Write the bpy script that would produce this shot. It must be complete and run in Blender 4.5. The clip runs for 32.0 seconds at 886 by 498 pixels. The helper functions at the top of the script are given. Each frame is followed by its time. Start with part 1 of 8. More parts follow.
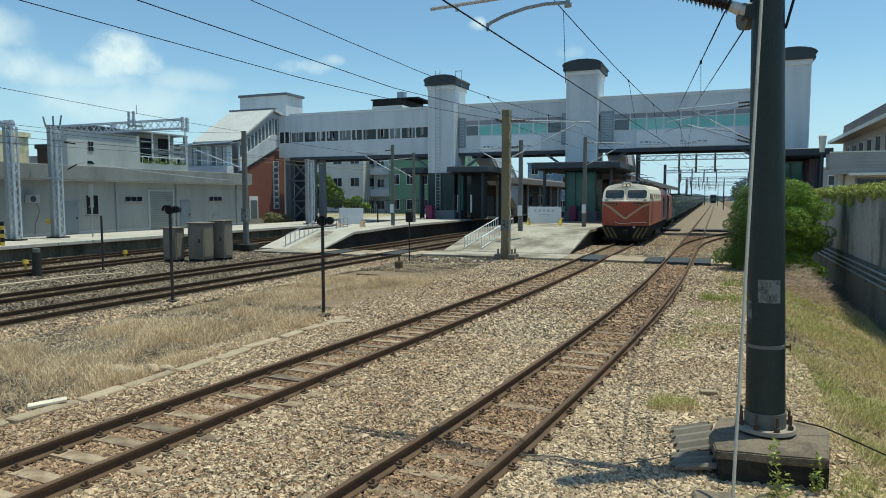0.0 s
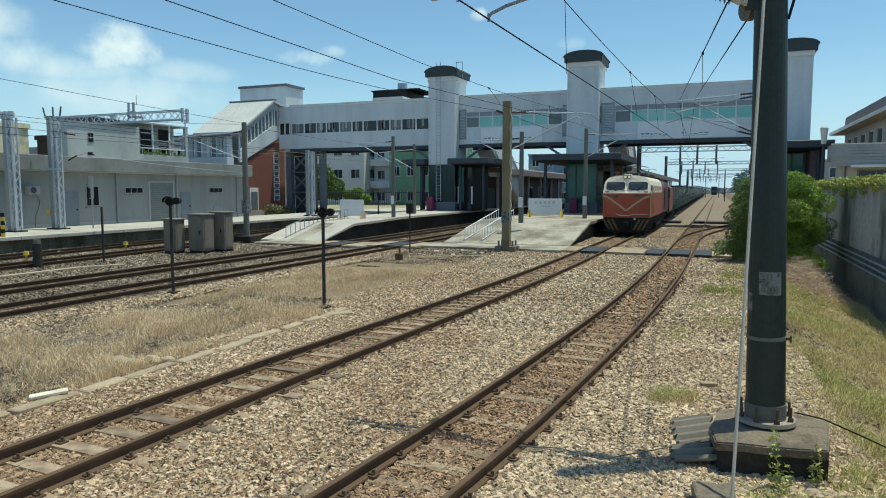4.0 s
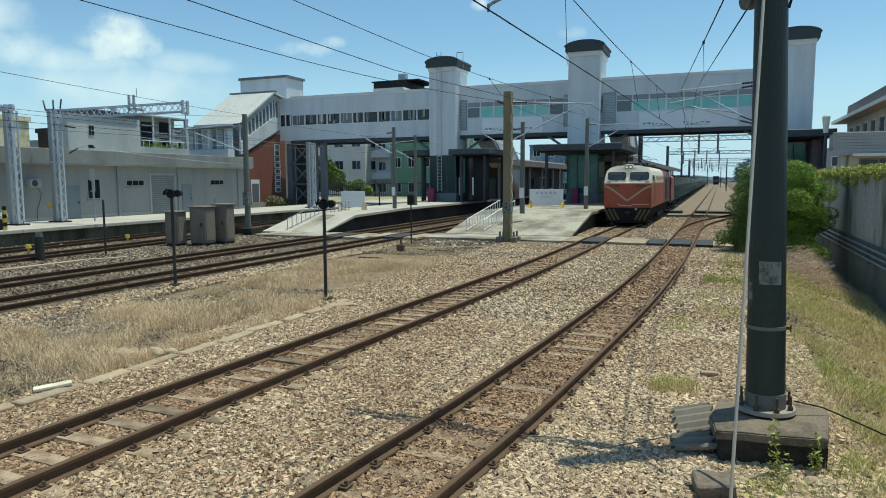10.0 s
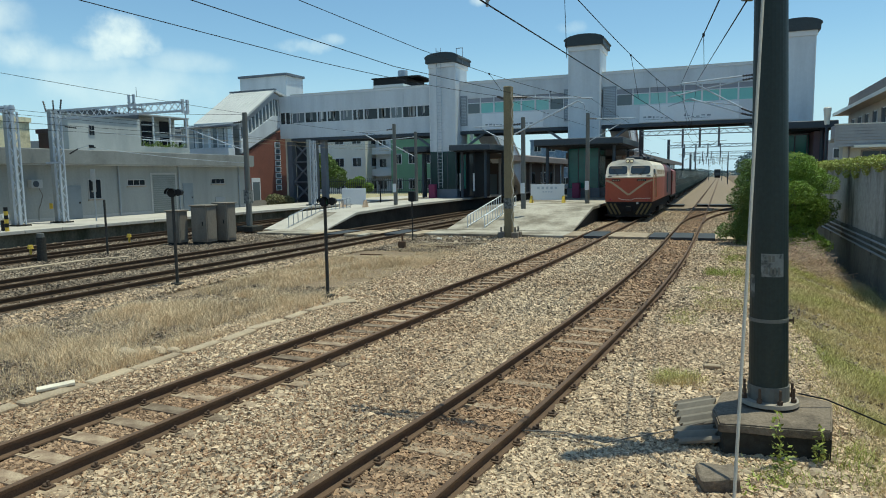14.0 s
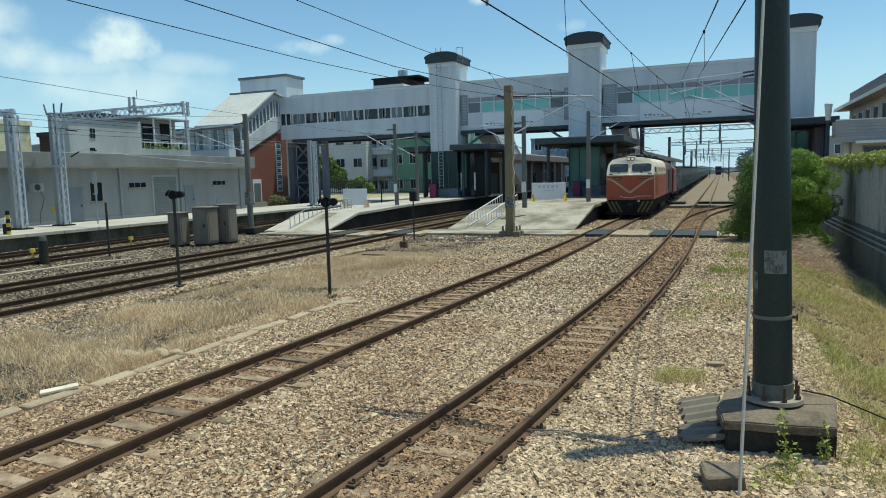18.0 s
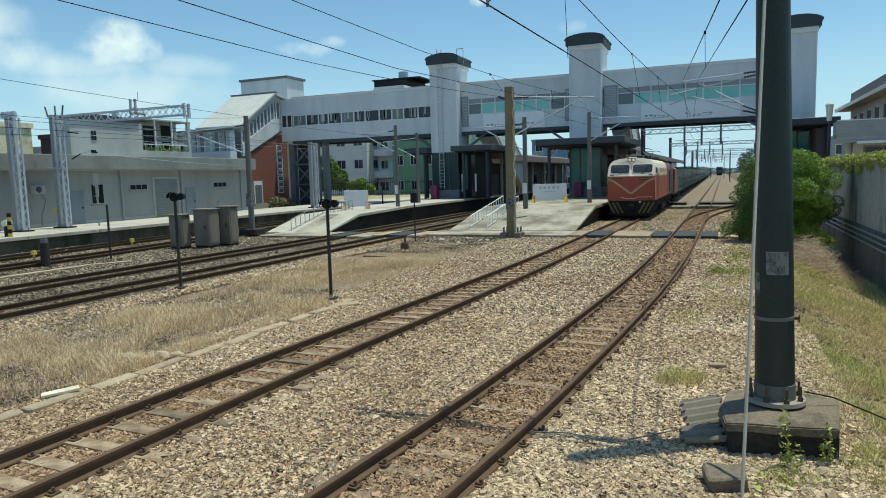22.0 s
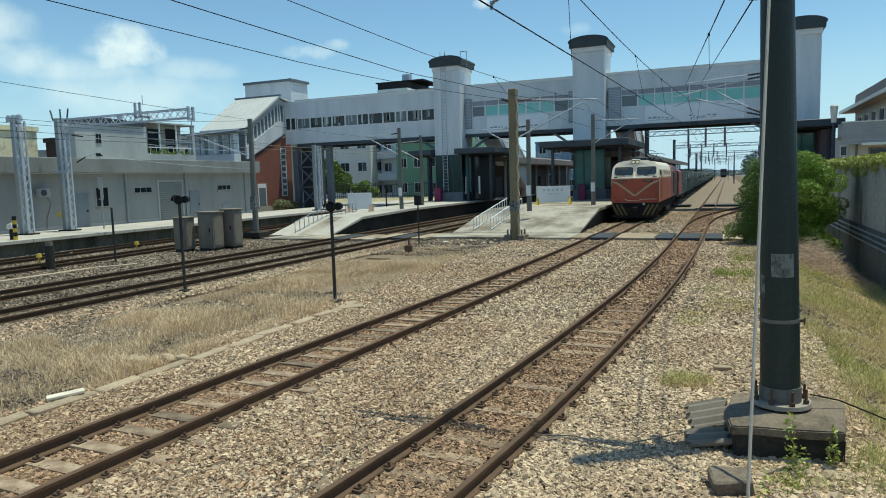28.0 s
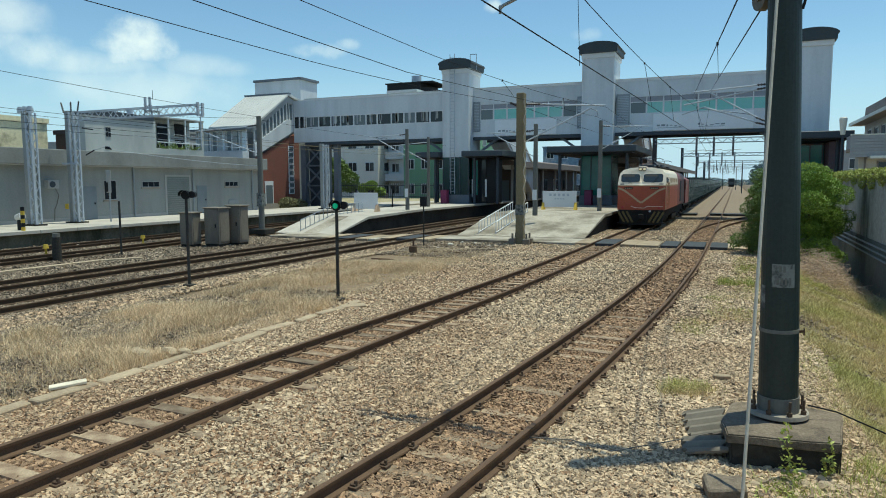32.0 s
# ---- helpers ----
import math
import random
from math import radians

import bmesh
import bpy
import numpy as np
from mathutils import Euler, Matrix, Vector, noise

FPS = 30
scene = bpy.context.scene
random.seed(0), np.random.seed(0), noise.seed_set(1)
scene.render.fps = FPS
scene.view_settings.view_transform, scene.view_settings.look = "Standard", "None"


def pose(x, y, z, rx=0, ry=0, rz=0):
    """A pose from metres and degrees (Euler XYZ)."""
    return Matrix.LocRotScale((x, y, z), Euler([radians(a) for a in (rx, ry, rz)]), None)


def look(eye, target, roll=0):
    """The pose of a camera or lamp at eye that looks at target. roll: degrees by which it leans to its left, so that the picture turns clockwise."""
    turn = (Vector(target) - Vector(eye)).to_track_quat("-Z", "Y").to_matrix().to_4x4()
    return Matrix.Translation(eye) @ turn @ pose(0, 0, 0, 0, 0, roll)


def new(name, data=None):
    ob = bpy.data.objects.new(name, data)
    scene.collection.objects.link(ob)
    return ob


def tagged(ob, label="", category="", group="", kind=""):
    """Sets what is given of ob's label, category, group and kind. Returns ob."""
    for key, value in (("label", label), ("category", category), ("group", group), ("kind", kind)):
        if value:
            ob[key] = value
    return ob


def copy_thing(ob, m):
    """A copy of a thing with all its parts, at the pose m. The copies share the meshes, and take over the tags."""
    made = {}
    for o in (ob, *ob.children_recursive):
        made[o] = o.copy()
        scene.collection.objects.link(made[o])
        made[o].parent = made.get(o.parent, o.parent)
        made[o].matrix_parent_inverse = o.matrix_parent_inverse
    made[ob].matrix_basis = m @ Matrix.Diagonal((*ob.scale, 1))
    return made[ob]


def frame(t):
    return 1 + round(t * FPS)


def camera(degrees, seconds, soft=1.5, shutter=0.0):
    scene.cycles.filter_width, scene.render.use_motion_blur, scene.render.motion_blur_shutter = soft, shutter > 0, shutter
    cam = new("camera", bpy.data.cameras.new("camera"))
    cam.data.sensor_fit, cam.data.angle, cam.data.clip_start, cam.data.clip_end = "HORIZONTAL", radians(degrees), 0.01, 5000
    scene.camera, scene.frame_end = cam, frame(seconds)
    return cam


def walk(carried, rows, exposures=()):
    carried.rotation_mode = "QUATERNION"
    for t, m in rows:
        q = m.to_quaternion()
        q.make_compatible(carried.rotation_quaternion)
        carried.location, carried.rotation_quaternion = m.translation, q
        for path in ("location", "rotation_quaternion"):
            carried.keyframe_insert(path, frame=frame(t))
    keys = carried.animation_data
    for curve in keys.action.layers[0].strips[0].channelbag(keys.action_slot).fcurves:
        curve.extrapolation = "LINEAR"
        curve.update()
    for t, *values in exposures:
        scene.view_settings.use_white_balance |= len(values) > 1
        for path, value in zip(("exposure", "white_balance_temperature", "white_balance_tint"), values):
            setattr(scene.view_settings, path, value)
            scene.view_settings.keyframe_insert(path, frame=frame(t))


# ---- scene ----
cam = camera(67.0, 32.0, soft=1.0)
PATH = [
    (0, (-0.0115, 0.0051, 3.0492), (-7.503, 18.486, 1.518), -0.030),
    (0.5, (-0.0139, 0.0115, 3.0537), (-7.519, 18.485, 1.505), -0.059),
    (1, (-0.0151, 0.0114, 3.0554), (-7.525, 18.481, 1.485), -0.058),
    (1.5, (-0.0132, 0.0144, 3.0554), (-7.529, 18.479, 1.453), -0.055),
    (2, (-0.0141, 0.0155, 3.0551), (-7.529, 18.478, 1.418), -0.029),
    (2.5, (-0.0139, 0.0134, 3.0537), (-7.524, 18.474, 1.383), -0.005),
    (3, (-0.0150, 0.0106, 3.0527), (-7.520, 18.470, 1.345), 0.009),
    (3.5, (-0.0168, 0.0150, 3.0496), (-7.517, 18.474, 1.310), 0.009),
    (5.5, (-0.0106, 0.0146, 3.0485), (-7.515, 18.456, 1.152), 0.073),
    (6, (-0.0078, 0.0118, 3.0495), (-7.514, 18.450, 1.130), 0.067),
    (6.5, (-0.0083, 0.0042, 3.0502), (-7.510, 18.442, 1.111), 0.068),
    (7, (-0.0069, -0.0013, 3.0504), (-7.502, 18.438, 1.101), 0.058),
    (7.5, (-0.0023, 0.0017, 3.0517), (-7.503, 18.438, 1.090), 0.021),
    (8, (-0.0001, 0.0021, 3.0499), (-7.506, 18.435, 1.080), -0.016),
    (8.5, (0.0003, 0.0004, 3.0483), (-7.514, 18.429, 1.064), -0.057),
    (9, (0.0002, -0.0007, 3.0503), (-7.518, 18.424, 1.046), -0.129),
    (9.5, (0.0004, -0.0011, 3.0528), (-7.522, 18.419, 1.028), -0.206),
    (10, (0.0006, 0.0006, 3.0524), (-7.531, 18.415, 1.008), -0.276),
    (10.5, (0.0038, 0.0020, 3.0516), (-7.540, 18.410, 0.990), -0.357),
    (11, (0.0053, 0.0059, 3.0497), (-7.546, 18.409, 0.975), -0.454),
    (11.5, (0.0054, 0.0081, 3.0465), (-7.551, 18.408, 0.960), -0.545),
    (12, (0.0044, 0.0082, 3.0441), (-7.556, 18.405, 0.947), -0.609),
    (12.5, (0.0032, 0.0097, 3.0458), (-7.562, 18.403, 0.933), -0.660),
    (13, (0.0032, 0.0139, 3.0457), (-7.565, 18.405, 0.923), -0.709),
    (13.5, (0.0031, 0.0133, 3.0453), (-7.566, 18.402, 0.913), -0.774),
    (14, (0.0032, 0.0126, 3.0451), (-7.572, 18.397, 0.892), -0.920),
    (14.5, (0.0023, 0.0100, 3.0488), (-7.588, 18.384, 0.865), -1.096),
    (16.5, (0.0011, 0.0162, 3.0461), (-7.625, 18.373, 0.839), -1.469),
    (17, (-0.0006, 0.0147, 3.0441), (-7.623, 18.375, 0.853), -1.469),
    (17.5, (-0.0043, 0.0176, 3.0446), (-7.623, 18.381, 0.869), -1.453),
    (18, (-0.0079, 0.0214, 3.0464), (-7.624, 18.387, 0.881), -1.456),
    (18.5, (-0.0095, 0.0234, 3.0479), (-7.626, 18.390, 0.889), -1.462),
    (19, (-0.0105, 0.0240, 3.0481), (-7.627, 18.391, 0.892), -1.464),
    (19.5, (-0.0126, 0.0248, 3.0475), (-7.628, 18.392, 0.892), -1.464),
    (20, (-0.0150, 0.0282, 3.0462), (-7.633, 18.395, 0.897), -1.463),
    (20.5, (-0.0168, 0.0321, 3.0459), (-7.643, 18.397, 0.906), -1.472),
    (21, (-0.0161, 0.0290, 3.0486), (-7.649, 18.392, 0.913), -1.495),
    (21.5, (-0.0147, 0.0291, 3.0511), (-7.654, 18.389, 0.918), -1.541),
    (22, (-0.0128, 0.0304, 3.0516), (-7.659, 18.388, 0.924), -1.585),
    (22.5, (-0.0106, 0.0302, 3.0504), (-7.664, 18.386, 0.932), -1.623),
    (23, (-0.0104, 0.0261, 3.0498), (-7.665, 18.383, 0.943), -1.648),
    (23.5, (-0.0099, 0.0277, 3.0505), (-7.666, 18.385, 0.955), -1.662),
    (24, (-0.0119, 0.0263, 3.0502), (-7.667, 18.385, 0.968), -1.661),
    (24.5, (-0.0155, 0.0276, 3.0529), (-7.669, 18.389, 0.980), -1.667),
    (25, (-0.0213, 0.0249, 3.0543), (-7.670, 18.389, 0.991), -1.643),
    (25.5, (-0.0234, 0.0229, 3.0549), (-7.670, 18.388, 0.996), -1.626),
    (27.5, (-0.0208, 0.0259, 3.0531), (-7.727, 18.367, 0.998), -1.672),
    (28, (-0.0176, 0.0292, 3.0538), (-7.766, 18.353, 1.001), -1.683),
    (28.5, (-0.0163, 0.0305, 3.0541), (-7.799, 18.341, 1.012), -1.654),
    (29, (-0.0150, 0.0271, 3.0546), (-7.824, 18.328, 1.032), -1.560),
    (29.5, (-0.0165, 0.0278, 3.0555), (-7.844, 18.325, 1.070), -1.396),
    (30, (-0.0175, 0.0330, 3.0582), (-7.857, 18.330, 1.120), -1.188),
    (30.5, (-0.0107, 0.0336, 3.0596), (-7.865, 18.329, 1.171), -0.928),
    (31, (0.0025, 0.0197, 3.0570), (-7.866, 18.312, 1.190), -0.656),
    (31.5, (0.0161, 0.0066, 3.0536), (-7.863, 18.289, 1.136), -0.399),
    (32, (0.0315, -0.0035, 3.0491), (-7.860, 18.266, 1.060), -0.184),
]
walk(cam, [(t, look(eye, target, roll)) for t, eye, target, roll in PATH], [(0, .0, 6450, -9), (32, .0, 6450, -9)])

# ---- light ----
SUN_EL, SUN_AZ = radians(76.5), radians(50)      # azimuth from +y towards +x
world = bpy.data.worlds.new("world")
scene.world = world
world.use_nodes = True
wn, wl = world.node_tree.nodes, world.node_tree.links
sky = wn.new("ShaderNodeTexSky")
sky.sky_type, sky.sun_disc = "NISHITA", False
sky.sun_elevation, sky.sun_rotation = SUN_EL, SUN_AZ
sky.air_density, sky.dust_density, sky.ozone_density = 1.0, .35, 1.6
back = wn["Background"]
back.inputs["Strength"].default_value = 0.125


def node(tree, kind, **values):
    n = tree.nodes.new(kind)
    for k, v in values.items():
        n.inputs[k.replace("_", " ")].default_value = v
    return n


def clouds():
    """Thin haze and a few cumulus puffs, laid on the sky by direction."""
    tree = world.node_tree
    co = tree.nodes.new("ShaderNodeTexCoord")
    total = None
    # direction of the puff, its width, height and density
    for yaw, el, wide, tall, dens in ((47.4, 11.0, 2.9, 1.8, .8), (48.8, 10.0, 2.6, 1.7, .7), (46.0, 10.2, 2.6, 1.5, .65), (54.6, 9.4, 4.6, 1.9, .85), (55.5, 11.4, 3.6, 2.2, .6), (51.0, 8.9, 7.0, 1.5, .55), (42.6, 9.1, 5.0, 1.3, .42), (33.2, 10.6, 2.9, .85, .42), (31.0, 11.2, 1.4, .6, .4), (19.2, 14.2, 1.0, .7, .7), (11.6, 11.8, 1.6, .7, .25), (47, 7.2, 12, 2.4, .42), (68, 13, 11, 4, .6)):
        d = Vector((-math.sin(radians(yaw)) * math.cos(radians(el)), math.cos(radians(yaw)) * math.cos(radians(el)), math.sin(radians(el))))
        right = Vector((math.cos(radians(yaw)), math.sin(radians(yaw)), 0))
        up = right.cross(d)
        dx = tree.nodes.new("ShaderNodeVectorMath"); dx.operation = "DOT_PRODUCT"; dx.inputs[1].default_value = right / math.sin(radians(wide))
        dy = tree.nodes.new("ShaderNodeVectorMath"); dy.operation = "DOT_PRODUCT"; dy.inputs[1].default_value = up / math.sin(radians(tall))
        nz = node(tree, "ShaderNodeTexNoise", Scale=26.0 if wide < 3 else 11.0, Detail=7.0, Roughness=.55)
        for n in (dx, dy, nz):
            tree.links.new(co.outputs["Generated"], n.inputs[0])
        a = tree.nodes.new("ShaderNodeMath"); a.operation = "MULTIPLY"; tree.links.new(dx.outputs["Value"], a.inputs[0]); tree.links.new(dx.outputs["Value"], a.inputs[1])
        b = tree.nodes.new("ShaderNodeMath"); b.operation = "MULTIPLY_ADD"; tree.links.new(dy.outputs["Value"], b.inputs[0]); tree.links.new(dy.outputs["Value"], b.inputs[1]); tree.links.new(a.outputs[0], b.inputs[2])
        r = tree.nodes.new("ShaderNodeMath"); r.operation = "MULTIPLY_ADD"; r.inputs[1].default_value = 2.3; tree.links.new(nz.outputs["Fac"], r.inputs[0])
        neg = tree.nodes.new("ShaderNodeMath"); neg.operation = "MULTIPLY_ADD"; neg.inputs[1].default_value = -1.0; neg.inputs[2].default_value = -.35
        tree.links.new(b.outputs[0], neg.inputs[0]); tree.links.new(neg.outputs[0], r.inputs[2])
        m = tree.nodes.new("ShaderNodeMapRange"); m.interpolation_type = "SMOOTHSTEP"
        m.inputs["From Min"].default_value = 0.0; m.inputs["From Max"].default_value = 1.25; m.inputs["To Max"].default_value = dens
        tree.links.new(r.outputs[0], m.inputs["Value"])
        if total is None:
            total = m.outputs[0]
        else:
            mx = tree.nodes.new("ShaderNodeMath"); mx.operation = "MAXIMUM"
            tree.links.new(total, mx.inputs[0]); tree.links.new(m.outputs[0], mx.inputs[1]); total = mx.outputs[0]
    blue = tree.nodes.new("ShaderNodeVectorMath"); blue.operation = "MULTIPLY"; blue.inputs[1].default_value = (.93, 1.03, 1.12)
    tree.links.new(sky.outputs[0], blue.inputs[0])
    # pale blue haze towards the horizon
    sep = tree.nodes.new("ShaderNodeSeparateXYZ"); tree.links.new(co.outputs["Generated"], sep.inputs[0])
    low = tree.nodes.new("ShaderNodeMapRange"); low.interpolation_type = "SMOOTHSTEP"
    low.inputs["From Min"].default_value, low.inputs["From Max"].default_value = .0, .2
    low.inputs["To Min"].default_value, low.inputs["To Max"].default_value = .85, .0
    tree.links.new(sep.outputs["Z"], low.inputs["Value"])
    haze = tree.nodes.new("ShaderNodeMix"); haze.data_type = "RGBA"; haze.inputs[7].default_value = (4.3, 5.7, 7.5, 1)
    tree.links.new(low.outputs[0], haze.inputs[0]); tree.links.new(blue.outputs[0], haze.inputs[6])
    mix = tree.nodes.new("ShaderNodeMix"); mix.data_type = "RGBA"
    tree.links.new(total, mix.inputs[0]); tree.links.new(haze.outputs[2], mix.inputs[6]); mix.inputs[7].default_value = (8.2, 8.4, 8.6, 1)
    tree.links.new(mix.outputs[2], back.inputs["Color"])


clouds()
sun = new("sun", bpy.data.lights.new("sun", "SUN"))
sun.data.energy, sun.data.angle, sun.data.color = 4.0, radians(.53), (1, .95, .86)
to_sun = Vector((math.sin(SUN_AZ) * math.cos(SUN_EL), math.cos(SUN_AZ) * math.cos(SUN_EL), math.sin(SUN_EL)))
sun.matrix_world = look(to_sun * 100, (0, 0, 0))


# ---- materials ----
def mat(name, colour, rough=.7, metal=0.0, vary=.18, size=.6, fine=18.0, bump=.15, second=None, amount=.5, spread=(.45, .7), each=0.0, streak=0.0, sheen=.5):
    """A weathered surface: base colour, variation at two scales, a second colour in patches, relief. size and fine: patches and grains a metre."""
    m = bpy.data.materials.new(name)
    m.use_nodes = True
    t = m.node_tree
    p = t.nodes["Principled BSDF"]
    p.inputs["Roughness"].default_value, p.inputs["Metallic"].default_value = rough, metal
    p.inputs["Specular IOR Level"].default_value = sheen
    co = t.nodes.new("ShaderNodeTexCoord")
    src = co.outputs["Object"]
    big, small = node(t, "ShaderNodeTexNoise", Scale=size, Detail=5.0, Roughness=.6), node(t, "ShaderNodeTexNoise", Scale=fine, Detail=4.0, Roughness=.65)
    t.links.new(src, small.inputs[0])
    if streak:
        mp = t.nodes.new("ShaderNodeMapping"); mp.inputs["Scale"].default_value = (1, 1, streak)
        t.links.new(src, mp.inputs[0]); t.links.new(mp.outputs[0], big.inputs[0])
    else:
        t.links.new(src, big.inputs[0])
    mix = t.nodes.new("ShaderNodeMix"); mix.data_type = "RGBA"
    c = (*colour, 1)
    d = (*(second or [v * .6 for v in colour]), 1)
    ramp = t.nodes.new("ShaderNodeMapRange")
    ramp.inputs["From Min"].default_value, ramp.inputs["From Max"].default_value, ramp.inputs["To Max"].default_value = *spread, amount
    t.links.new(big.outputs["Fac"], ramp.inputs["Value"]); t.links.new(ramp.outputs[0], mix.inputs[0])
    mix.inputs[6].default_value, mix.inputs[7].default_value = c, d
    value = t.nodes.new("ShaderNodeMapRange")
    value.inputs["From Min"].default_value, value.inputs["From Max"].default_value = .25, .75
    value.inputs["To Min"].default_value, value.inputs["To Max"].default_value = 1 - vary, 1 + vary
    t.links.new(small.outputs["Fac"], value.inputs["Value"])
    last = value.outputs[0]
    if each:
        info = t.nodes.new("ShaderNodeObjectInfo"); geo = t.nodes.new("ShaderNodeNewGeometry")
        add = t.nodes.new("ShaderNodeMath"); add.operation = "ADD"
        t.links.new(info.outputs["Random"], add.inputs[0]); t.links.new(geo.outputs["Random Per Island"], add.inputs[1])
        fr = t.nodes.new("ShaderNodeMath"); fr.operation = "FRACT"; t.links.new(add.outputs[0], fr.inputs[0])
        er = t.nodes.new("ShaderNodeMapRange"); er.inputs["To Min"].default_value, er.inputs["To Max"].default_value = 1 - each, 1 + each
        t.links.new(fr.outputs[0], er.inputs["Value"])
        mul = t.nodes.new("ShaderNodeMath"); mul.operation = "MULTIPLY"
        t.links.new(last, mul.inputs[0]); t.links.new(er.outputs[0], mul.inputs[1]); last = mul.outputs[0]
    sc = t.nodes.new("ShaderNodeVectorMath"); sc.operation = "SCALE"
    t.links.new(mix.outputs[2], sc.inputs[0]); t.links.new(last, sc.inputs["Scale"])
    t.links.new(sc.outputs[0], p.inputs["Base Color"])
    if bump:
        b = t.nodes.new("ShaderNodeBump"); b.inputs["Strength"].default_value, b.inputs["Distance"].default_value = bump, .02
        t.links.new(small.outputs["Fac"], b.inputs["Height"]); t.links.new(b.outputs[0], p.inputs["Normal"])
    return m


def glass(name, colour, rough=.05, see=0.0):
    m = bpy.data.materials.new(name)
    m.use_nodes = True
    p = m.node_tree.nodes["Principled BSDF"]
    p.inputs["Base Color"].default_value, p.inputs["Roughness"].default_value = (*colour, 1), rough
    p.inputs["Transmission Weight"].default_value, p.inputs["IOR"].default_value = see, 1.45
    return m


def glow(name, colour, strength):
    m = bpy.data.materials.new(name)
    m.use_nodes = True
    p = m.node_tree.nodes["Principled BSDF"]
    p.inputs["Base Color"].default_value = p.inputs["Emission Color"].default_value = (*colour, 1)
    p.inputs["Emission Strength"].default_value = strength
    return m


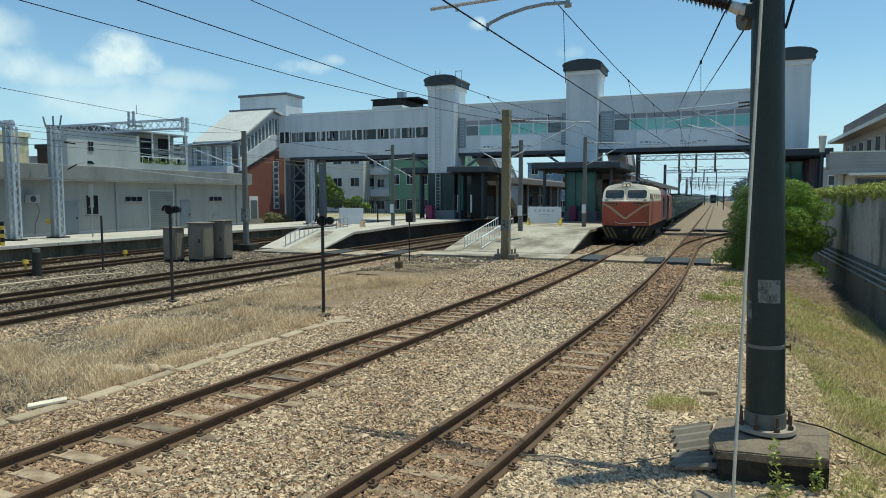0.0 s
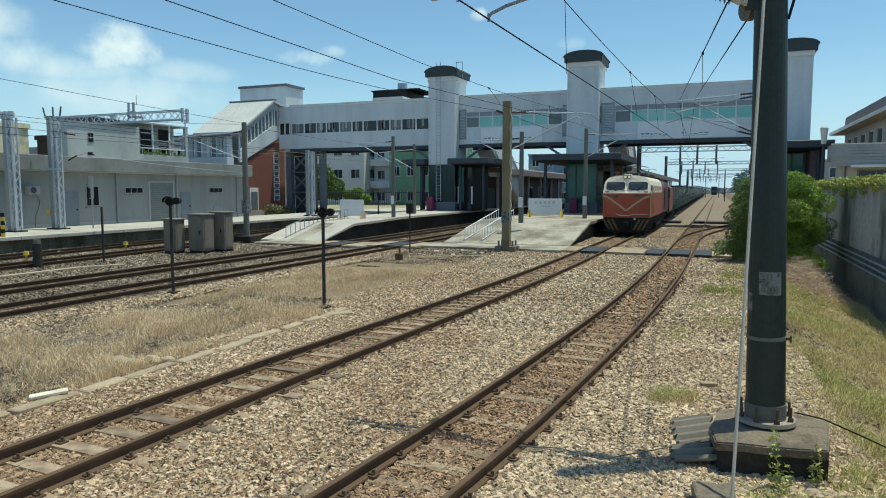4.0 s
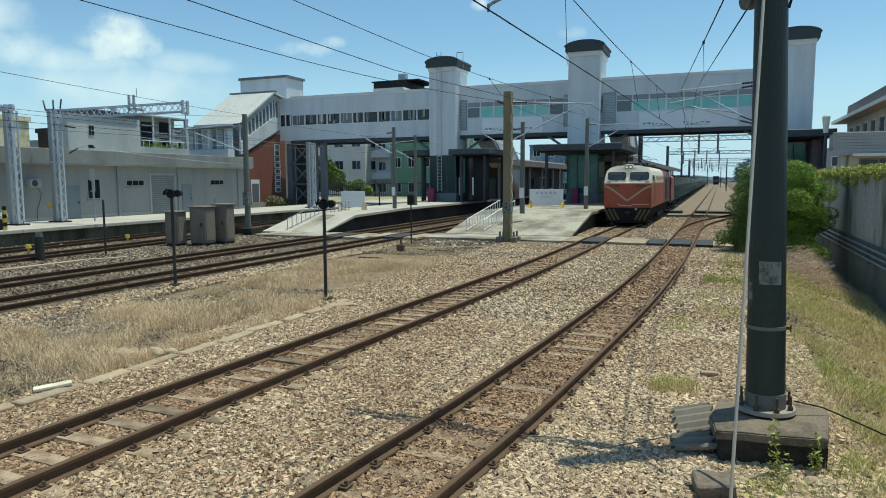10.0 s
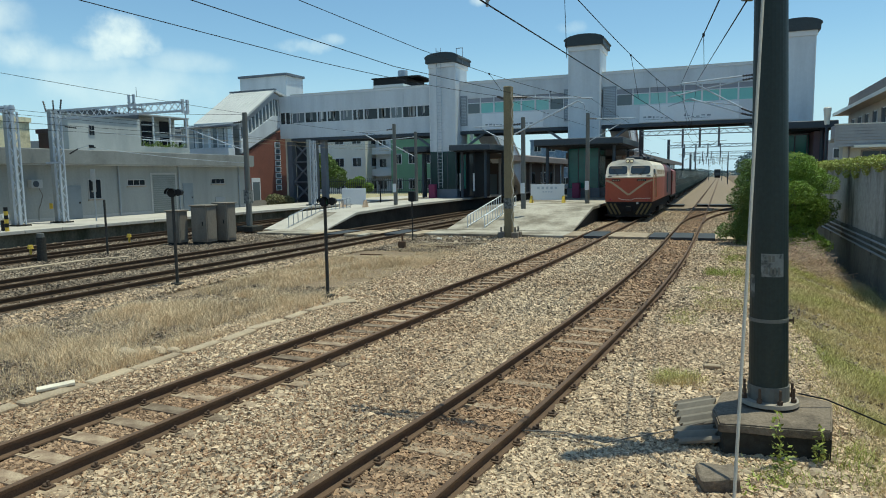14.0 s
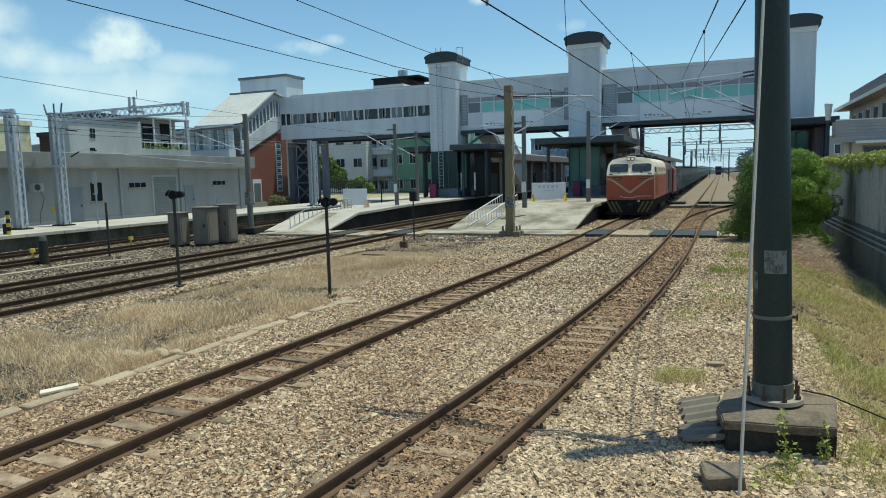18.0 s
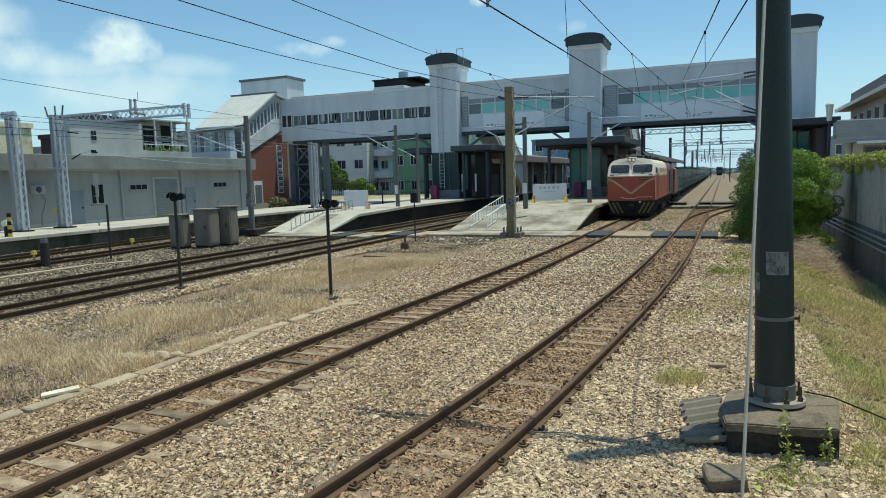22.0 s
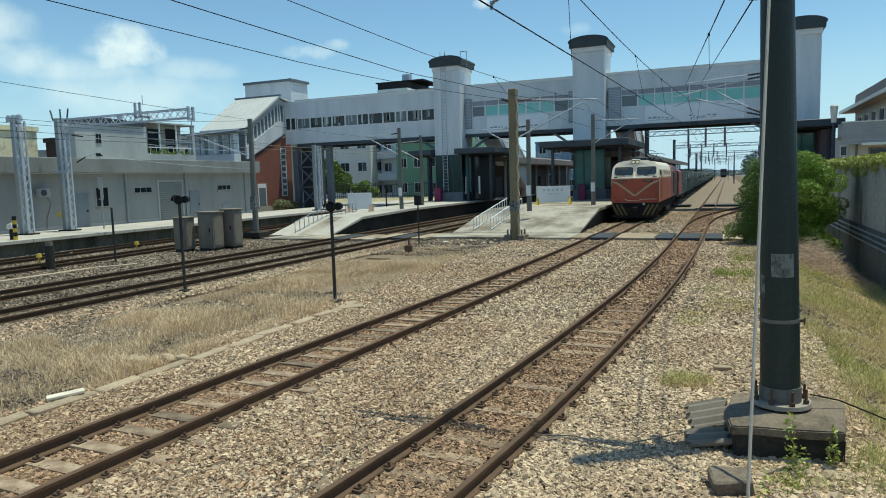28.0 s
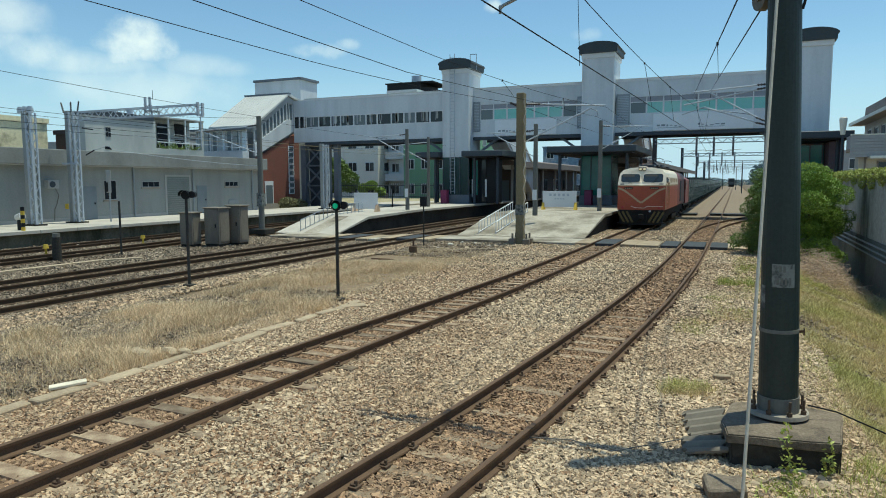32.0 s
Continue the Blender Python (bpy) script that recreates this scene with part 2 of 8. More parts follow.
M = {
    # base darkened to put shade into the gaps between the ballast stones
    "ballast_ground": mat("ballast_ground", (.115, .080, .050), .95, vary=.5, size=.35, fine=22, bump=.9, second=(.08, .054, .033), amount=.8),
    "stone": mat("stone", (.485, .364, .240), .9, vary=.2, size=.3, fine=45, bump=.15, second=(.355, .238, .143), amount=.75, spread=(.42, .62), each=.55),
    "stone_dark": mat("stone_dark", (.28, .215, .15), .9, vary=.12, size=.25, fine=40, bump=.2, second=(.165, .12, .083), amount=.8, spread=(.4, .6), each=.6),
    "rail": mat("rail", (.125, .073, .042), .7, .0, vary=.35, size=3, fine=60, bump=.1, second=(.07, .044, .028), sheen=.3),
    "rail_head": mat("rail_head", (.20, .12, .08), .45, .5, vary=.2, size=4, fine=80, bump=.05, second=(.12, .07, .045)),
    "sleeper": mat("sleeper", (.33, .245, .16), .9, vary=.3, size=3.5, fine=45, bump=.3, second=(.17, .11, .068), amount=.9, spread=(.4, .6), each=.35),
    "clip": mat("clip", (.12, .075, .048), .7, .3, vary=.2),
    "concrete": mat("concrete", (.37, .32, .26), .9, vary=.14, size=.5, fine=25, bump=.2, second=(.24, .195, .15), amount=.8),
    "concrete_pale": mat("concrete_pale", (.49, .445, .38), .9, vary=.12, size=.4, fine=20, bump=.15, second=(.33, .29, .235), amount=.75),
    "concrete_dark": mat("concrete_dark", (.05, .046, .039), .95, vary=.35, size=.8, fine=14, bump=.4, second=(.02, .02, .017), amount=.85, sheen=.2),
    "wall_low": mat("wall_low", (.13, .135, .115), .95, vary=.3, size=.8, fine=9, bump=.3, second=(.055, .058, .048), amount=.85, streak=.5),
    "wall_stain": mat("wall_stain", (.37, .36, .325), .95, vary=.25, size=.7, fine=5, bump=.3, second=(.06, .062, .05), amount=.92, spread=(.46, .68), streak=.3),
    "asphalt": mat("asphalt", (.10, .10, .095), .9, vary=.2, size=.7, fine=50, bump=.3, second=(.15, .14, .13)),
    "rubber": mat("rubber", (.045, .05, .055), .8, vary=.2, size=1, fine=30),
    "white_panel": mat("white_panel", (.68, .70, .72), .5, vary=.05, size=.6, fine=5, bump=.03, second=(.49, .51, .53), amount=.65, streak=.12, each=.03),
    "white_paint": mat("white_paint", (.74, .74, .74), .6, vary=.04, size=1, fine=8, bump=.05, second=(.6, .6, .6), amount=.3),
    "pale_wall": mat("pale_wall", (.30, .315, .305), .85, vary=.1, size=.5, fine=10, bump=.1, second=(.20, .215, .215), amount=.75, streak=.2),
    "grey_wall": mat("grey_wall", (.40, .40, .39), .85, vary=.08, size=.6, fine=12, bump=.1, second=(.3, .3, .29), amount=.5, streak=.3),
    "cream_wall": mat("cream_wall", (.80, .76, .67), .85, vary=.06, size=.5, fine=10, bump=.1, second=(.62, .58, .5), amount=.5, streak=.3),
    "yellow_wall": mat("yellow_wall", (.85, .74, .48), .85, vary=.15, size=.9, fine=6, bump=.1, second=(.40, .34, .2), amount=.85, spread=(.5, .66)),
    "green_wall": mat("green_wall", (.20, .36, .22), .8, vary=.12, size=.5, fine=10, second=(.13, .25, .16), streak=.3),
    "brick_wall": mat("brick_wall", (.215, .080, .055), .85, vary=.3, size=.8, fine=9, bump=.15, second=(.15, .060, .045)),
    "roof_sheet": mat("roof_sheet", (.56, .55, .52), .6, vary=.06, size=.5, fine=10, second=(.44, .43, .41)),
    "dark_roof": mat("dark_roof", (.035, .045, .05), .55, vary=.2, size=.8, fine=10, second=(.05, .06, .06)),
    "dark_grey": mat("dark_grey", (.05, .063, .078), .6, vary=.15, size=.8, fine=12),
    "steel_grey": mat("steel_grey", (.30, .33, .36), .55, .3, vary=.08, size=1, fine=12, second=(.22, .24, .26)),
    "galv": mat("galv", (.48, .52, .57), .55, .1, vary=.1, size=2, fine=20, second=(.36, .39, .43)),
    "slate_steel": mat("slate_steel", (.16, .18, .21), .6, .1, vary=.1, size=1, fine=12),
    "teal_glass": mat("teal_glass", (.02, .16, .135), .15, vary=.1, size=.6, fine=3, bump=0, second=(.01, .06, .06)),
    "aqua_pane": mat("aqua_pane", (.25, .58, .52), .2, vary=.05, size=.25, fine=3, bump=0, second=(.45, .68, .62), amount=.7),
    "window_dark": glass("window_dark", (.02, .025, .03), .06),
    "window_grey": glass("window_grey", (.15, .175, .185), .12),
    "shutter": mat("shutter", (.22, .245, .24), .5, .3, vary=.05, size=1, fine=10),
    "blue_door": mat("blue_door", (.20, .235, .26), .6, vary=.05, size=1, fine=8),
    "mast_dark": mat("mast_dark", (.021, .031, .027), .5, .0, vary=.25, size=1.2, fine=24, bump=.05, second=(.04, .05, .042), amount=.6, streak=.3, sheen=.4),
    "mast_olive": mat("mast_olive", (.25, .20, .11), .8, vary=.2, size=1.5, fine=20, bump=.15, second=(.12, .10, .065), amount=.7, streak=.3),
    "mast_grey": mat("mast_grey", (.155, .15, .13), .7, vary=.15, size=1.5, fine=20, second=(.1, .097, .085)),
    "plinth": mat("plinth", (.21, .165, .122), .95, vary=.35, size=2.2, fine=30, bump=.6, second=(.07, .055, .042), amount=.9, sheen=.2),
    "wire": mat("wire", (.022, .023, .026), .9, 0, vary=.05, bump=0, sheen=.2),
    "insulator": mat("insulator", (.05, .04, .038), .35, vary=.05, bump=0),
    "porcelain": mat("porcelain", (.55, .55, .53), .3, vary=.05, bump=0),
    "rope": mat("rope", (.52, .47, .39), .8, vary=.12, size=3, fine=40),
    "cabinet_grey": mat("cabinet_grey", (.225, .188, .145), .8, vary=.15, size=1.4, fine=14, second=(.13, .108, .085), amount=.75, streak=.4),
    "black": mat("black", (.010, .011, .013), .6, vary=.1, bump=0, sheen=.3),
    "post_dark": mat("post_dark", (.028, .027, .023), .7, vary=.25, size=4, fine=20, second=(.065, .048, .034)),
    "orange": mat("orange", (.42, .075, .030), .38, vary=.08, size=.9, fine=8, bump=.03, second=(.30, .055, .026), amount=.7, streak=.5),
    "cream": mat("cream", (.86, .74, .58), .38, vary=.05, size=.9, fine=8, bump=.03, second=(.66, .54, .41), amount=.6, streak=.5),
    "maroon": mat("maroon", (.25, .055, .04), .5, vary=.08, size=1, fine=8),
    "stripe": mat("stripe", (.52, .36, .21), .5, vary=.05, bump=0),
    "bogie": mat("bogie", (.02, .019, .018), .9, vary=.25, size=3, fine=20, second=(.045, .035, .026), sheen=.2),
    "patch": mat("patch", (.21, .215, .20), .8, vary=.15, size=9, fine=30, bump=0, second=(.05, .055, .05), amount=.9, spread=(.46, .6)),
    "stone_rust": mat("stone_rust", (.30, .185, .107), .9, vary=.15, size=.6, fine=40, bump=.2, second=(.37, .250, .155), amount=.7, each=.55),
    "concrete_stained": mat("concrete_stained", (.41, .36, .285), .9, vary=.25, size=.45, fine=10, bump=.2, second=(.17, .14, .10), amount=.95, spread=(.44, .62)),
    "kerb": mat("kerb", (.41, .315, .21), .95, vary=.25, size=1.6, fine=30, bump=.2, second=(.26, .19, .125), amount=.85, each=.15),
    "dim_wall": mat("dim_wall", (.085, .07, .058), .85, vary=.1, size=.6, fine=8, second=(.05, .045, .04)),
    "transom": mat("transom", (.30, .30, .33), .4, vary=.06, size=.8, fine=6, bump=0, second=(.22, .23, .26)),
    "plank_paint": mat("plank_paint", (.78, .68, .52), .8, vary=.15, size=4, fine=30, bump=.15, second=(.5, .42, .31), amount=.7),
    "town_grey": mat("town_grey", (.74, .75, .76), .85, vary=.06, size=.5, fine=10, bump=.1, second=(.6, .61, .62), amount=.5, streak=.3),
    "wagon_rib": mat("wagon_rib", (.42, .46, .43), 1, vary=.15, size=1, fine=8, bump=0, second=(.2, .23, .22), amount=.7, sheen=0),
    "cable": mat("cable", (.16, .14, .12), .8, vary=.1, bump=0),
    "hazard": mat("hazard", (.15, .105, .035), .7, vary=.25, size=4, fine=12, bump=0),
    "beam_grey": mat("beam_grey", (.42, .47, .53), .55, .1, vary=.08, size=1, fine=12, second=(.32, .36, .41)),
    "eave_grey": mat("eave_grey", (.25, .255, .24), .9, vary=.15, size=.5, fine=14, bump=.15, second=(.16, .16, .15), amount=.8, streak=.5),
    "house_wall": mat("house_wall", (.60, .55, .49), .85, vary=.06, size=.5, fine=10, bump=.1, second=(.46, .42, .37), amount=.5, streak=.3),
    "roof_tan": mat("roof_tan", (.47, .41, .34), .8, vary=.12, size=1, fine=10, bump=.2, second=(.42, .36, .30)),
    "yellow": mat("yellow", (.62, .42, .05), .6, vary=.1, size=3, fine=10, bump=0),
    "red": mat("red", (.45, .03, .03), .5, vary=.08, bump=0),
    "magenta": mat("magenta", (.22, .03, .09), .6, vary=.08, bump=0),
    "wagon_green": mat("wagon_green", (.016, .03, .032), 1, vary=.12, size=1, fine=8, bump=0, second=(.03, .045, .045), sheen=0),
    "wagon_load": mat("wagon_load", (.07, .075, .07), .9, vary=.3, size=1, fine=6),
    "grass_dry": mat("grass_dry", (.72, .55, .35), .9, vary=.1, size=.5, fine=8, bump=0, second=(.54, .41, .25), amount=.8, each=.3),
    "grass_green": mat("grass_green", (.64, .51, .27), .9, vary=.1, size=.45, fine=8, bump=0, second=(.46, .44, .14), amount=.95, spread=(.44, .62), each=.35),
    "grass_ground": mat("grass_ground", (.24, .21, .10), .95, vary=.3, size=.7, fine=14, bump=.5, second=(.17, .12, .07)),
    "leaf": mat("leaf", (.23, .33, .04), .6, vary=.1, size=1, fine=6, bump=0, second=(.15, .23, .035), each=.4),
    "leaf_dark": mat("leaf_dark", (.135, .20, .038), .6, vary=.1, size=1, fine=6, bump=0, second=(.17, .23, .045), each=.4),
    "leaf_yellow": mat("leaf_yellow", (.34, .36, .07), .6, vary=.1, size=1, fine=6, bump=0, second=(.22, .29, .06), each=.35),
    "bark": mat("bark", (.16, .11, .07), .9, vary=.2, size=3, fine=20, bump=.4),
    "twig": mat("twig", (.50, .36, .25), .9, vary=.2, size=2, fine=20, bump=.2, each=.45),
    "lamp_glass": mat("lamp_glass", (.78, .76, .68), .4, vary=.03, bump=0),
    "green_lamp": glow("green_lamp", (.02, .34, .17), .45),
    "head_lamp": glow("head_lamp", (1, .78, .5), .35),
    "sign_white": mat("sign_white", (.86, .87, .88), .5, vary=.03, size=.5, fine=5, bump=0, second=(.78, .79, .8), amount=.5),
    "slat_grey": mat("slat_grey", (.36, .36, .37), .75, vary=.08, size=.8, fine=10, bump=.1, second=(.27, .27, .28), amount=.6, each=.06),
    "plum": mat("plum", (.13, .09, .105), .7, vary=.1, size=.8, fine=8, second=(.09, .065, .075)),
    "straw_bank": mat("straw_bank", (.36, .30, .18), .95, vary=.35, size=.5, fine=6, bump=.4, second=(.22, .21, .11), amount=.8),
    "wagon_post": mat("wagon_post", (.44, .49, .46), .8, vary=.15, size=1, fine=8, bump=0, second=(.30, .33, .32), amount=.7),
    # the dark wire's colour turned golden to stand in for its highlight
    "gleam_wire": mat("gleam_wire", (.27, .22, .14), .5, vary=.1, bump=0),
    "brown_roof": mat("brown_roof", (.20, .155, .13), .7, vary=.1, size=.5, fine=8, second=(.14, .11, .095)),
    # blue-grey mottle that stands in for haze over a far shape
    "haze_blue": mat("haze_blue", (.17, .26, .36), .7, vary=.4, size=.5, fine=2, bump=0, second=(.42, .46, .48), amount=.8),
    # green of far trees and shed, paled and blued: the distance haze is put in
    "far_hazed": mat("far_hazed", (.22, .285, .30), 1, vary=.2, size=.05, fine=.4, bump=0, second=(.17, .235, .25)),
    # opaque pane, its near-white colour stands in for sky light coming through
    "window_sky": glass("window_sky", (.74, .79, .81), .3),
    "leaf_dry": mat("leaf_dry", (.24, .23, .11), .8, vary=.1, size=1, fine=6, bump=0, second=(.2, .15, .08), each=.35),
    "roof_grey": mat("roof_grey", (.24, .21, .20), .8, vary=.12, size=1, fine=10, bump=.2, second=(.17, .15, .14)),
    "rust_sheet": mat("rust_sheet", (.07, .05, .05), .8, vary=.2, size=.7, fine=6, second=(.15, .06, .05), amount=.7),
    "teal_dark": mat("teal_dark", (.006, .034, .034), .2, vary=.1, size=.6, fine=3, bump=0, second=(.004, .018, .02)),
    "plaster_grey": mat("plaster_grey", (.50, .50, .47), .85, vary=.08, size=.5, fine=10, bump=.1, second=(.32, .33, .32), amount=.7, streak=.25),
    "windscreen": glass("windscreen", (.045, .06, .075), .08),
    # rusty rail again, darkened for the shadow along the rails
    "rail_shaded": mat("rail_shaded", (.085, .054, .033), .75, .0, vary=.3, size=3, fine=60, bump=.1, second=(.045, .031, .022), sheen=.2),
    "mossy_wall": mat("mossy_wall", (.15, .135, .095), .95, vary=.35, size=.9, fine=10, bump=.4, second=(.035, .04, .02), amount=.9, streak=.3, sheen=.2),
}


def ground_zones(m):
    """Dry straw soil between the tracks and grassy soil on the bank, by place on the ground."""
    t = m.node_tree
    p = t.nodes["Principled BSDF"]
    old = p.inputs["Base Color"].links[0].from_socket
    co, sep = t.nodes.new("ShaderNodeTexCoord"), t.nodes.new("ShaderNodeSeparateXYZ")
    t.links.new(co.outputs["Object"], sep.inputs[0])
    wob = node(t, "ShaderNodeTexNoise", Scale=.8, Detail=4.0)
    t.links.new(co.outputs["Object"], wob.inputs[0])
    x = t.nodes.new("ShaderNodeMath"); x.operation = "MULTIPLY_ADD"; x.inputs[1].default_value = 2.4
    t.links.new(wob.outputs["Fac"], x.inputs[0]); t.links.new(sep.outputs["X"], x.inputs[2])

    def band(a, b):
        n = t.nodes.new("ShaderNodeMapRange"); n.interpolation_type = "SMOOTHSTEP"
        n.inputs["From Min"].default_value, n.inputs["From Max"].default_value = a, b
        t.links.new(x.outputs[0], n.inputs["Value"])
        return n.outputs[0]
    straw = t.nodes.new("ShaderNodeMath"); straw.operation = "MULTIPLY"
    t.links.new(band(-13.4, -12.2), straw.inputs[0]); t.links.new(band(-7.2, -8.0), straw.inputs[1])
    for mask, colour in ((straw.outputs[0], (.225, .158, .095, 1)), (band(2.4, 3.4), (.30, .235, .14, 1))):
        grain = node(t, "ShaderNodeTexNoise", Scale=30.0, Detail=5.0)
        t.links.new(co.outputs["Object"], grain.inputs[0])
        k = t.nodes.new("ShaderNodeMapRange"); k.inputs["To Min"].default_value, k.inputs["To Max"].default_value = .4, 1.6
        t.links.new(grain.outputs["Fac"], k.inputs["Value"])
        c = t.nodes.new("ShaderNodeVectorMath"); c.operation = "SCALE"; c.inputs[0].default_value = colour[:3]
        t.links.new(k.outputs[0], c.inputs["Scale"])
        mix = t.nodes.new("ShaderNodeMix"); mix.data_type = "RGBA"
        t.links.new(mask, mix.inputs[0]); t.links.new(old, mix.inputs[6]); t.links.new(c.outputs[0], mix.inputs[7])
        old = mix.outputs[2]
    # pale clean ballast beyond the path
    far = t.nodes.new("ShaderNodeMapRange"); far.interpolation_type = "SMOOTHSTEP"
    far.inputs["From Min"].default_value, far.inputs["From Max"].default_value = 44, 58
    t.links.new(sep.outputs["Y"], far.inputs["Value"])
    both = t.nodes.new("ShaderNodeMath"); both.operation = "MULTIPLY"
    t.links.new(far.outputs[0], both.inputs[0]); t.links.new(band(-7, -5.5), both.inputs[1])
    grain = node(t, "ShaderNodeTexNoise", Scale=7.0, Detail=9.0, Roughness=.85)
    t.links.new(co.outputs["Object"], grain.inputs[0])
    k = t.nodes.new("ShaderNodeMapRange"); k.inputs["From Min"].default_value, k.inputs["From Max"].default_value = .3, .7; k.inputs["To Min"].default_value, k.inputs["To Max"].default_value = .45, 1.5
    t.links.new(grain.outputs["Fac"], k.inputs["Value"])
    c = t.nodes.new("ShaderNodeVectorMath"); c.operation = "SCALE"; c.inputs[0].default_value = (.235, .175, .118)
    t.links.new(k.outputs[0], c.inputs["Scale"])
    mix = t.nodes.new("ShaderNodeMix"); mix.data_type = "RGBA"
    t.links.new(both.outputs[0], mix.inputs[0]); t.links.new(old, mix.inputs[6]); t.links.new(c.outputs[0], mix.inputs[7])
    t.links.new(mix.outputs[2], p.inputs["Base Color"])


ground_zones(M["ballast_ground"])


# ---- builders ----
def box(bm, x0, x1, y0, y1, z0, z1, bevel=0.0):
    r = bmesh.ops.create_cube(bm, size=1, matrix=Matrix.Translation(((x0 + x1) / 2, (y0 + y1) / 2, (z0 + z1) / 2)) @ Matrix.Diagonal((abs(x1 - x0), abs(y1 - y0), abs(z1 - z0), 1)))
    if bevel:
        es = list({e for v in r["verts"] for e in v.link_edges})
        bmesh.ops.bevel(bm, geom=es, offset=bevel, segments=1, affect="EDGES")
    return r["verts"]


def obox(bm, m, sx, sy, sz, bevel=0.0):
    """A box of that size, centred on the pose m."""
    r = bmesh.ops.create_cube(bm, size=1, matrix=m @ Matrix.Diagonal((sx, sy, sz, 1)))
    if bevel:
        bmesh.ops.bevel(bm, geom=list({e for v in r["verts"] for e in v.link_edges}), offset=bevel, segments=1, affect="EDGES")


def rod(bm, a, b, r, r2=None, n=8, caps=True):
    a, b = Vector(a), Vector(b)
    d = b - a
    if d.length < 1e-6:
        return
    m = Matrix.Translation((a + b) / 2) @ d.to_track_quat("Z", "Y").to_matrix().to_4x4()
    bmesh.ops.create_cone(bm, cap_ends=caps, segments=n, radius1=r, radius2=r if r2 is None else r2, depth=d.length, matrix=m)


def bar(bm, a, b, w, h):
    """A square bar from a to b."""
    a, b = Vector(a), Vector(b)
    d = b - a
    up = Vector((0, 0, 1)) if abs(d.normalized().z) < .95 else Vector((0, 1, 0))
    y = d.normalized()
    x = y.cross(up).normalized()
    z = x.cross(y)
    m = Matrix((x, y, z)).transposed().to_4x4()
    obox(bm, Matrix.Translation((a + b) / 2) @ m, w, d.length, h)


def prism(bm, outline, axis, a, b):
    """A closed outline of (u, v), drawn out along an axis from a to b; u, v are the other two axes in the order x, y, z."""
    def at(u, v, w):
        return {"x": (w, u, v), "y": (u, w, v), "z": (u, v, w)}[axis]
    lo, hi = [bm.verts.new(at(u, v, a)) for u, v in outline], [bm.verts.new(at(u, v, b)) for u, v in outline]
    n = len(outline)
    bm.faces.new(lo), bm.faces.new(hi[::-1])
    for i in range(n):
        bm.faces.new((lo[i], hi[i], hi[(i + 1) % n], lo[(i + 1) % n]))
    bmesh.ops.recalc_face_normals(bm, faces=bm.faces[:])


def place(ob):
    v = Vector((0, 0, 0))
    while ob:
        v, ob = v + ob.location, ob.parent
    return v


def thing(name, at, label, category, group="", kind=""):
    ob = new(name)
    ob.location, ob.empty_display_size = at, .2
    return tagged(ob, label, category, group, kind)


def part(name, bm, material, parent=None, label="", smooth=False, kind=""):
    """One mesh under a thing, a part or, with no parent, of its own. Its points are given in the world."""
    if parent:
        bm.transform(Matrix.Translation(-place(parent)))
    me = bpy.data.meshes.new(name)
    bm.to_mesh(me)
    bm.free()
    me.materials.append(M[material])
    if smooth:
        me.shade_smooth()
    ob = new(name, me)
    ob.parent = parent
    return tagged(ob, label, kind=kind)


def one(name, fn, material, parent=None, label="", smooth=False, kind=""):
    bm = bmesh.new()
    fn(bm)
    return part(name, bm, material, parent, label, smooth, kind)


def boxes(name, material, parent, *dims, label="", bevel=0.0):
    """One part for each box given; the first is returned."""
    made = []
    for d in dims:
        bm = bmesh.new()
        box(bm, *d, bevel=bevel)
        made.append(part(name, bm, material, parent, label))
    return made[0]


def mesh_of(name, verts, faces, material, smooth=False):
    me = bpy.data.meshes.new(name)
    me.from_pydata(verts, [], faces)
    me.materials.append(M[material])
    if smooth:
        me.shade_smooth()
    return me


def spline(points, y):
    """x at y on a smooth line through a few (y, x) points."""
    ys, xs = zip(*points)
    for i in range(len(ys) - 1):
        if y <= ys[i + 1] or i == len(ys) - 2:
            def slope(k):
                return (xs[min(k + 1, len(xs) - 1)] - xs[max(k - 1, 0)]) / (ys[min(k + 1, len(xs) - 1)] - ys[max(k - 1, 0)])
            h = ys[i + 1] - ys[i]
            u = max(0, min(1, (y - ys[i]) / h))
            return (2 * u**3 - 3 * u**2 + 1) * xs[i] + (u**3 - 2 * u**2 + u) * h * slope(i) + (-2 * u**3 + 3 * u**2) * xs[i + 1] + (u**3 - u**2) * h * slope(i + 1)


# ---- the ground ----
def gz(x, y):
    """Height of the ground: level yard, falling to a ditch beside the wall, higher again behind it."""
    z = -.05
    if x > 1.5:
        z = -.05 - .34 * (min(x, 4.7) - 1.5) - .05 * math.sin(y * .7 + x) * min(1, x - 1.5)
        if x > 5.4:
            z = 1.0
    return z + .02 * noise.noise((x * .6, y * .6, 0))


def ground():
    xs = sorted({*[-3000, -900, -400, -150, -90, 60, 200, 900, 3000], *[-60 + i * 2 for i in range(13)], *[-34 + i * .75 for i in range(52)], 4.7, *[12 + i * 6 for i in range(5)], 5.15, 5.25, 5.45})
    ys = sorted({*[-400, -120, -40, 130, 180, 260, 500, 1200, 4000], *[-12 + i * .8 for i in range(76)], *[50 + i * 5 for i in range(13)]})
    vs = [(x, y, gz(x, y)) for y in ys for x in xs]
    n = len(xs)
    fs = [(j * n + i, j * n + i + 1, (j + 1) * n + i + 1, (j + 1) * n + i) for j in range(len(ys) - 1) for i in range(n - 1)]
    ob = new("ground", mesh_of("ground", vs, fs, "ballast_ground", True))
    tagged(ob, "grey-brown ballast and dry earth of a station yard", "ground", kind="structure")


ground()


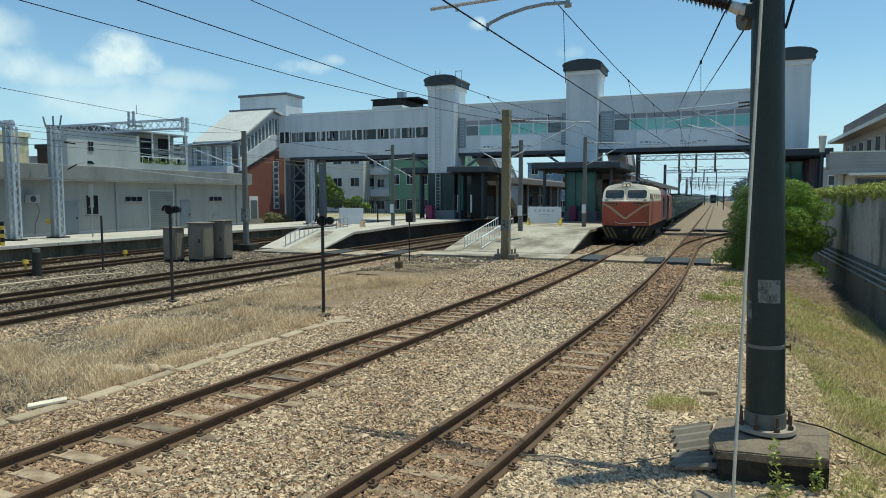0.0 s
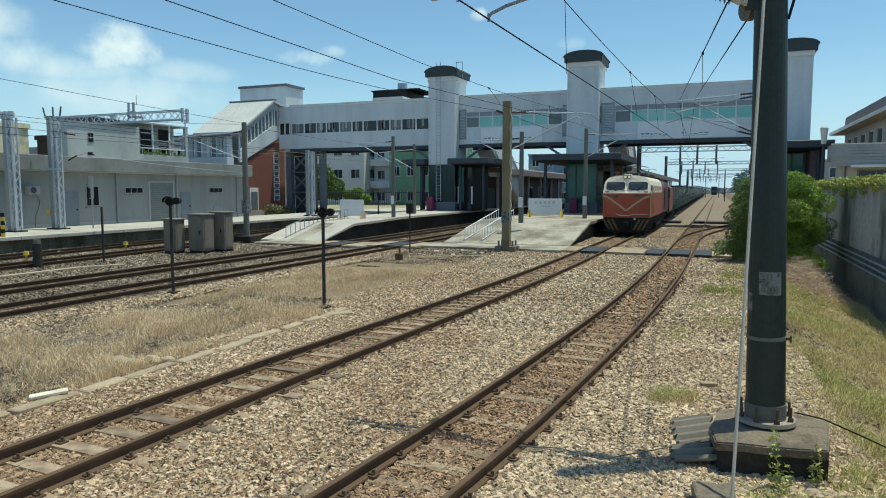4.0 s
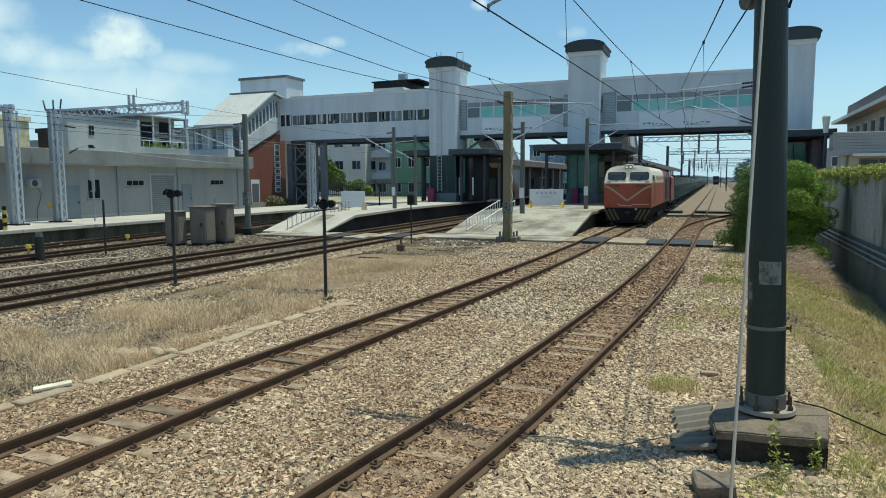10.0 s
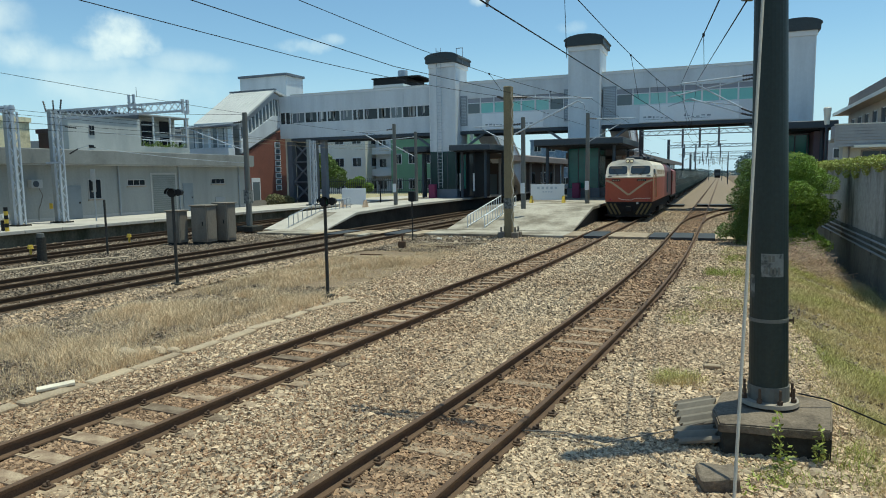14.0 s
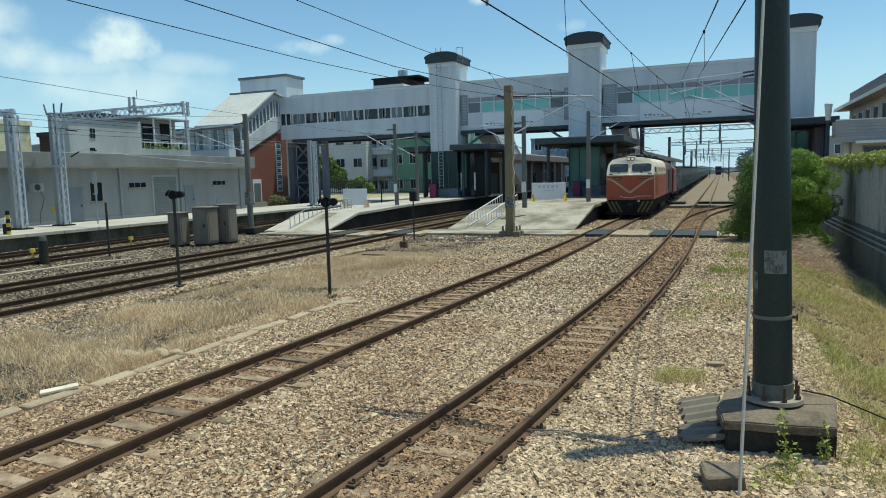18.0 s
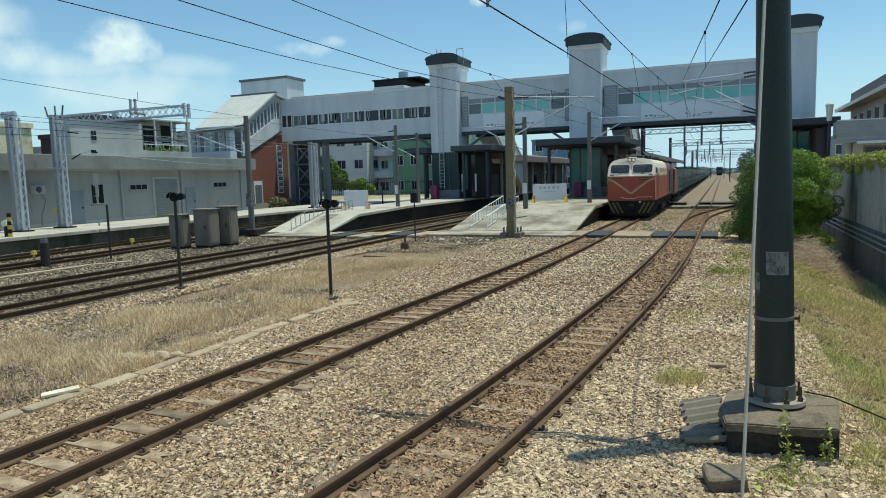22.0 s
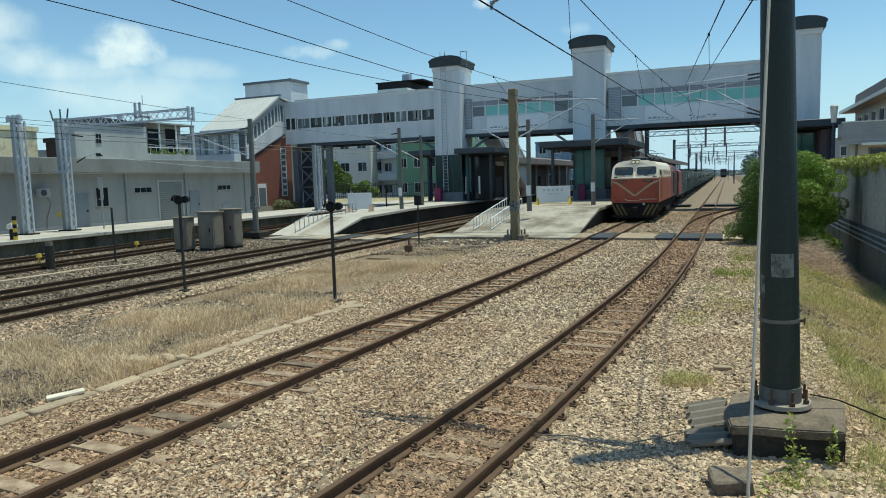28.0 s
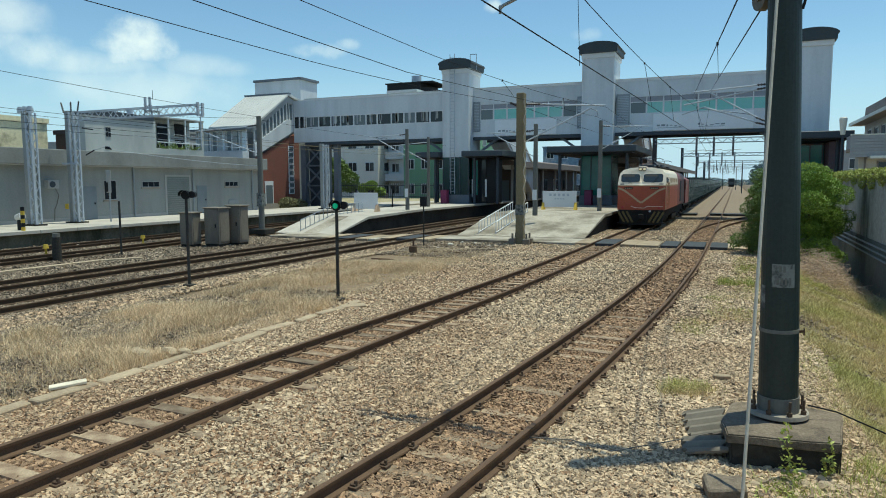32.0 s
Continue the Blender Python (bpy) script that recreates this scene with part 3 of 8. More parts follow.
# ---- railway tracks ----
TRACKS = {
    "A": [(2, -6.85), (5, -6.74), (10, -6.45), (15, -6.09), (20, -5.79), (24, -5.62), (28, -5.5), (32, -5.44), (38, -5.34), (45, -5.23), (60, -5.17), (110, -5.2), (300, -5.3)],
    "B": [(2, -3.2), (5, -2.93), (8, -2.58), (13, -2.16), (18, -1.85), (24, -1.63), (28, -1.56), (33, -1.50), (40, -1.43), (50, -1.37), (80, -1.31), (110, -1.21), (300, -.75)],
    "C": [(2, -16.1), (12, -16.05), (20, -15.8), (30, -15.6), (60, -15.6), (200, -15.7)],
    "D": [(2, -19.5), (12, -19.35), (20, -19.1), (30, -18.75), (60, -18.6), (200, -18.8)],
    "E": [(2, -25.0), (18, -25.1), (25, -25.4), (34, -26.3), (60, -26.6), (200, -26.6)],
    "F": [(2, -28.4), (18, -28.5), (25, -28.8), (34, -29.3), (60, -29.4), (200, -29.4)],
}
GAUGE, RAIL_Z = 1.067, .16


def rail_mesh(bm, line, side, y0, y1, step):
    """Head, web and foot of a rail, drawn along its line."""
    outline = [(-.074, 0), (.074, 0), (.068, .014), (.010, .028), (.009, .088), (.030, .098), (.033, .128), (.024, .135), (-.024, .135), (-.033, .128), (-.030, .098), (-.009, .088), (-.010, .028), (-.068, .014)]
    rows = []
    n = max(2, int((y1 - y0) / step))
    for i in range(n + 1):
        y = y0 + (y1 - y0) * i / n
        x = spline(line, y) + side * (GAUGE / 2 + .033)
        rows.append([bm.verts.new((x + u, y, .01 + v * 1.16)) for u, v in outline])
    for a, b in zip(rows, rows[1:]):
        for i in range(len(outline)):
            j = (i + 1) % len(outline)
            bm.faces.new((a[i], a[j], b[j], b[i]))
    bm.faces.new(rows[0]), bm.faces.new(rows[-1][::-1])
    bmesh.ops.recalc_face_normals(bm, faces=bm.faces[:])


def sleeper_mesh():
    bm = bmesh.new()
    prism(bm, [(-.13, -.12), (.13, -.12), (.105, 0), (-.105, 0)], "x", -1.0, 1.0)
    for v in bm.verts:
        if abs(v.co.z) < .01 and abs(v.co.x) < .3:
            v.co.z -= .02
    me = bpy.data.meshes.new("sleeper")
    bm.to_mesh(me), bm.free()
    me.materials.append(M["sleeper"])
    return me


def clip_mesh():
    bm = bmesh.new()
    box(bm, -.05, .05, -.055, .055, 0, .02)
    box(bm, -.02, .05, -.03, .03, .02, .045, .008)
    rod(bm, (-.01, 0, .02), (-.01, 0, .075), .018, n=6)
    me = bpy.data.meshes.new("rail_clip")
    bm.to_mesh(me), bm.free()
    me.materials.append(M["clip"])
    return me


SLEEPER, CLIP = sleeper_mesh(), clip_mesh()


def track(key, label, y_pieces, y_clips, y_end, y_start=-11.98, step=1.0, split=True):
    line = TRACKS[key]
    top = thing("railway_track", (spline(line, y_start), y_start, 0), label, "railway track", "tracks of the yard")
    for side in (-1, 1):
        # station tracks: shadow beside the rails is put into a darker rust colour
        one("rail", lambda bm: rail_mesh(bm, line, side, y_start, y_end, step), "rail" if key in "AB" else "rail_shaded", top, "rusty brown steel rail")
    y, joined = y_start + .2, bmesh.new()
    base = place(top)
    while y < (62 if key in "AB" else 110):
        x = spline(line, y)
        turn = -math.atan((spline(line, y + .3) - spline(line, y - .3)) / .6)
        m = Matrix.Translation((x + .03 * math.sin(y * 37), y + .025 * math.sin(y * 91), (.022 if key == "A" else .004) + .006 * math.sin(y * 53))) @ Matrix.Rotation(turn + .02 * math.sin(y * 71), 4, "Z")
        if split and y < y_pieces:
            s = new("sleeper", SLEEPER)
            s.parent = top
            s.matrix_basis = Matrix.Translation(-base) @ m
            if y < y_clips:
                for side in (-1, 1):
                    for k in (-1, 1):
                        c = new("rail_clip", CLIP)
                        c.parent = s
                        c.matrix_basis = pose(side * (GAUGE / 2 + .033) + k * .10, 0, .0 if key == "A" else .014, 0, 0, 0 if k < 0 else 180)
        else:
            obox(joined, m @ Matrix.Translation((0, 0, -.05)), 2.0, .22, .1)
        y += .54
    if len(joined.verts):
        part("sleeper", joined, "sleeper", top, "concrete sleepers further off", kind="stuff")
    else:
        joined.free()


track("A", "rust-brown track on concrete sleepers under an orange locomotive", 60, 22, 400)
track("B", "rust-brown empty running track on concrete sleepers in gravel", 60, 24, 400)
track("C", "dark rusty station track in stained ballast beside dry grass", 40, 0, 200, step=2)
track("D", "dark rusty station track along a platform", 40, 0, 200, step=2)
track("E", "rusty loop track behind the grey cabinets", 0, 0, 200, step=2)
track("F", "rusty track beside the goods platform", 0, 0, 200, step=2)


def turnout():
    """Branch that leaves the near running track to the right beyond the crossing."""
    t = thing("turnout", (-1.9, 46, 0), "rusty turnout rails branching off to a side track", "turnout")
    line = [(40, -1.43), (45, -1.2), (50, -.55), (57, .9), (66, 3.3), (76, 6.2)]
    for side in (-1, 1):
        one("rail", lambda bm: rail_mesh(bm, line, side, 41.5, 64, .8), "rail", t, "curved rusty rail")
    for i in range(24):
        y = 46 + i * .62
        x0, x1 = spline(TRACKS["B"], y) - 1.05, max(spline(TRACKS["B"], y), spline(line, y)) + 1.05
        boxes("timber", "rail", t, (x0, x1, y - .11, y + .11, -.08, .015))


turnout()


# ---- paths across the tracks ----
def crossing():
    top = thing("foot_crossing", (-12, 33, 0), "pale worn concrete path across the tracks with dark rubber panels", "crossing", kind="structure")
    edges = [(-23.6, -20.2), (-17.5, -16.9), (-14.4, -6.3), (-4.2, -3.0), (-.7, 1.0)]
    for a, b in edges:
        d = -1.6 if b < -16 else 0
        boxes("slab", "concrete_stained" if b < -6 else "kerb", top, (a, b, 31.9 + d, 34.3 + d, 0.0, .13), bevel=.02)
    for key in "ABCD":
        x, d = spline(TRACKS[key], 33), -1.6 if key == "D" else -.8 if key == "C" else 0
        boxes("panel", "rubber", top, (x - .46, x + .46, 31.8 + d, 34.4 + d, .02, .15), bevel=.01)
        for s in (-1, 1):
            boxes("panel", "rubber" if key in "B" else "kerb", top, (x + s * 1.05 - .36, x + s * 1.05 + .36, 31.8 + d, 34.4 + d, .02, .145), bevel=.01)
    far = thing("boarded_crossing", (-2, 66, 0), "dark boarded crossing further up the line", "crossing", kind="structure")
    for key in "AB":
        x = spline(TRACKS[key], 66)
        boxes("panel", "rubber", far, (x - .46, x + .46, 64.6, 66.6, .02, .16))
    boxes("slab", "rubber", far, (-4.4, -2.9, 64.6, 66.6, 0, .14), (-1.3, 4, 64.6, 66.6, 0, .14))


crossing()


# ---- platforms ----
PH = 1.1


def platform(name, label, x0, x1, y0, y1, ramp, h=PH, material="concrete_pale", side="concrete_dark"):
    top = thing(name, ((x0 + x1) / 2, y0, 0), label, "platform", kind="structure")
    def body(bm):
        prism(bm, [(y0 + ramp, 0), (y1, 0), (y1, h - .16), (y0 + ramp, h - .16)], "x", x0 + .25, x1 - .25)
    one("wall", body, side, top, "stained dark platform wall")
    boxes("deck", material, top, (x0 + .32, x1 - .32, y0 + ramp, y1, h - .16, h))
    n = 0
    for s, e in ((x0, x0 + .32), (x1 - .32, x1)):
        y = y0 + ramp
        while y < min(y1, 80):
            boxes("coping", material, top, (s, e, y, y + 1.98, h - .17, h + .004), bevel=.015)
            y += 2
        boxes("coping", material, top, (s, e, y, y1, h - .17, h + .004))
    if ramp:
        one("ramp", lambda bm: prism(bm, [(y0, .06), (y0 + ramp, h - .16), (y0 + ramp, h), (y0, .12)], "x", x0, x1), material, top, "sloping concrete ramp")
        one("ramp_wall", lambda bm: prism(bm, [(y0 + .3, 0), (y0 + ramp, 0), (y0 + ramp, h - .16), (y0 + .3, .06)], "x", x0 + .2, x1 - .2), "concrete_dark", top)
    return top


p1 = platform("platform_1", "island platform with pale concrete deck and near-black side walls", -24.9, -20.7, 44, 190, 0)
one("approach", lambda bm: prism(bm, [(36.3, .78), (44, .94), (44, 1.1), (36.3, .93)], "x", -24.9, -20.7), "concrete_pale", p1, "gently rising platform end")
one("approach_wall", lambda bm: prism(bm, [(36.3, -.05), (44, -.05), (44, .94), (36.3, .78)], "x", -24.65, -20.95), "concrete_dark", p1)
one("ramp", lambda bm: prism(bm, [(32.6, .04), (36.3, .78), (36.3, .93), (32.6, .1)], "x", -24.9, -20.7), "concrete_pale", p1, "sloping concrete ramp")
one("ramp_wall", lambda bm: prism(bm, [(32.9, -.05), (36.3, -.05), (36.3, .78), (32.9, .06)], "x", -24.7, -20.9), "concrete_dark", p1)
platform("platform_2", "wide island platform with stained concrete deck", -14.0, -6.95, 34.6, 190, 6.0, material="concrete_stained")
platform("platform_3", "goods platform with pale deck and mossy dark edge", -36.5, -30.7, -10, 190, 0, .8, side="mossy_wall")


def handrail(x, y0, y1, z0, z1, paint="white_paint"):
    t = thing("handrail", (x, y0, z0), "painted tube handrail beside a platform ramp", "handrail", "handrails of the ramps")
    h = .66
    one("top_rail", lambda bm: rod(bm, (x, y0, z0 + h), (x, y1, z1 + h), .028, n=8), paint, t)
    one("middle_rail", lambda bm: rod(bm, (x, y0, z0 + h * .12), (x, y1, z1 + h * .12), .022, n=8), paint, t)
    n = int((y1 - y0) / .45)
    for i in range(n + 1):
        y, z = y0 + (y1 - y0) * i / n, z0 + (z1 - z0) * i / n
        one("baluster", lambda bm: rod(bm, (x, y, z - .02), (x, y, z + h), .022, n=6), paint, t)


one("worn_path", lambda bm: prism(bm, [(32.62, .1), (36.3, .925), (36.3, .936), (32.62, .112)], "x", -23.0, -22.1), "concrete_stained", p1, "darker worn strip up the ramp")
handrail(-23.4, 33.0, 36.4, .18, .93, "steel_grey")
handrail(-23.4, 36.4, 40.2, .93, 1.02, "steel_grey")
handrail(-12.9, 35.0, 41.2, .2, 1.1)
handrail(-11.9, 35.0, 41.2, .2, 1.1)


def notice_board(x0, x1, y, z0=PH, bars=True, feet="yellow"):
    t = thing("barrier_board", ((x0 + x1) / 2, y, z0), "white notice board on small feet across the platform", "notice board", "notice boards on the platforms")
    boxes("panel", "white_paint", t, (x0, x1, y, y + .05, z0 + .18, z0 + 1.3), bevel=.01)
    for x in (x0 + .06, x1 - .06):
        one("foot", lambda bm: prism(bm, [(y - .3, z0), (y + .35, z0), (y + .1, z0 + .5), (y - .02, z0 + .5)], "x", x - .08, x + .08), feet, t)
    if bars:
        w = x1 - x0
        for i in range(5):
            boxes("writing_bar", "galv", t, (x0 + w * (.2 + .13 * i), x0 + w * (.27 + .13 * i), y - .006, y - .002, z0 + .95, z0 + 1.12))
        for i in range(4):
            boxes("writing_bar", "galv", t, (x0 + w * (.36 + .08 * i), x0 + w * (.41 + .08 * i), y - .006, y - .002, z0 + .72, z0 + .8))


notice_board(-24.35, -22.45, 40.7, 1.03, bars=False, feet="twig")
notice_board(-12.3, -9.9, 46.3)


# ---- elevator towers and footbridge ----
def elevator_tower(x0, x1, y0, depth, ladder=False, drop=0.0, glazing="teal_glass"):
    y1 = y0 + depth
    t = thing("elevator_tower", ((x0 + x1) / 2, (y0 + y1) / 2, PH), "white panelled elevator tower with a dark curved roof", "tower", "elevator towers of the footbridge")
    boxes("shaft", "white_panel", t, (x0, x1, y0, y1, 5.3, 13.2 - drop))
    boxes("cornice", "white_paint", t, (x0 - .1, x1 + .1, y0 - .1, y1 + .1, 13.2 - drop, 13.62 - drop), bevel=.03)
    for x in (x0, x1):
        boxes("corner_trim", "white_paint", t, (x - .04, x + .04, y0 - .03, y0 + .03, 5.3, 13.2 - drop))
    w = (x1 - x0) / 2 + .28
    cx = (x0 + x1) / 2
    def cap(bm):
        arc = [(u, v - drop) for u, v in [(cx - w, 13.6), (cx - w, 13.95), (cx - w - .12, 14.05)] + [(cx + (w + .12) * math.sin(radians(a)), 14.06 + .5 * (math.cos(radians(a)) - .05)) for a in range(-75, 76, 15)] + [(cx + w + .12, 14.05), (cx + w, 13.95), (cx + w, 13.6)]]
        prism(bm, arc, "y", y0 - .25, y1 + .25)
    one("roof", cap, "dark_roof", t, "dark curved metal roof")
    # glazed lobby on the platform
    boxes("lobby_base", "slate_steel", t, (x0 - .1, x1 + .1, y0 - .1, y1 + .1, PH, PH + .8))
    for i in range(3):
        a = x0 + (x1 - x0) * i / 3
        boxes("pane", glazing, t, (a + .03, a + (x1 - x0) / 3 - .03, y0 - .02, y0 + .02, PH + .8, 5.3))
        b = y0 + depth * i / 3
        boxes("pane", glazing, t, (x1 - .02, x1 + .02, b + .03, b + depth / 3 - .03, PH + .8, 5.3))
        boxes("pane", glazing, t, (x0 - .02, x0 + .02, b + .03, b + depth / 3 - .03, PH + .8, 5.3))
    for x in (x0, x0 + (x1 - x0) / 3, x0 + (x1 - x0) * 2 / 3, x1):
        boxes("mullion", "dark_grey", t, (x - .04, x + .04, y0 - .05, y0 + .05, PH + .8, 5.3))
    if ladder:
        lx = x0 + 1.0
        for s in (-.22, .22):
            one("stile", lambda bm: rod(bm, (lx + s, y0 - .18, 2.0), (lx + s, y0 - .18, 14.9 - drop), .03, n=6), "galv", t)
        for i in range(41):
            one("rung", lambda bm: rod(bm, (lx - .22, y0 - .18, 2.2 + i * .3), (lx + .22, y0 - .18, 2.2 + i * .3), .018, n=5), "galv", t)
        for s in (-.3, .3):
            one("hoop", lambda bm: (rod(bm, (x1 + s, y0 + 1.2, 13.6 - drop), (x1 + s, y0 + 1.2, 15.0 - drop), .03, n=6), rod(bm, (x1 - .3, y0 + 1.2, 15.0 - drop), (x1 + .3, y0 + 1.2, 15.0 - drop), .03, n=6)), "galv", t)
    return t


elevator_tower(-24.55, -22.05, 57, 3.0, ladder=True, drop=.42, glazing="teal_dark")
elevator_tower(-11.85, -9.3, 57, 3.4)
elevator_tower(3.9, 6.3, 57, 3.4, drop=.32)

BY0, BY1 = 58.2, 62.2


def footbridge():
    t = thing("footbridge", (-17, 60, 7), "long white panelled station footbridge with glazed windows", "footbridge")
    for a, b in ((-40.5, -24.55), (-22.05, -11.85), (-9.3, 3.9)):
        boxes("lower_wall", "white_panel", t, (a, b, BY0, BY0 + .15, 7.15, 8.62), (a, b, BY1 - .15, BY1, 7.15, 8.62))
        boxes("upper_wall", "white_panel", t, (a, b, BY0, BY0 + .15, 9.72 if a < -30 else 10.02, 11.3), (a, b, BY1 - .15, BY1, 10.02, 11.3))
        boxes("cornice", "white_paint", t, (a, b, BY0 - .06, BY0 + .1, 11.3, 11.45))
        boxes("roof", "roof_sheet", t, (a, b, BY0 - .02, BY1 + .02, 11.45, 11.55))
        boxes("floor", "dark_grey", t, (a, b, BY0 + .15, BY1 - .15, 7.1, 7.3))
        boxes("beam", "dark_grey", t, (a, b, BY0 - .05, BY0 + .25, 6.85, 7.12), (a, b, BY1 - .25, BY1 + .05, 6.85, 7.12))
        n = round((b - a) / 3.2)
        for i in range(1, n):
            x = a + (b - a) * i / n
            boxes("panel_joint", "white_panel", t, (x - .012, x + .012, BY0 - .003, BY0 - .0, 7.15, 8.6), (x - .012, x + .012, BY0 - .003, BY0 - .0, 10.05, 11.3))
        for i in range(n):
            c, d = a + (b - a) * i / n + .014, a + (b - a) * (i + 1) / n - .014
            boxes("panel", "white_panel", t, (c, d, BY0 - .012, BY0 - .001, 7.17, 8.6), (c, d, BY0 - .012, BY0 - .001, 9.75 if a < -30 else 10.06, 11.28))
    def window(a, b, z0, z1, pane, name="window", y=BY0):
        w = one(name, lambda bm: (box(bm, a, a + .07, y - .02, y + .1, z0, z1), box(bm, b - .07, b, y - .02, y + .1, z0, z1), box(bm, a + .07, b - .07, y - .02, y + .1, z0, z0 + .07), box(bm, a + .07, b - .07, y - .02, y + .1, z1 - .07, z1)), "white_paint", t)
        boxes("pane", pane, w, (a + .07, b - .07, y + .03, y + .05, z0 + .07, z1 - .07))
    # west span: groups of windows with pale curtains behind them
    x, k, rng = -40.35, 0, random.Random(9)
    widths = (1.55, 1.45, 1.15, 1.5, 1.4, 1.25, 1.55, 1.35, 1.25, 1.5, 1.35, 1.2)
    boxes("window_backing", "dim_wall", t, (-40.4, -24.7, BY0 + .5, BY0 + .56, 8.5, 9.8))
    while x < -25.6 and k < len(widths):
        e = min(x + widths[k], -24.75)
        window(x, e, 8.62, 9.72, "window_dark" if k % 4 else "window_grey")
        for j in range(2 + k % 2):
            c = x + .14 + rng.random() * (e - x - .75)
            boxes("curtain", "plaster_grey" if j else "transom", t, (c, c + rng.uniform(.1, .38), BY0 + .022, BY0 + .028, 8.72 + rng.random() * .35, 9.64))
        if k % 3 == 2:
            boxes("mullion", "white_paint", t, ((x + e) / 2 - .09, (x + e) / 2 - .03, BY0 - .015, BY0 + .05, 8.66, 9.68))
        x = e
        k += 1
    for a, b, n in ((-21.35, -12.5, 7), (-8.1, 3.9, 9)):
        boxes("glazing_backing", "grey_wall", t, (a, b, BY1 - .3, BY1 - .2, 8.6, 10))
        for i in range(n):
            c, d = a + (b - a) * i / n, a + (b - a) * (i + 1) / n
            last = i in (0, n - 1)
            window(c, d, 8.62, 9.62, "window_grey" if last else "aqua_pane")
            boxes("transom_pane", "transom", t, (c + .05, d - .05, BY0 + .04, BY0 + .06, 9.6, 10.02))
            boxes("mullion", "white_paint", t, (c - .035, c + .035, BY0 - .03, BY0 + .1, 8.6, 10.05))
    for a, b in ((-22.0, -21.35), (-12.5, -11.9), (-9.2, -8.1)):
        f = boxes("louvre_panel", "steel_grey", t, (a, b, BY0 - .08, BY0 - .0, 7.6, 10.3))
        for i in range(18):
            boxes("slat", "galv", f, (a + .1, b - .1, BY0 - .1, BY0 - .07, 7.75 + i * .135, 7.81 + i * .135))
    for a, b in ((-19.9, -14.3), (-6.2, 1.3)):
        s = boxes("sign_board", "sign_white", t, (a, b, BY0 - .1, BY0 - .0, 7.2, 8.58), label="white sign board")
        rng = random.Random(5)
        for g in range(2):
            x = a + .3 + g * (b - a) * .42
            boxes("writing_line", "steel_grey", s, (x, x + 2.0, BY0 - .108, BY0 - .102, 7.4, 7.43))
            for i in range(6):
                wl_ = rng.uniform(.12, .3)
                z = 7.46 + rng.uniform(0, .12)
                boxes("writing_bar", "steel_grey", s, (x, x + wl_, BY0 - .108, BY0 - .102, z, z + rng.uniform(.05, .16)))
                x += wl_ + .12
    # braces under the deck beside the towers
    for x, s in ((-24.7, -1), (-21.9, 1), (-12.0, -1), (-9.1, 1), (3.8, -1)):
        one("brace", lambda bm: bar(bm, (x + s * .1, BY0 + .4, 5.6), (x + s * 2.0, BY0 + .4, 6.9), .2, .2), "slate_steel", t)
    # steel pier at the west end
    for a, b in ((-41.3, -40.7), (-38.5, -37.9), (-37.3, -36.8)):
        boxes("pier_post", "slate_steel", t, (a, b, BY0 + .3, BY0 + .9, .5, 6.9))
    boxes("pier_panel", "dark_grey", t, (-40.7, -38.5, BY0 + 1.0, BY0 + 1.1, .5, 6.85))
    for i in range(3):
        z = .7 + i * 2.05
        one("cross_brace", lambda bm: (bar(bm, (-40.7, BY0 + .5, z), (-38.5, BY0 + .5, z + 2), .16, .16), bar(bm, (-38.5, BY0 + .6, z), (-40.7, BY0 + .6, z + 2), .16, .16)), "slate_steel", t)
        boxes("strut", "slate_steel", t, (-40.7, -38.5, BY0 + .4, BY0 + .7, z + 1.95, z + 2.1))


footbridge()


def lobby_canopy(x0, x1, y0, y1, lift=0.0):
    t = thing("lobby_canopy", ((x0 + x1) / 2, (y0 + y1) / 2, PH), "flat dark grey canopy round the foot of the elevator tower", "canopy", "canopies at the towers")
    boxes("roof", "dark_grey", t, (x0, x1, y0, y1, 5.3 + lift, 5.8 + lift), bevel=.04)
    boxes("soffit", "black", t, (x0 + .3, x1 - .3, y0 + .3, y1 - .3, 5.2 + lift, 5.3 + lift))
    for x in (x0 + .8, x1 - .8):
        for y in (y0 + 1.2, y1 - 1):
            one("column", lambda bm: rod(bm, (x, y, PH), (x, y, 5.3 + lift), .13, n=10), "dark_grey", t)
    return t


lobby_canopy(-22.2, -18.4, 55.6, 63)
lobby_canopy(-13.5, -6.7, 51.8, 62.5)
c3 = lobby_canopy(2.6, 7.3, 52, 62, .6)
boxes("side_wall", "plum", c3, (6.0, 6.9, 53.2, 61.5, .3, 5.75), label="dark plum-coloured side wall")
boxes("glazing", "teal_glass", c3, (3.4, 5.9, 55.0, 55.06, .9, 5.6))
for x in (3.4, 4.2, 5.0, 5.8):
    boxes("mullion", "dark_grey", c3, (x - .04, x + .04, 54.93, 55.0, .9, 5.6))
lobby_canopy(-27.0, -24.7, 56.2, 60.5)


def platform_roof(x0, x1, y0, y1, name="platform_roof"):
    t = thing(name, ((x0 + x1) / 2, y0, PH), "long brown platform roof on columns", "platform roof", "platform roofs")
    one("roof", lambda bm: prism(bm, [(x0, 4.75), (x1, 4.75), (x1, 5.05), ((x0 + x1) / 2, 5.5), (x0, 5.05)], "y", y0, y1), "brown_roof", t)
    boxes("fascia", "brown_roof", t, (x1 - .05, x1 + .05, y0, y1, 4.5, 5.1), (x0 - .05, x0 + .05, y0, y1, 4.5, 5.1))
    y = y0 + 2
    while y < y1:
        for x in (x0 + 1.2, x1 - 1.2):
            one("column", lambda bm: rod(bm, (x, y, PH), (x, y, 4.8), .14, n=8), "grey_wall", t)
        y += 6
    return t


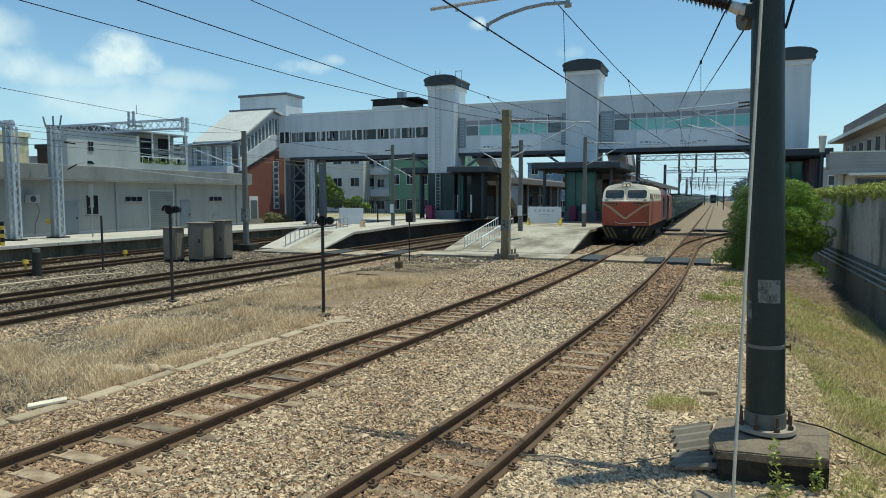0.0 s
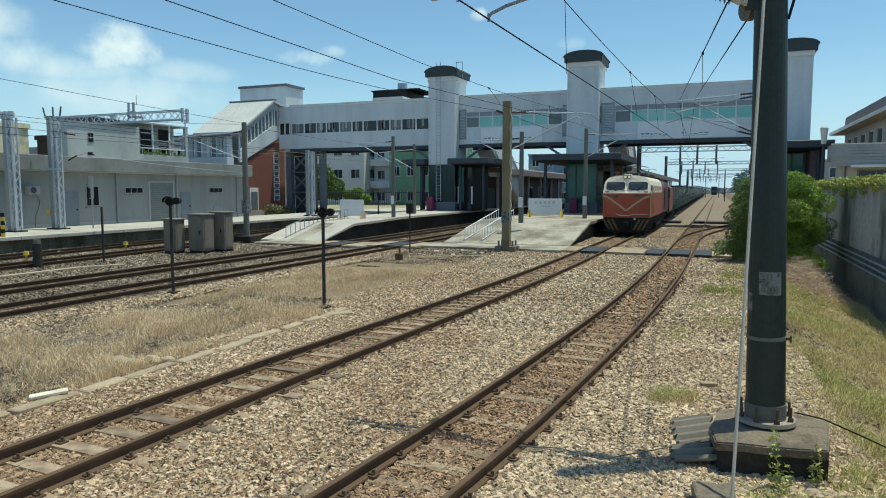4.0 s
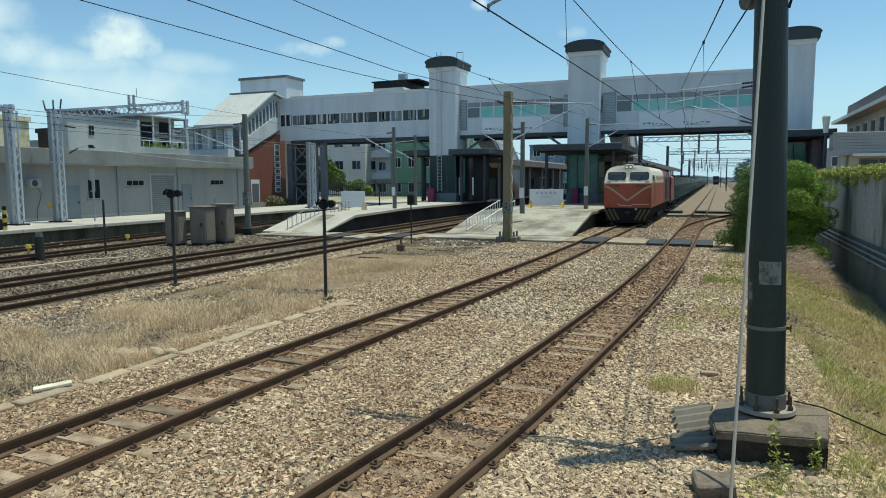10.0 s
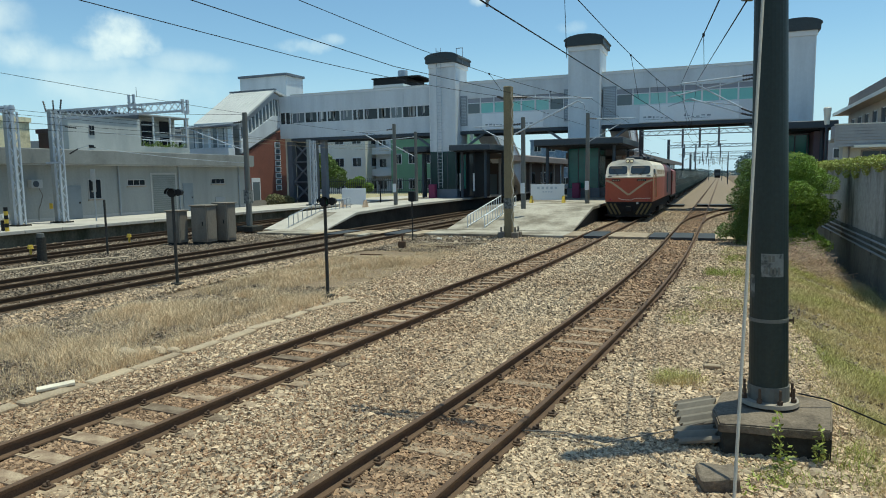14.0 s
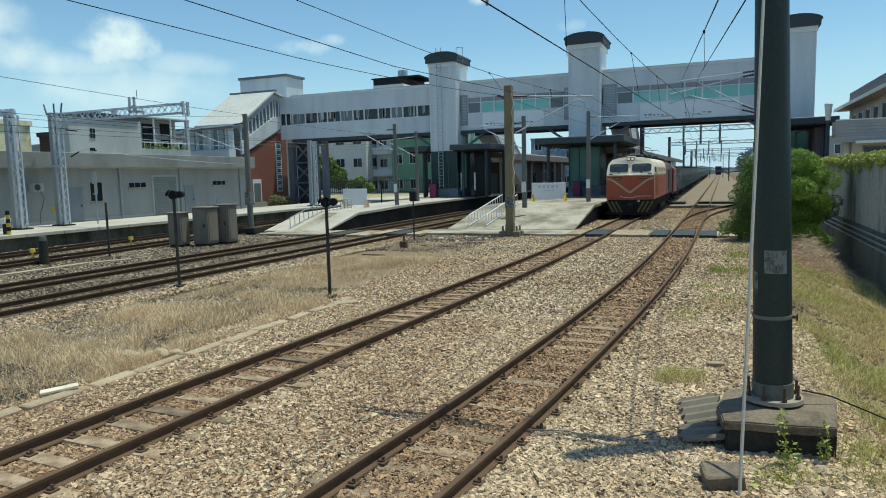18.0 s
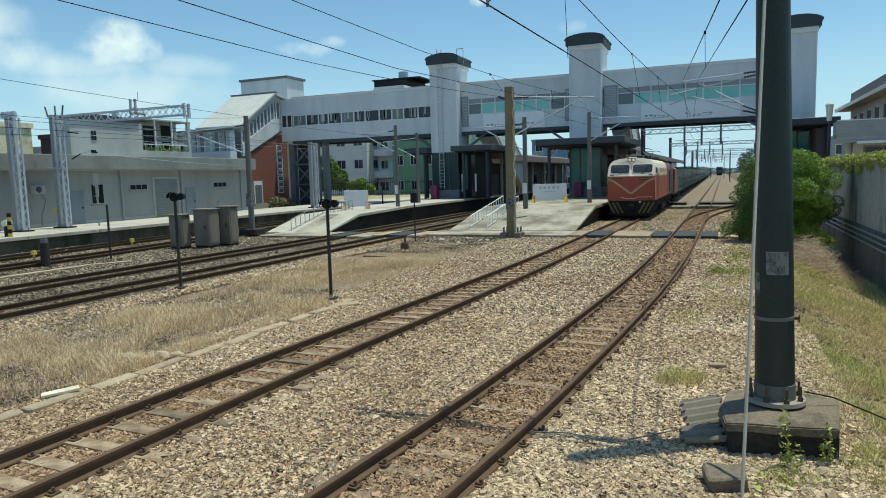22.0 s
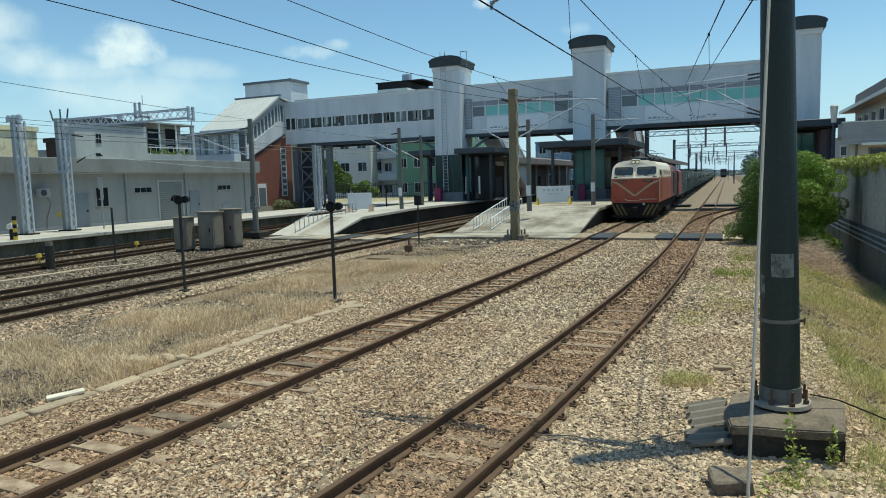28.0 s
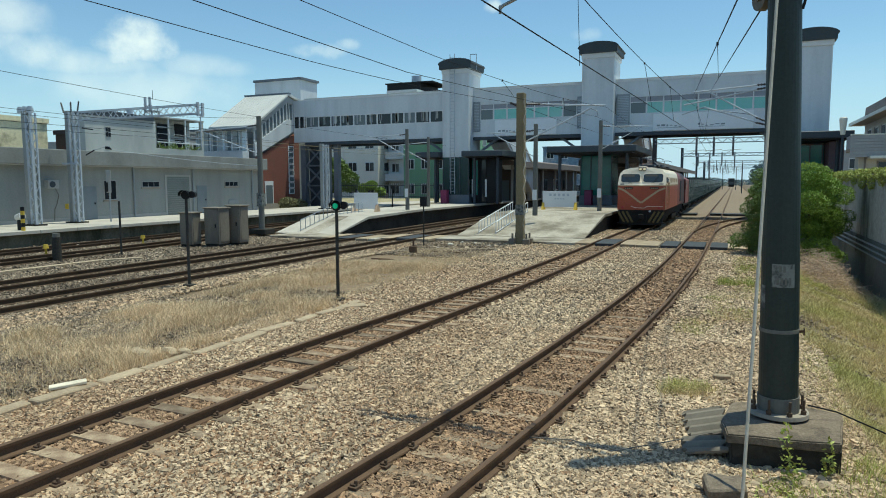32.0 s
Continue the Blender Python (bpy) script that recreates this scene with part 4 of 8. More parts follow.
platform_roof(-24.6, -19.4, 63.5, 130)
platform_roof(-13.5, -7.3, 64, 150)


def waiting_room(x0, x1, y0, y1, label):
    t = thing("waiting_room", ((x0 + x1) / 2, y0, PH), label, "building", "rooms on the platforms")
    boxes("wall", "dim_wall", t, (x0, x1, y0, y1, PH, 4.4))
    for i in range(5):
        y = y0 + 1 + i * (y1 - y0 - 2) / 5
        w = boxes("window", "white_paint" if i % 2 else "dark_grey", t, (x1, x1 + .06, y, y + 2.2, PH + .9, PH + 2.3))
        boxes("pane", "window_dark", w, (x1 + .06, x1 + .08, y + .1, y + 2.1, PH + 1.0, PH + 2.2))
    boxes("front_door", "window_grey", t, (x0 + .8, x0 + 2.0, y0 - .05, y0, PH, PH + 2.1))
    boxes("poster", "white_paint", t, (x1 - 1.2, x1 - .6, y0 - .04, y0, PH + .9, PH + 1.9))


t = thing("lobby_room", (-21.3, 59.5, PH), "dark glazed lobby beside the elevator tower", "lobby")
boxes("wall", "black", t, (-22.0, -20.5, 57.6, 62, PH, 5.2))
boxes("pane", "teal_glass", t, (-21.9, -21.35, 57.57, 57.6, PH + .8, 5.0))
boxes("pane", "window_dark", t, (-21.2, -20.6, 57.57, 57.6, PH + .2, 5.0))
for x in (-21.95, -20.65):
    boxes("slit_window", "white_paint", t, (x, x + .16, 57.55, 57.57, PH + .6, PH + 2.2))


waiting_room(-23.4, -20.9, 67, 95, "dim brown waiting room under the platform roof")
waiting_room(-12.2, -9.0, 66, 110, "dim waiting room and stores under the platform roof")
for x, y in ((-24.1, 56.3), (-10.95, 55.9)):
    t = thing("vending_machine", (x, y, PH), "magenta and red vending cabinet beside the elevator", "vending machine", "vending machines")
    boxes("case", "magenta", t, (x - .3, x + .3, y - .3, y + .3, PH, PH + 1.25), bevel=.03)
    boxes("front", "magenta", t, (x - .26, x + .26, y - .32, y - .3, PH + .1, PH + 1.15))


def bridge_stair(x0, x1, y0, y1, z1):
    """Covered stair from the bridge down to a platform, behind the tower."""
    t = thing("covered_stair", ((x0 + x1) / 2, y0, PH), "covered stair with pale panelled sides down to the platform", "stair", "covered stairs of the footbridge")
    for x in (x0, x1):
        one("side", lambda bm: prism(bm, [(y0, z1), (y0, z1 + 2.7), (y1, 3.9), (y1, PH)], "x", x - .08, x + .08), "white_panel", t)
    one("roof", lambda bm: prism(bm, [(y0, z1 + 2.7), (y0, z1 + 2.9), (y1, 4.1), (y1, 3.9)], "x", x0 - .2, x1 + .2), "roof_sheet", t)
    one("flight", lambda bm: prism(bm, [(y0, z1 - .4), (y0, z1), (y1, PH + .1), (y1, PH)], "x", x0, x1), "white_panel", t)


bridge_stair(-21.9, -20.2, 62.4, 73, 7.2)
bridge_stair(-9.2, -7.6, 62.4, 73, 7.2)


# ---- the train ----
def wheelset(parent, x, y, r=.46):
    w = one("wheel", lambda bm: rod(bm, (x - .07, y, RAIL_Z + r), (x + .07, y, RAIL_Z + r), r, n=20), "bogie", parent, smooth=False)
    one("axle_box", lambda bm: box(bm, x + .07, x + .24, y - .16, y + .16, RAIL_Z + r - .16, RAIL_Z + r + .16, .03), "bogie", w)


LX = -5.22


def locomotive():
    y0, y1, hw = 43.3, 60.6, 1.445
    x0, x1 = LX - hw, LX + hw
    t = thing("locomotive", (LX, (y0 + y1) / 2, RAIL_Z), "orange electric locomotive with cream cab top and tan nose chevron", "locomotive")
    zb, zm, zt = 1.28, 2.80, 3.94

    def nose(v):        # slightly pointed nose, raked back above the waist
        return .14 * abs(v.co.x - LX) / hw + max(0, v.co.z - 2.8) * .42

    def shell(za, zc, ya, yb, top=False):
        def fn(bm):
            outline = [(x0, za), (LX, za), (x1, za), (x1, zc), (LX, zc), (x0, zc)]
            if top:
                outline = [(x0, za), (LX, za), (x1, za), (x1 - .03, zc - .62), (x1 - .10, zc - .36), (x1 - .30, zc - .16), (x1 - .75, zc - .03), (LX, zc), (x0 + .75, zc - .03), (x0 + .30, zc - .16), (x0 + .10, zc - .36), (x0 + .03, zc - .62)]
            prism(bm, outline, "y", ya, yb)
            if ya == y0:
                for v in bm.verts:
                    if v.co.y < y0 + .1:
                        v.co.y += nose(v)
        return fn
    one("body", shell(zb, zm, y0, y0 + 9.8), "orange", t, "bright orange lower body")
    one("upper_body", shell(zm, zt, y0, y0 + 9.8, top=True), "cream", t, "cream upper body")
    one("rear_body", shell(zb, zt - .08, y0 + 9.8, y1, top=True), "maroon", t, "dull red rear body")
    # shade of the equipment recess, put on as a flat black panel
    boxes("recess_shade", "black", t, (x1 - .02, x1 + .006, y0 + 12.2, y0 + 13.6, 1.5, 3.1))

    def plate(u0, u1, z0, z1, out, cut):
        def fn(bm):
            prism(bm, [(u0 + cut, z0), (u1 - cut, z0), (u1, z0 + cut), (u1, z1 - cut), (u1 - cut, z1), (u0 + cut, z1), (u0, z1 - cut), (u0, z0 + cut)], "y", y0 - out, y0 + .12)
            for v in bm.verts:
                v.co.y += nose(v)
        return fn
    for s in (-1, 1):
        a, b = sorted((LX + s * .13, LX + s * 1.24))
        f = one("window_frame", plate(a - .06, b + .06, 2.98, 3.55, .014, .09), "cream", t, "raised cream windscreen surround")
        one("seal", plate(a - .025, b + .025, 3.015, 3.515, .022, .09), "black", f)
        one("windscreen", plate(a, b, 3.04, 3.49, .030, .08), "windscreen", f)
        one("sun_visor", plate(a + .08, b - .3, 3.36, 3.47, .034, .02), "dim_wall", f)
        one("wiper", lambda bm: (rod(bm, ((a + b) / 2, y0 + .06, 2.98), ((a + b) / 2 + s * .3, y0 + .26, 3.34), .014, n=5), rod(bm, ((a + b) / 2 - .1, y0 + .05, 2.96), ((a + b) / 2 + .1, y0 + .05, 2.96), .02, n=5)), "black", t)
        one("number_plate", plate(LX + s * .78 - .26, LX + s * .78 + .26, 2.56, 2.70, .012, .02), "black", t)
        for k in range(4):
            u = LX + s * .78 - .17 + k * .11
            one("number_bar", plate(u - .03, u + .03, 2.60, 2.66, .018, .004), "stripe", t)
        one("badge", plate(LX + s * 1.18 - .12, LX + s * 1.18 + .12, 2.86, 2.92, .012, .01), "dim_wall", t)
        one("roof_horn", lambda bm: rod(bm, (LX + s * .86, y0 + .9, 3.72), (LX + s * .86, y0 + .6, 3.84), .06, .1, n=10), "black", t)
        one("marker_lamp", lambda bm: rod(bm, (LX + s * 1.1, y0 - .02, 1.42), (LX + s * 1.1, y0 + .14, 1.42), .07, n=12), "red", t, "red tail lamp")
        one("jumper_socket", lambda bm: rod(bm, (LX + s * .55, y0 - .06, 1.2), (LX + s * .55, y0 + .1, 1.2), .07, n=10), "porcelain" if s > 0 else "bogie", t)
        one("buffer_step", lambda bm: box(bm, LX + s * 1.2 - .22, LX + s * 1.2 + .22, y0 - .12, y0 + .3, .42, .5), "bogie", t)
        one("grab_rail", lambda bm: rod(bm, (LX + s * 1.3, y0 + .07, 1.5), (LX + s * 1.3, y0 + .07, 2.4), .018, n=6), "orange", t)
        for i in range(3):   # hazard stripes on the skirt
            one("hazard_stripe", lambda bm: bar(bm, (LX + s * (1.38 - i * .26), y0 + .045, 1.18), (LX + s * (1.0 - i * .26), y0 + .045, .5), .02, .12), "hazard", t, "dull yellow hazard stripe")
    lampbox = one("headlamp_housing", lambda bm: box(bm, LX - .27, LX + .27, y0 + .44, y0 + 1.0, 3.62, 4.0, .06), "roof_tan", t)
    for s in (-1, 1):
        one("headlamp_rim", lambda bm: rod(bm, (LX + s * .12, y0 + .40, 3.82), (LX + s * .12, y0 + .46, 3.82), .115, n=14), "dim_wall", lampbox)
        one("headlamp", lambda bm: rod(bm, (LX + s * .12, y0 + .385, 3.82), (LX + s * .12, y0 + .41, 3.82), .08, n=12), "head_lamp", lampbox, "lit round headlamp")

    def chevron(bm):
        pts = [(-1.43, 2.64), (-1.05, 2.50), (-.5, 2.10), (-.12, 1.80), (0, 1.73)]
        for s in (-1, 1):
            for (u, z), (w, q) in zip(pts, pts[1:]):
                bar(bm, (LX - s * u, y0 - .006 + .14 * abs(u) / hw, z), (LX - s * w, y0 - .006 + .14 * abs(w) / hw, q), .03, .115)
    one("chevron", chevron, "stripe", t, "tan V on the nose")
    for s in (-1, 1):
        one("waist_band", lambda bm: bar(bm, (LX, y0 - .004, zm - .012), (LX + s * hw, y0 + .136, zm - .012), .03, .05), "stripe", t)
    one("handrail", lambda bm: (rod(bm, (LX - .35, y0 - .09, 1.42), (LX + .25, y0 - .09, 1.40), .016, n=6), rod(bm, (LX + .25, y0 - .09, 1.40), (LX + .36, y0 - .06, 1.5), .016, n=6), rod(bm, (LX + .36, y0 - .06, 1.5), (LX + 1.3, y0 + .06, 1.5), .016, n=6), rod(bm, (LX - .35, y0 - .09, 1.42), (LX - .6, y0 - .03, 1.52), .016, n=6)), "cream", t)
    boxes("side_band", "stripe", t, (x1 - .01, x1 + .008, y0 + .5, y0 + 9.8, zm - .04, zm + .04), (x0 - .008, x0 + .01, y0 + .5, y0 + 9.8, zm - .04, zm + .04))
    boxes("corner_strip", "stripe", t, (x1 - .01, x1 + .012, y0 + .22, y0 + .55, 1.3, 2.9))
    d = boxes("cab_door", "cream", t, (x1 - .005, x1 + .014, y0 + 1.5, y0 + 2.15, 1.4, 3.3))
    boxes("door_pane", "window_dark", d, (x1 + .014, x1 + .02, y0 + 1.6, y0 + 2.05, 2.75, 3.2))
    boxes("door_lower", "orange", d, (x1 + .014, x1 + .018, y0 + 1.5, y0 + 2.15, 1.4, 2.75))
    boxes("cab_window", "window_dark", t, (x1 - .02, x1 + .01, y0 + .75, y0 + 1.3, 2.95, 3.3))
    for y in (y0 + 1.4, y0 + 2.25):
        one("door_rail", lambda bm: rod(bm, (x1 + .05, y, 1.5), (x1 + .05, y, 3.0), .018, n=6), "stripe", t)
    one("pilot", lambda bm: prism(bm, [(x0 + .06, 1.28), (x1 - .06, 1.28), (x1 - .2, .34), (x0 + .2, .34)], "y", y0 + .06, y0 + .5), "bogie", t, "black pilot with hazard stripes")
    one("coupler", lambda bm: (box(bm, LX - .16, LX + .16, y0 - .3, y0 + .1, .72, 1.0, .05), box(bm, LX - .1, LX + .22, y0 - .42, y0 - .28, .68, 1.04, .04)), "bogie", t)
    one("brake_hose", lambda bm: (rod(bm, (LX + .35, y0, .95), (LX + .38, y0 - .18, .7), .025, n=6), rod(bm, (LX + .38, y0 - .18, .7), (LX + .3, y0 - .12, .5), .025, n=6)), "black", t)
    one("underframe", lambda bm: box(bm, x0 + .15, x1 - .15, y0 + .5, y1 - .2, .75, 1.27), "bogie", t)
    one("equipment_box", lambda bm: box(bm, x0 + .1, x1 - .1, y0 + 6.6, y0 + 10.6, .4, .8, .05), "bogie", t)
    for yb in (y0 + 3.2, y1 - 3.2):
        one("bogie_frame", lambda bm: (box(bm, x0 + .25, x0 + .42, yb - 2.3, yb + 2.3, .5, .85, .04), box(bm, x1 - .42, x1 - .25, yb - 2.3, yb + 2.3, .5, .85, .04)), "bogie", t)
        for d in (-1.6, 0, 1.6):
            wheelset(t, x1 - .5, yb + d, .46)
            wheelset(t, x0 + .4, yb + d, .46)
    for i in range(4):
        y = y0 + 3.6 + i * 1.5
        boxes("grille", "stripe", t, (x1 - .055, x1 - .01, y, y + 1.0, 2.95, 3.25))
    boxes("roof_walk", "bogie", t, (LX - .9, LX + .9, y0 + 2, y1 - 2, 3.92, 3.98))
    for y in (y0 + 4.6, y0 + 11.5):
        p = one("pantograph", lambda bm: (bar(bm, (LX - .55, y, 4.15), (LX + .55, y, 4.15), .05, .05), bar(bm, (LX - .5, y, 4.15), (LX - .1, y + 1.6, 4.42), .045, .045), bar(bm, (LX + .5, y, 4.15), (LX + .1, y + 1.6, 4.42), .045, .045), bar(bm, (LX + .1, y + 1.6, 4.42), (LX + .3, y + .1, 4.6), .04, .04), bar(bm, (LX - .1, y + 1.6, 4.42), (LX - .3, y + .1, 4.6), .04, .04)), "slate_steel", t)
        one("collector_head", lambda bm: (bar(bm, (LX - .6, y + .1, 4.62), (LX + .6, y + .1, 4.62), .05, .04), bar(bm, (LX - .6, y + .1, 4.62), (LX - .85, y + .1, 4.52), .04, .04), bar(bm, (LX + .6, y + .1, 4.62), (LX + .85, y + .1, 4.52), .04, .04)), "slate_steel", p)
        for s in (-.5, .5):
            one("insulator", lambda bm: (rod(bm, (LX + s, y, 3.96), (LX + s, y, 4.16), .05, n=8), rod(bm, (LX + s, y, 4.0), (LX + s, y, 4.04), .1, n=10), rod(bm, (LX + s, y, 4.08), (LX + s, y, 4.12), .1, n=10)), "insulator", t)
    for i in range(5):
        y = y0 + 2.4 + i * 2.9
        boxes("roof_box", "dim_wall" if i % 2 else "dark_grey", t, (LX - .5 + .1 * (i % 2), LX + .45, y, y + 1.3, 3.98, 4.14 + .06 * (i % 3)), bevel=.03)


locomotive()


def brake_van():
    y0, y1, x0, x1 = 61.6, 69.4, LX - 1.35, LX + 1.35
    t = thing("brake_van", (LX, 65.5, RAIL_Z), "dark red brake van with open end platforms behind the locomotive", "railway van")
    one("body", lambda bm: prism(bm, [(x0, 1.1), (x1, 1.1), (x1, 3.2), (x1 - .5, 3.5), (x0 + .5, 3.5), (x0, 3.2)], "y", y0 + 2.2, y1 - .9), "maroon", t)
    boxes("floor", "bogie", t, (x0, x1, y0, y1, .95, 1.1))
    for y in (y0 + .05, y1 - .05):
        for x in (x0 + .06, x1 - .06):
            one("post", lambda bm: rod(bm, (x, y, 1.1), (x, y, 2.2), .03, n=6), "stripe", t)
        one("rail", lambda bm: rod(bm, (x0 + .06, y, 2.2), (x1 - .06, y, 2.2), .03, n=6), "stripe", t)
    for y in (y0 + 2, y1 - 2):
        wheelset(t, x1 - .5, y, .42)
        wheelset(t, x0 + .4, y, .42)
    boxes("window", "window_dark", t, (x1 - .01, x1 + .012, y0 + 2.2, y0 + 3.1, 2.3, 2.95))


brake_van()


def wagon():
    x0, x1 = LX - 1.3, LX + 1.3
    L = 13.0
    t = thing("freight_wagon", (LX, 77, RAIL_Z), "dark green open-framed freight wagon with pale upright posts", "freight wagon", "wagons of the freight train")
    y0, y1 = 77 - L / 2, 77 + L / 2
    boxes("underframe", "bogie", t, (x0 + .1, x1 - .1, y0, y1, .85, 1.1))
    boxes("brake_gear", "bogie", t, (x0 + .3, x1 - .3, y0 + 4.2, y1 - 4.2, .4, .85))
    boxes("far_side", "wagon_green", t, (x0, x0 + .05, y0 + .1, y1 - .1, 1.1, 3.3))
    boxes("low_side", "wagon_green", t, (x1 - .05, x1, y0 + .1, y1 - .1, 1.1, 1.75))
    boxes("end", "wagon_green", t, (x0 + .06, x1 - .06, y0 + .02, y0 + .1, 1.1, 3.3), (x0 + .06, x1 - .06, y1 - .1, y1 - .02, 1.1, 3.3))
    boxes("load", "wagon_load", t, (x0 + .14, x1 - .14, y0 + .2, y1 - .2, 1.15, 1.6))
    boxes("top_rail", "wagon_green", t, (x1 - .08, x1 + .01, y0, y1, 3.34, 3.43), (x0, x0 + .08, y0, y1, 3.34, 3.43))
    boxes("middle_rail", "wagon_green", t, (x1 - .05, x1 + .005, y0, y1, 2.35, 2.42))
    for i in range(8):
        y = y0 + .05 + i * 1.84
        boxes("post", "wagon_post", t, (x1 - .004, x1 + .008, y, y + .16, .95, 3.34))
        boxes("far_post", "wagon_green", t, (x0 - .012, x0 + .02, y, y + .15, .95, 3.34))
        if i < 7 and i % 2 == 0:
            one("brace", lambda bm: bar(bm, (x1 - .012, y + .1, 1.75), (x1 - .012, y + 1.8, 3.3), .01, .09), "wagon_post", t)
        if i < 7:
            boxes("roof_bar", "wagon_green", t, (x0, x1, y + .02, y + .1, 3.36, 3.42))
    boxes("side_sill", "wagon_green", t, (x1 - .04, x1 + .015, y0, y1, .88, 1.02), (x0 - .015, x0 + .04, y0, y1, .88, 1.02))
    for yb in (y0 + 2.2, y1 - 2.2):
        for d in (-.8, .8):
            wheelset(t, x1 - .5, yb + d, .42)
            wheelset(t, x0 + .4, yb + d, .42)
    return t


w0 = wagon()
for i in range(1, 19):
    copy_thing(w0, pose(LX - .004 * i * 13, 77 + i * 14.0, RAIL_Z))


def far_train():
    x, y = -.85, 370
    t = thing("distant_train", (x, y, RAIL_Z), "dark front of a train standing far down the line", "train")
    boxes("body", "dark_grey", t, (x - 1.5, x + 1.5, y, y + 18, 1.3, 4.5), bevel=.15)
    boxes("windscreen", "window_dark", t, (x - 1.1, x + 1.1, y - .03, y + .02, 2.8, 4.0))
    boxes("pilot", "bogie", t, (x - 1.3, x + 1.3, y + .05, y + 1, .2, 1.3))


far_train()


# ---- goods building on the west platform ----
WX = -36.4


def goods_shed():
    t = thing("goods_building", (WX - 4, 30, .8), "long pale plastered goods building with a flat concrete eave", "building")
    y0, y1 = 12, 45.4
    boxes("wall", "pale_wall", t, (WX - 9, WX, y0, y1, .8, 4.15))
    boxes("eave", "eave_grey", t, (WX - 9.2, WX + .75, y0 - .4, y1 + .4, 4.12, 5.0), bevel=.03)
    boxes("soffit", "grey_wall", t, (WX - 1, WX + .7, y0 - .3, y1 + .3, 4.08, 4.12))
    for a, b, z0, z1, m in ((28.9, 29.85, .82, 2.85, "blue_door"), (38.4, 39.4, .82, 2.85, "blue_door")):
        d = boxes("door", m, t, (WX - .02, WX + .05, a, b, z0, z1), label="pale blue metal door")
        boxes("handle", "black", d, (WX + .05, WX + .09, b - .18, b - .1, 1.75, 1.85))
    s = boxes("shutter_frame", "grey_wall", t, (WX - .02, WX + .04, 35.4, 37.8, .82, 3.62))
    for i in range(18):
        boxes("slat", "shutter", s, (WX + .04, WX + .06, 35.55, 37.65, .84 + i * .148, .97 + i * .148))
    for a, b, z0, z1, n in ((30.4, 31.35, 1.98, 3.25, 2), (33.4, 34.9, 2.76, 3.18, 3), (41.4, 42.9, 2.76, 3.18, 3), (25.4, 25.9, 2.3, 3.0, 1)):
        w = boxes("window", "grey_wall", t, (WX - .02, WX + .04, a, b, z0, z1), label="small window with pale frame")
        for i in range(n):
            c = a + .05 + (b - a - .05) * i / n
            boxes("pane", "window_dark", w, (WX + .035, WX + .05, c, c + (b - a - .05) / n - .05, z0 + .05, z1 - .05))
        boxes("sill", "concrete", t, (WX, WX + .09, a - .05, b + .05, z0 - .08, z0 - .0))
    boxes("vent", "steel_grey", t, (WX, WX + .05, 41.8, 42.9, 1.35, 1.72))
    for y in (26.1, 32.7, 38.0, 44.6):
        one("downpipe", lambda bm: rod(bm, (WX + .08, y, .8), (WX + .08, y, 4.1), .06, n=8), "steel_grey", t)
    boxes("skirting", "grey_wall", t, (WX, WX + .03, y0, y1, .8, 1.0))


goods_shed()


def air_conditioner(y, z):
    t = thing("air_conditioner", (WX + .3, y, z), "small pale grey air conditioner unit on the goods building wall", "air conditioner")
    boxes("case", "grey_wall", t, (WX + .04, WX + .4, y - .34, y + .34, z, z + .48), bevel=.02)
    one("grille", lambda bm: rod(bm, (WX + .4, y - .08, z + .24), (WX + .42, y - .08, z + .24), .18, n=16), "dark_grey", t)
    one("hose", lambda bm: [rod(bm, a, b, .022, n=6) for a, b in zip([(WX + .1, y + .3, z), (WX + .1, y + .5, z - .4), (WX + .1, y + .35, z - .9), (WX + .1, y + .2, z - 1.2)], [(WX + .1, y + .5, z - .4), (WX + .1, y + .35, z - .9), (WX + .1, y + .2, z - 1.2), (WX + .1, y + .15, .9)])], "cable", t)


air_conditioner(26.75, 2.75)


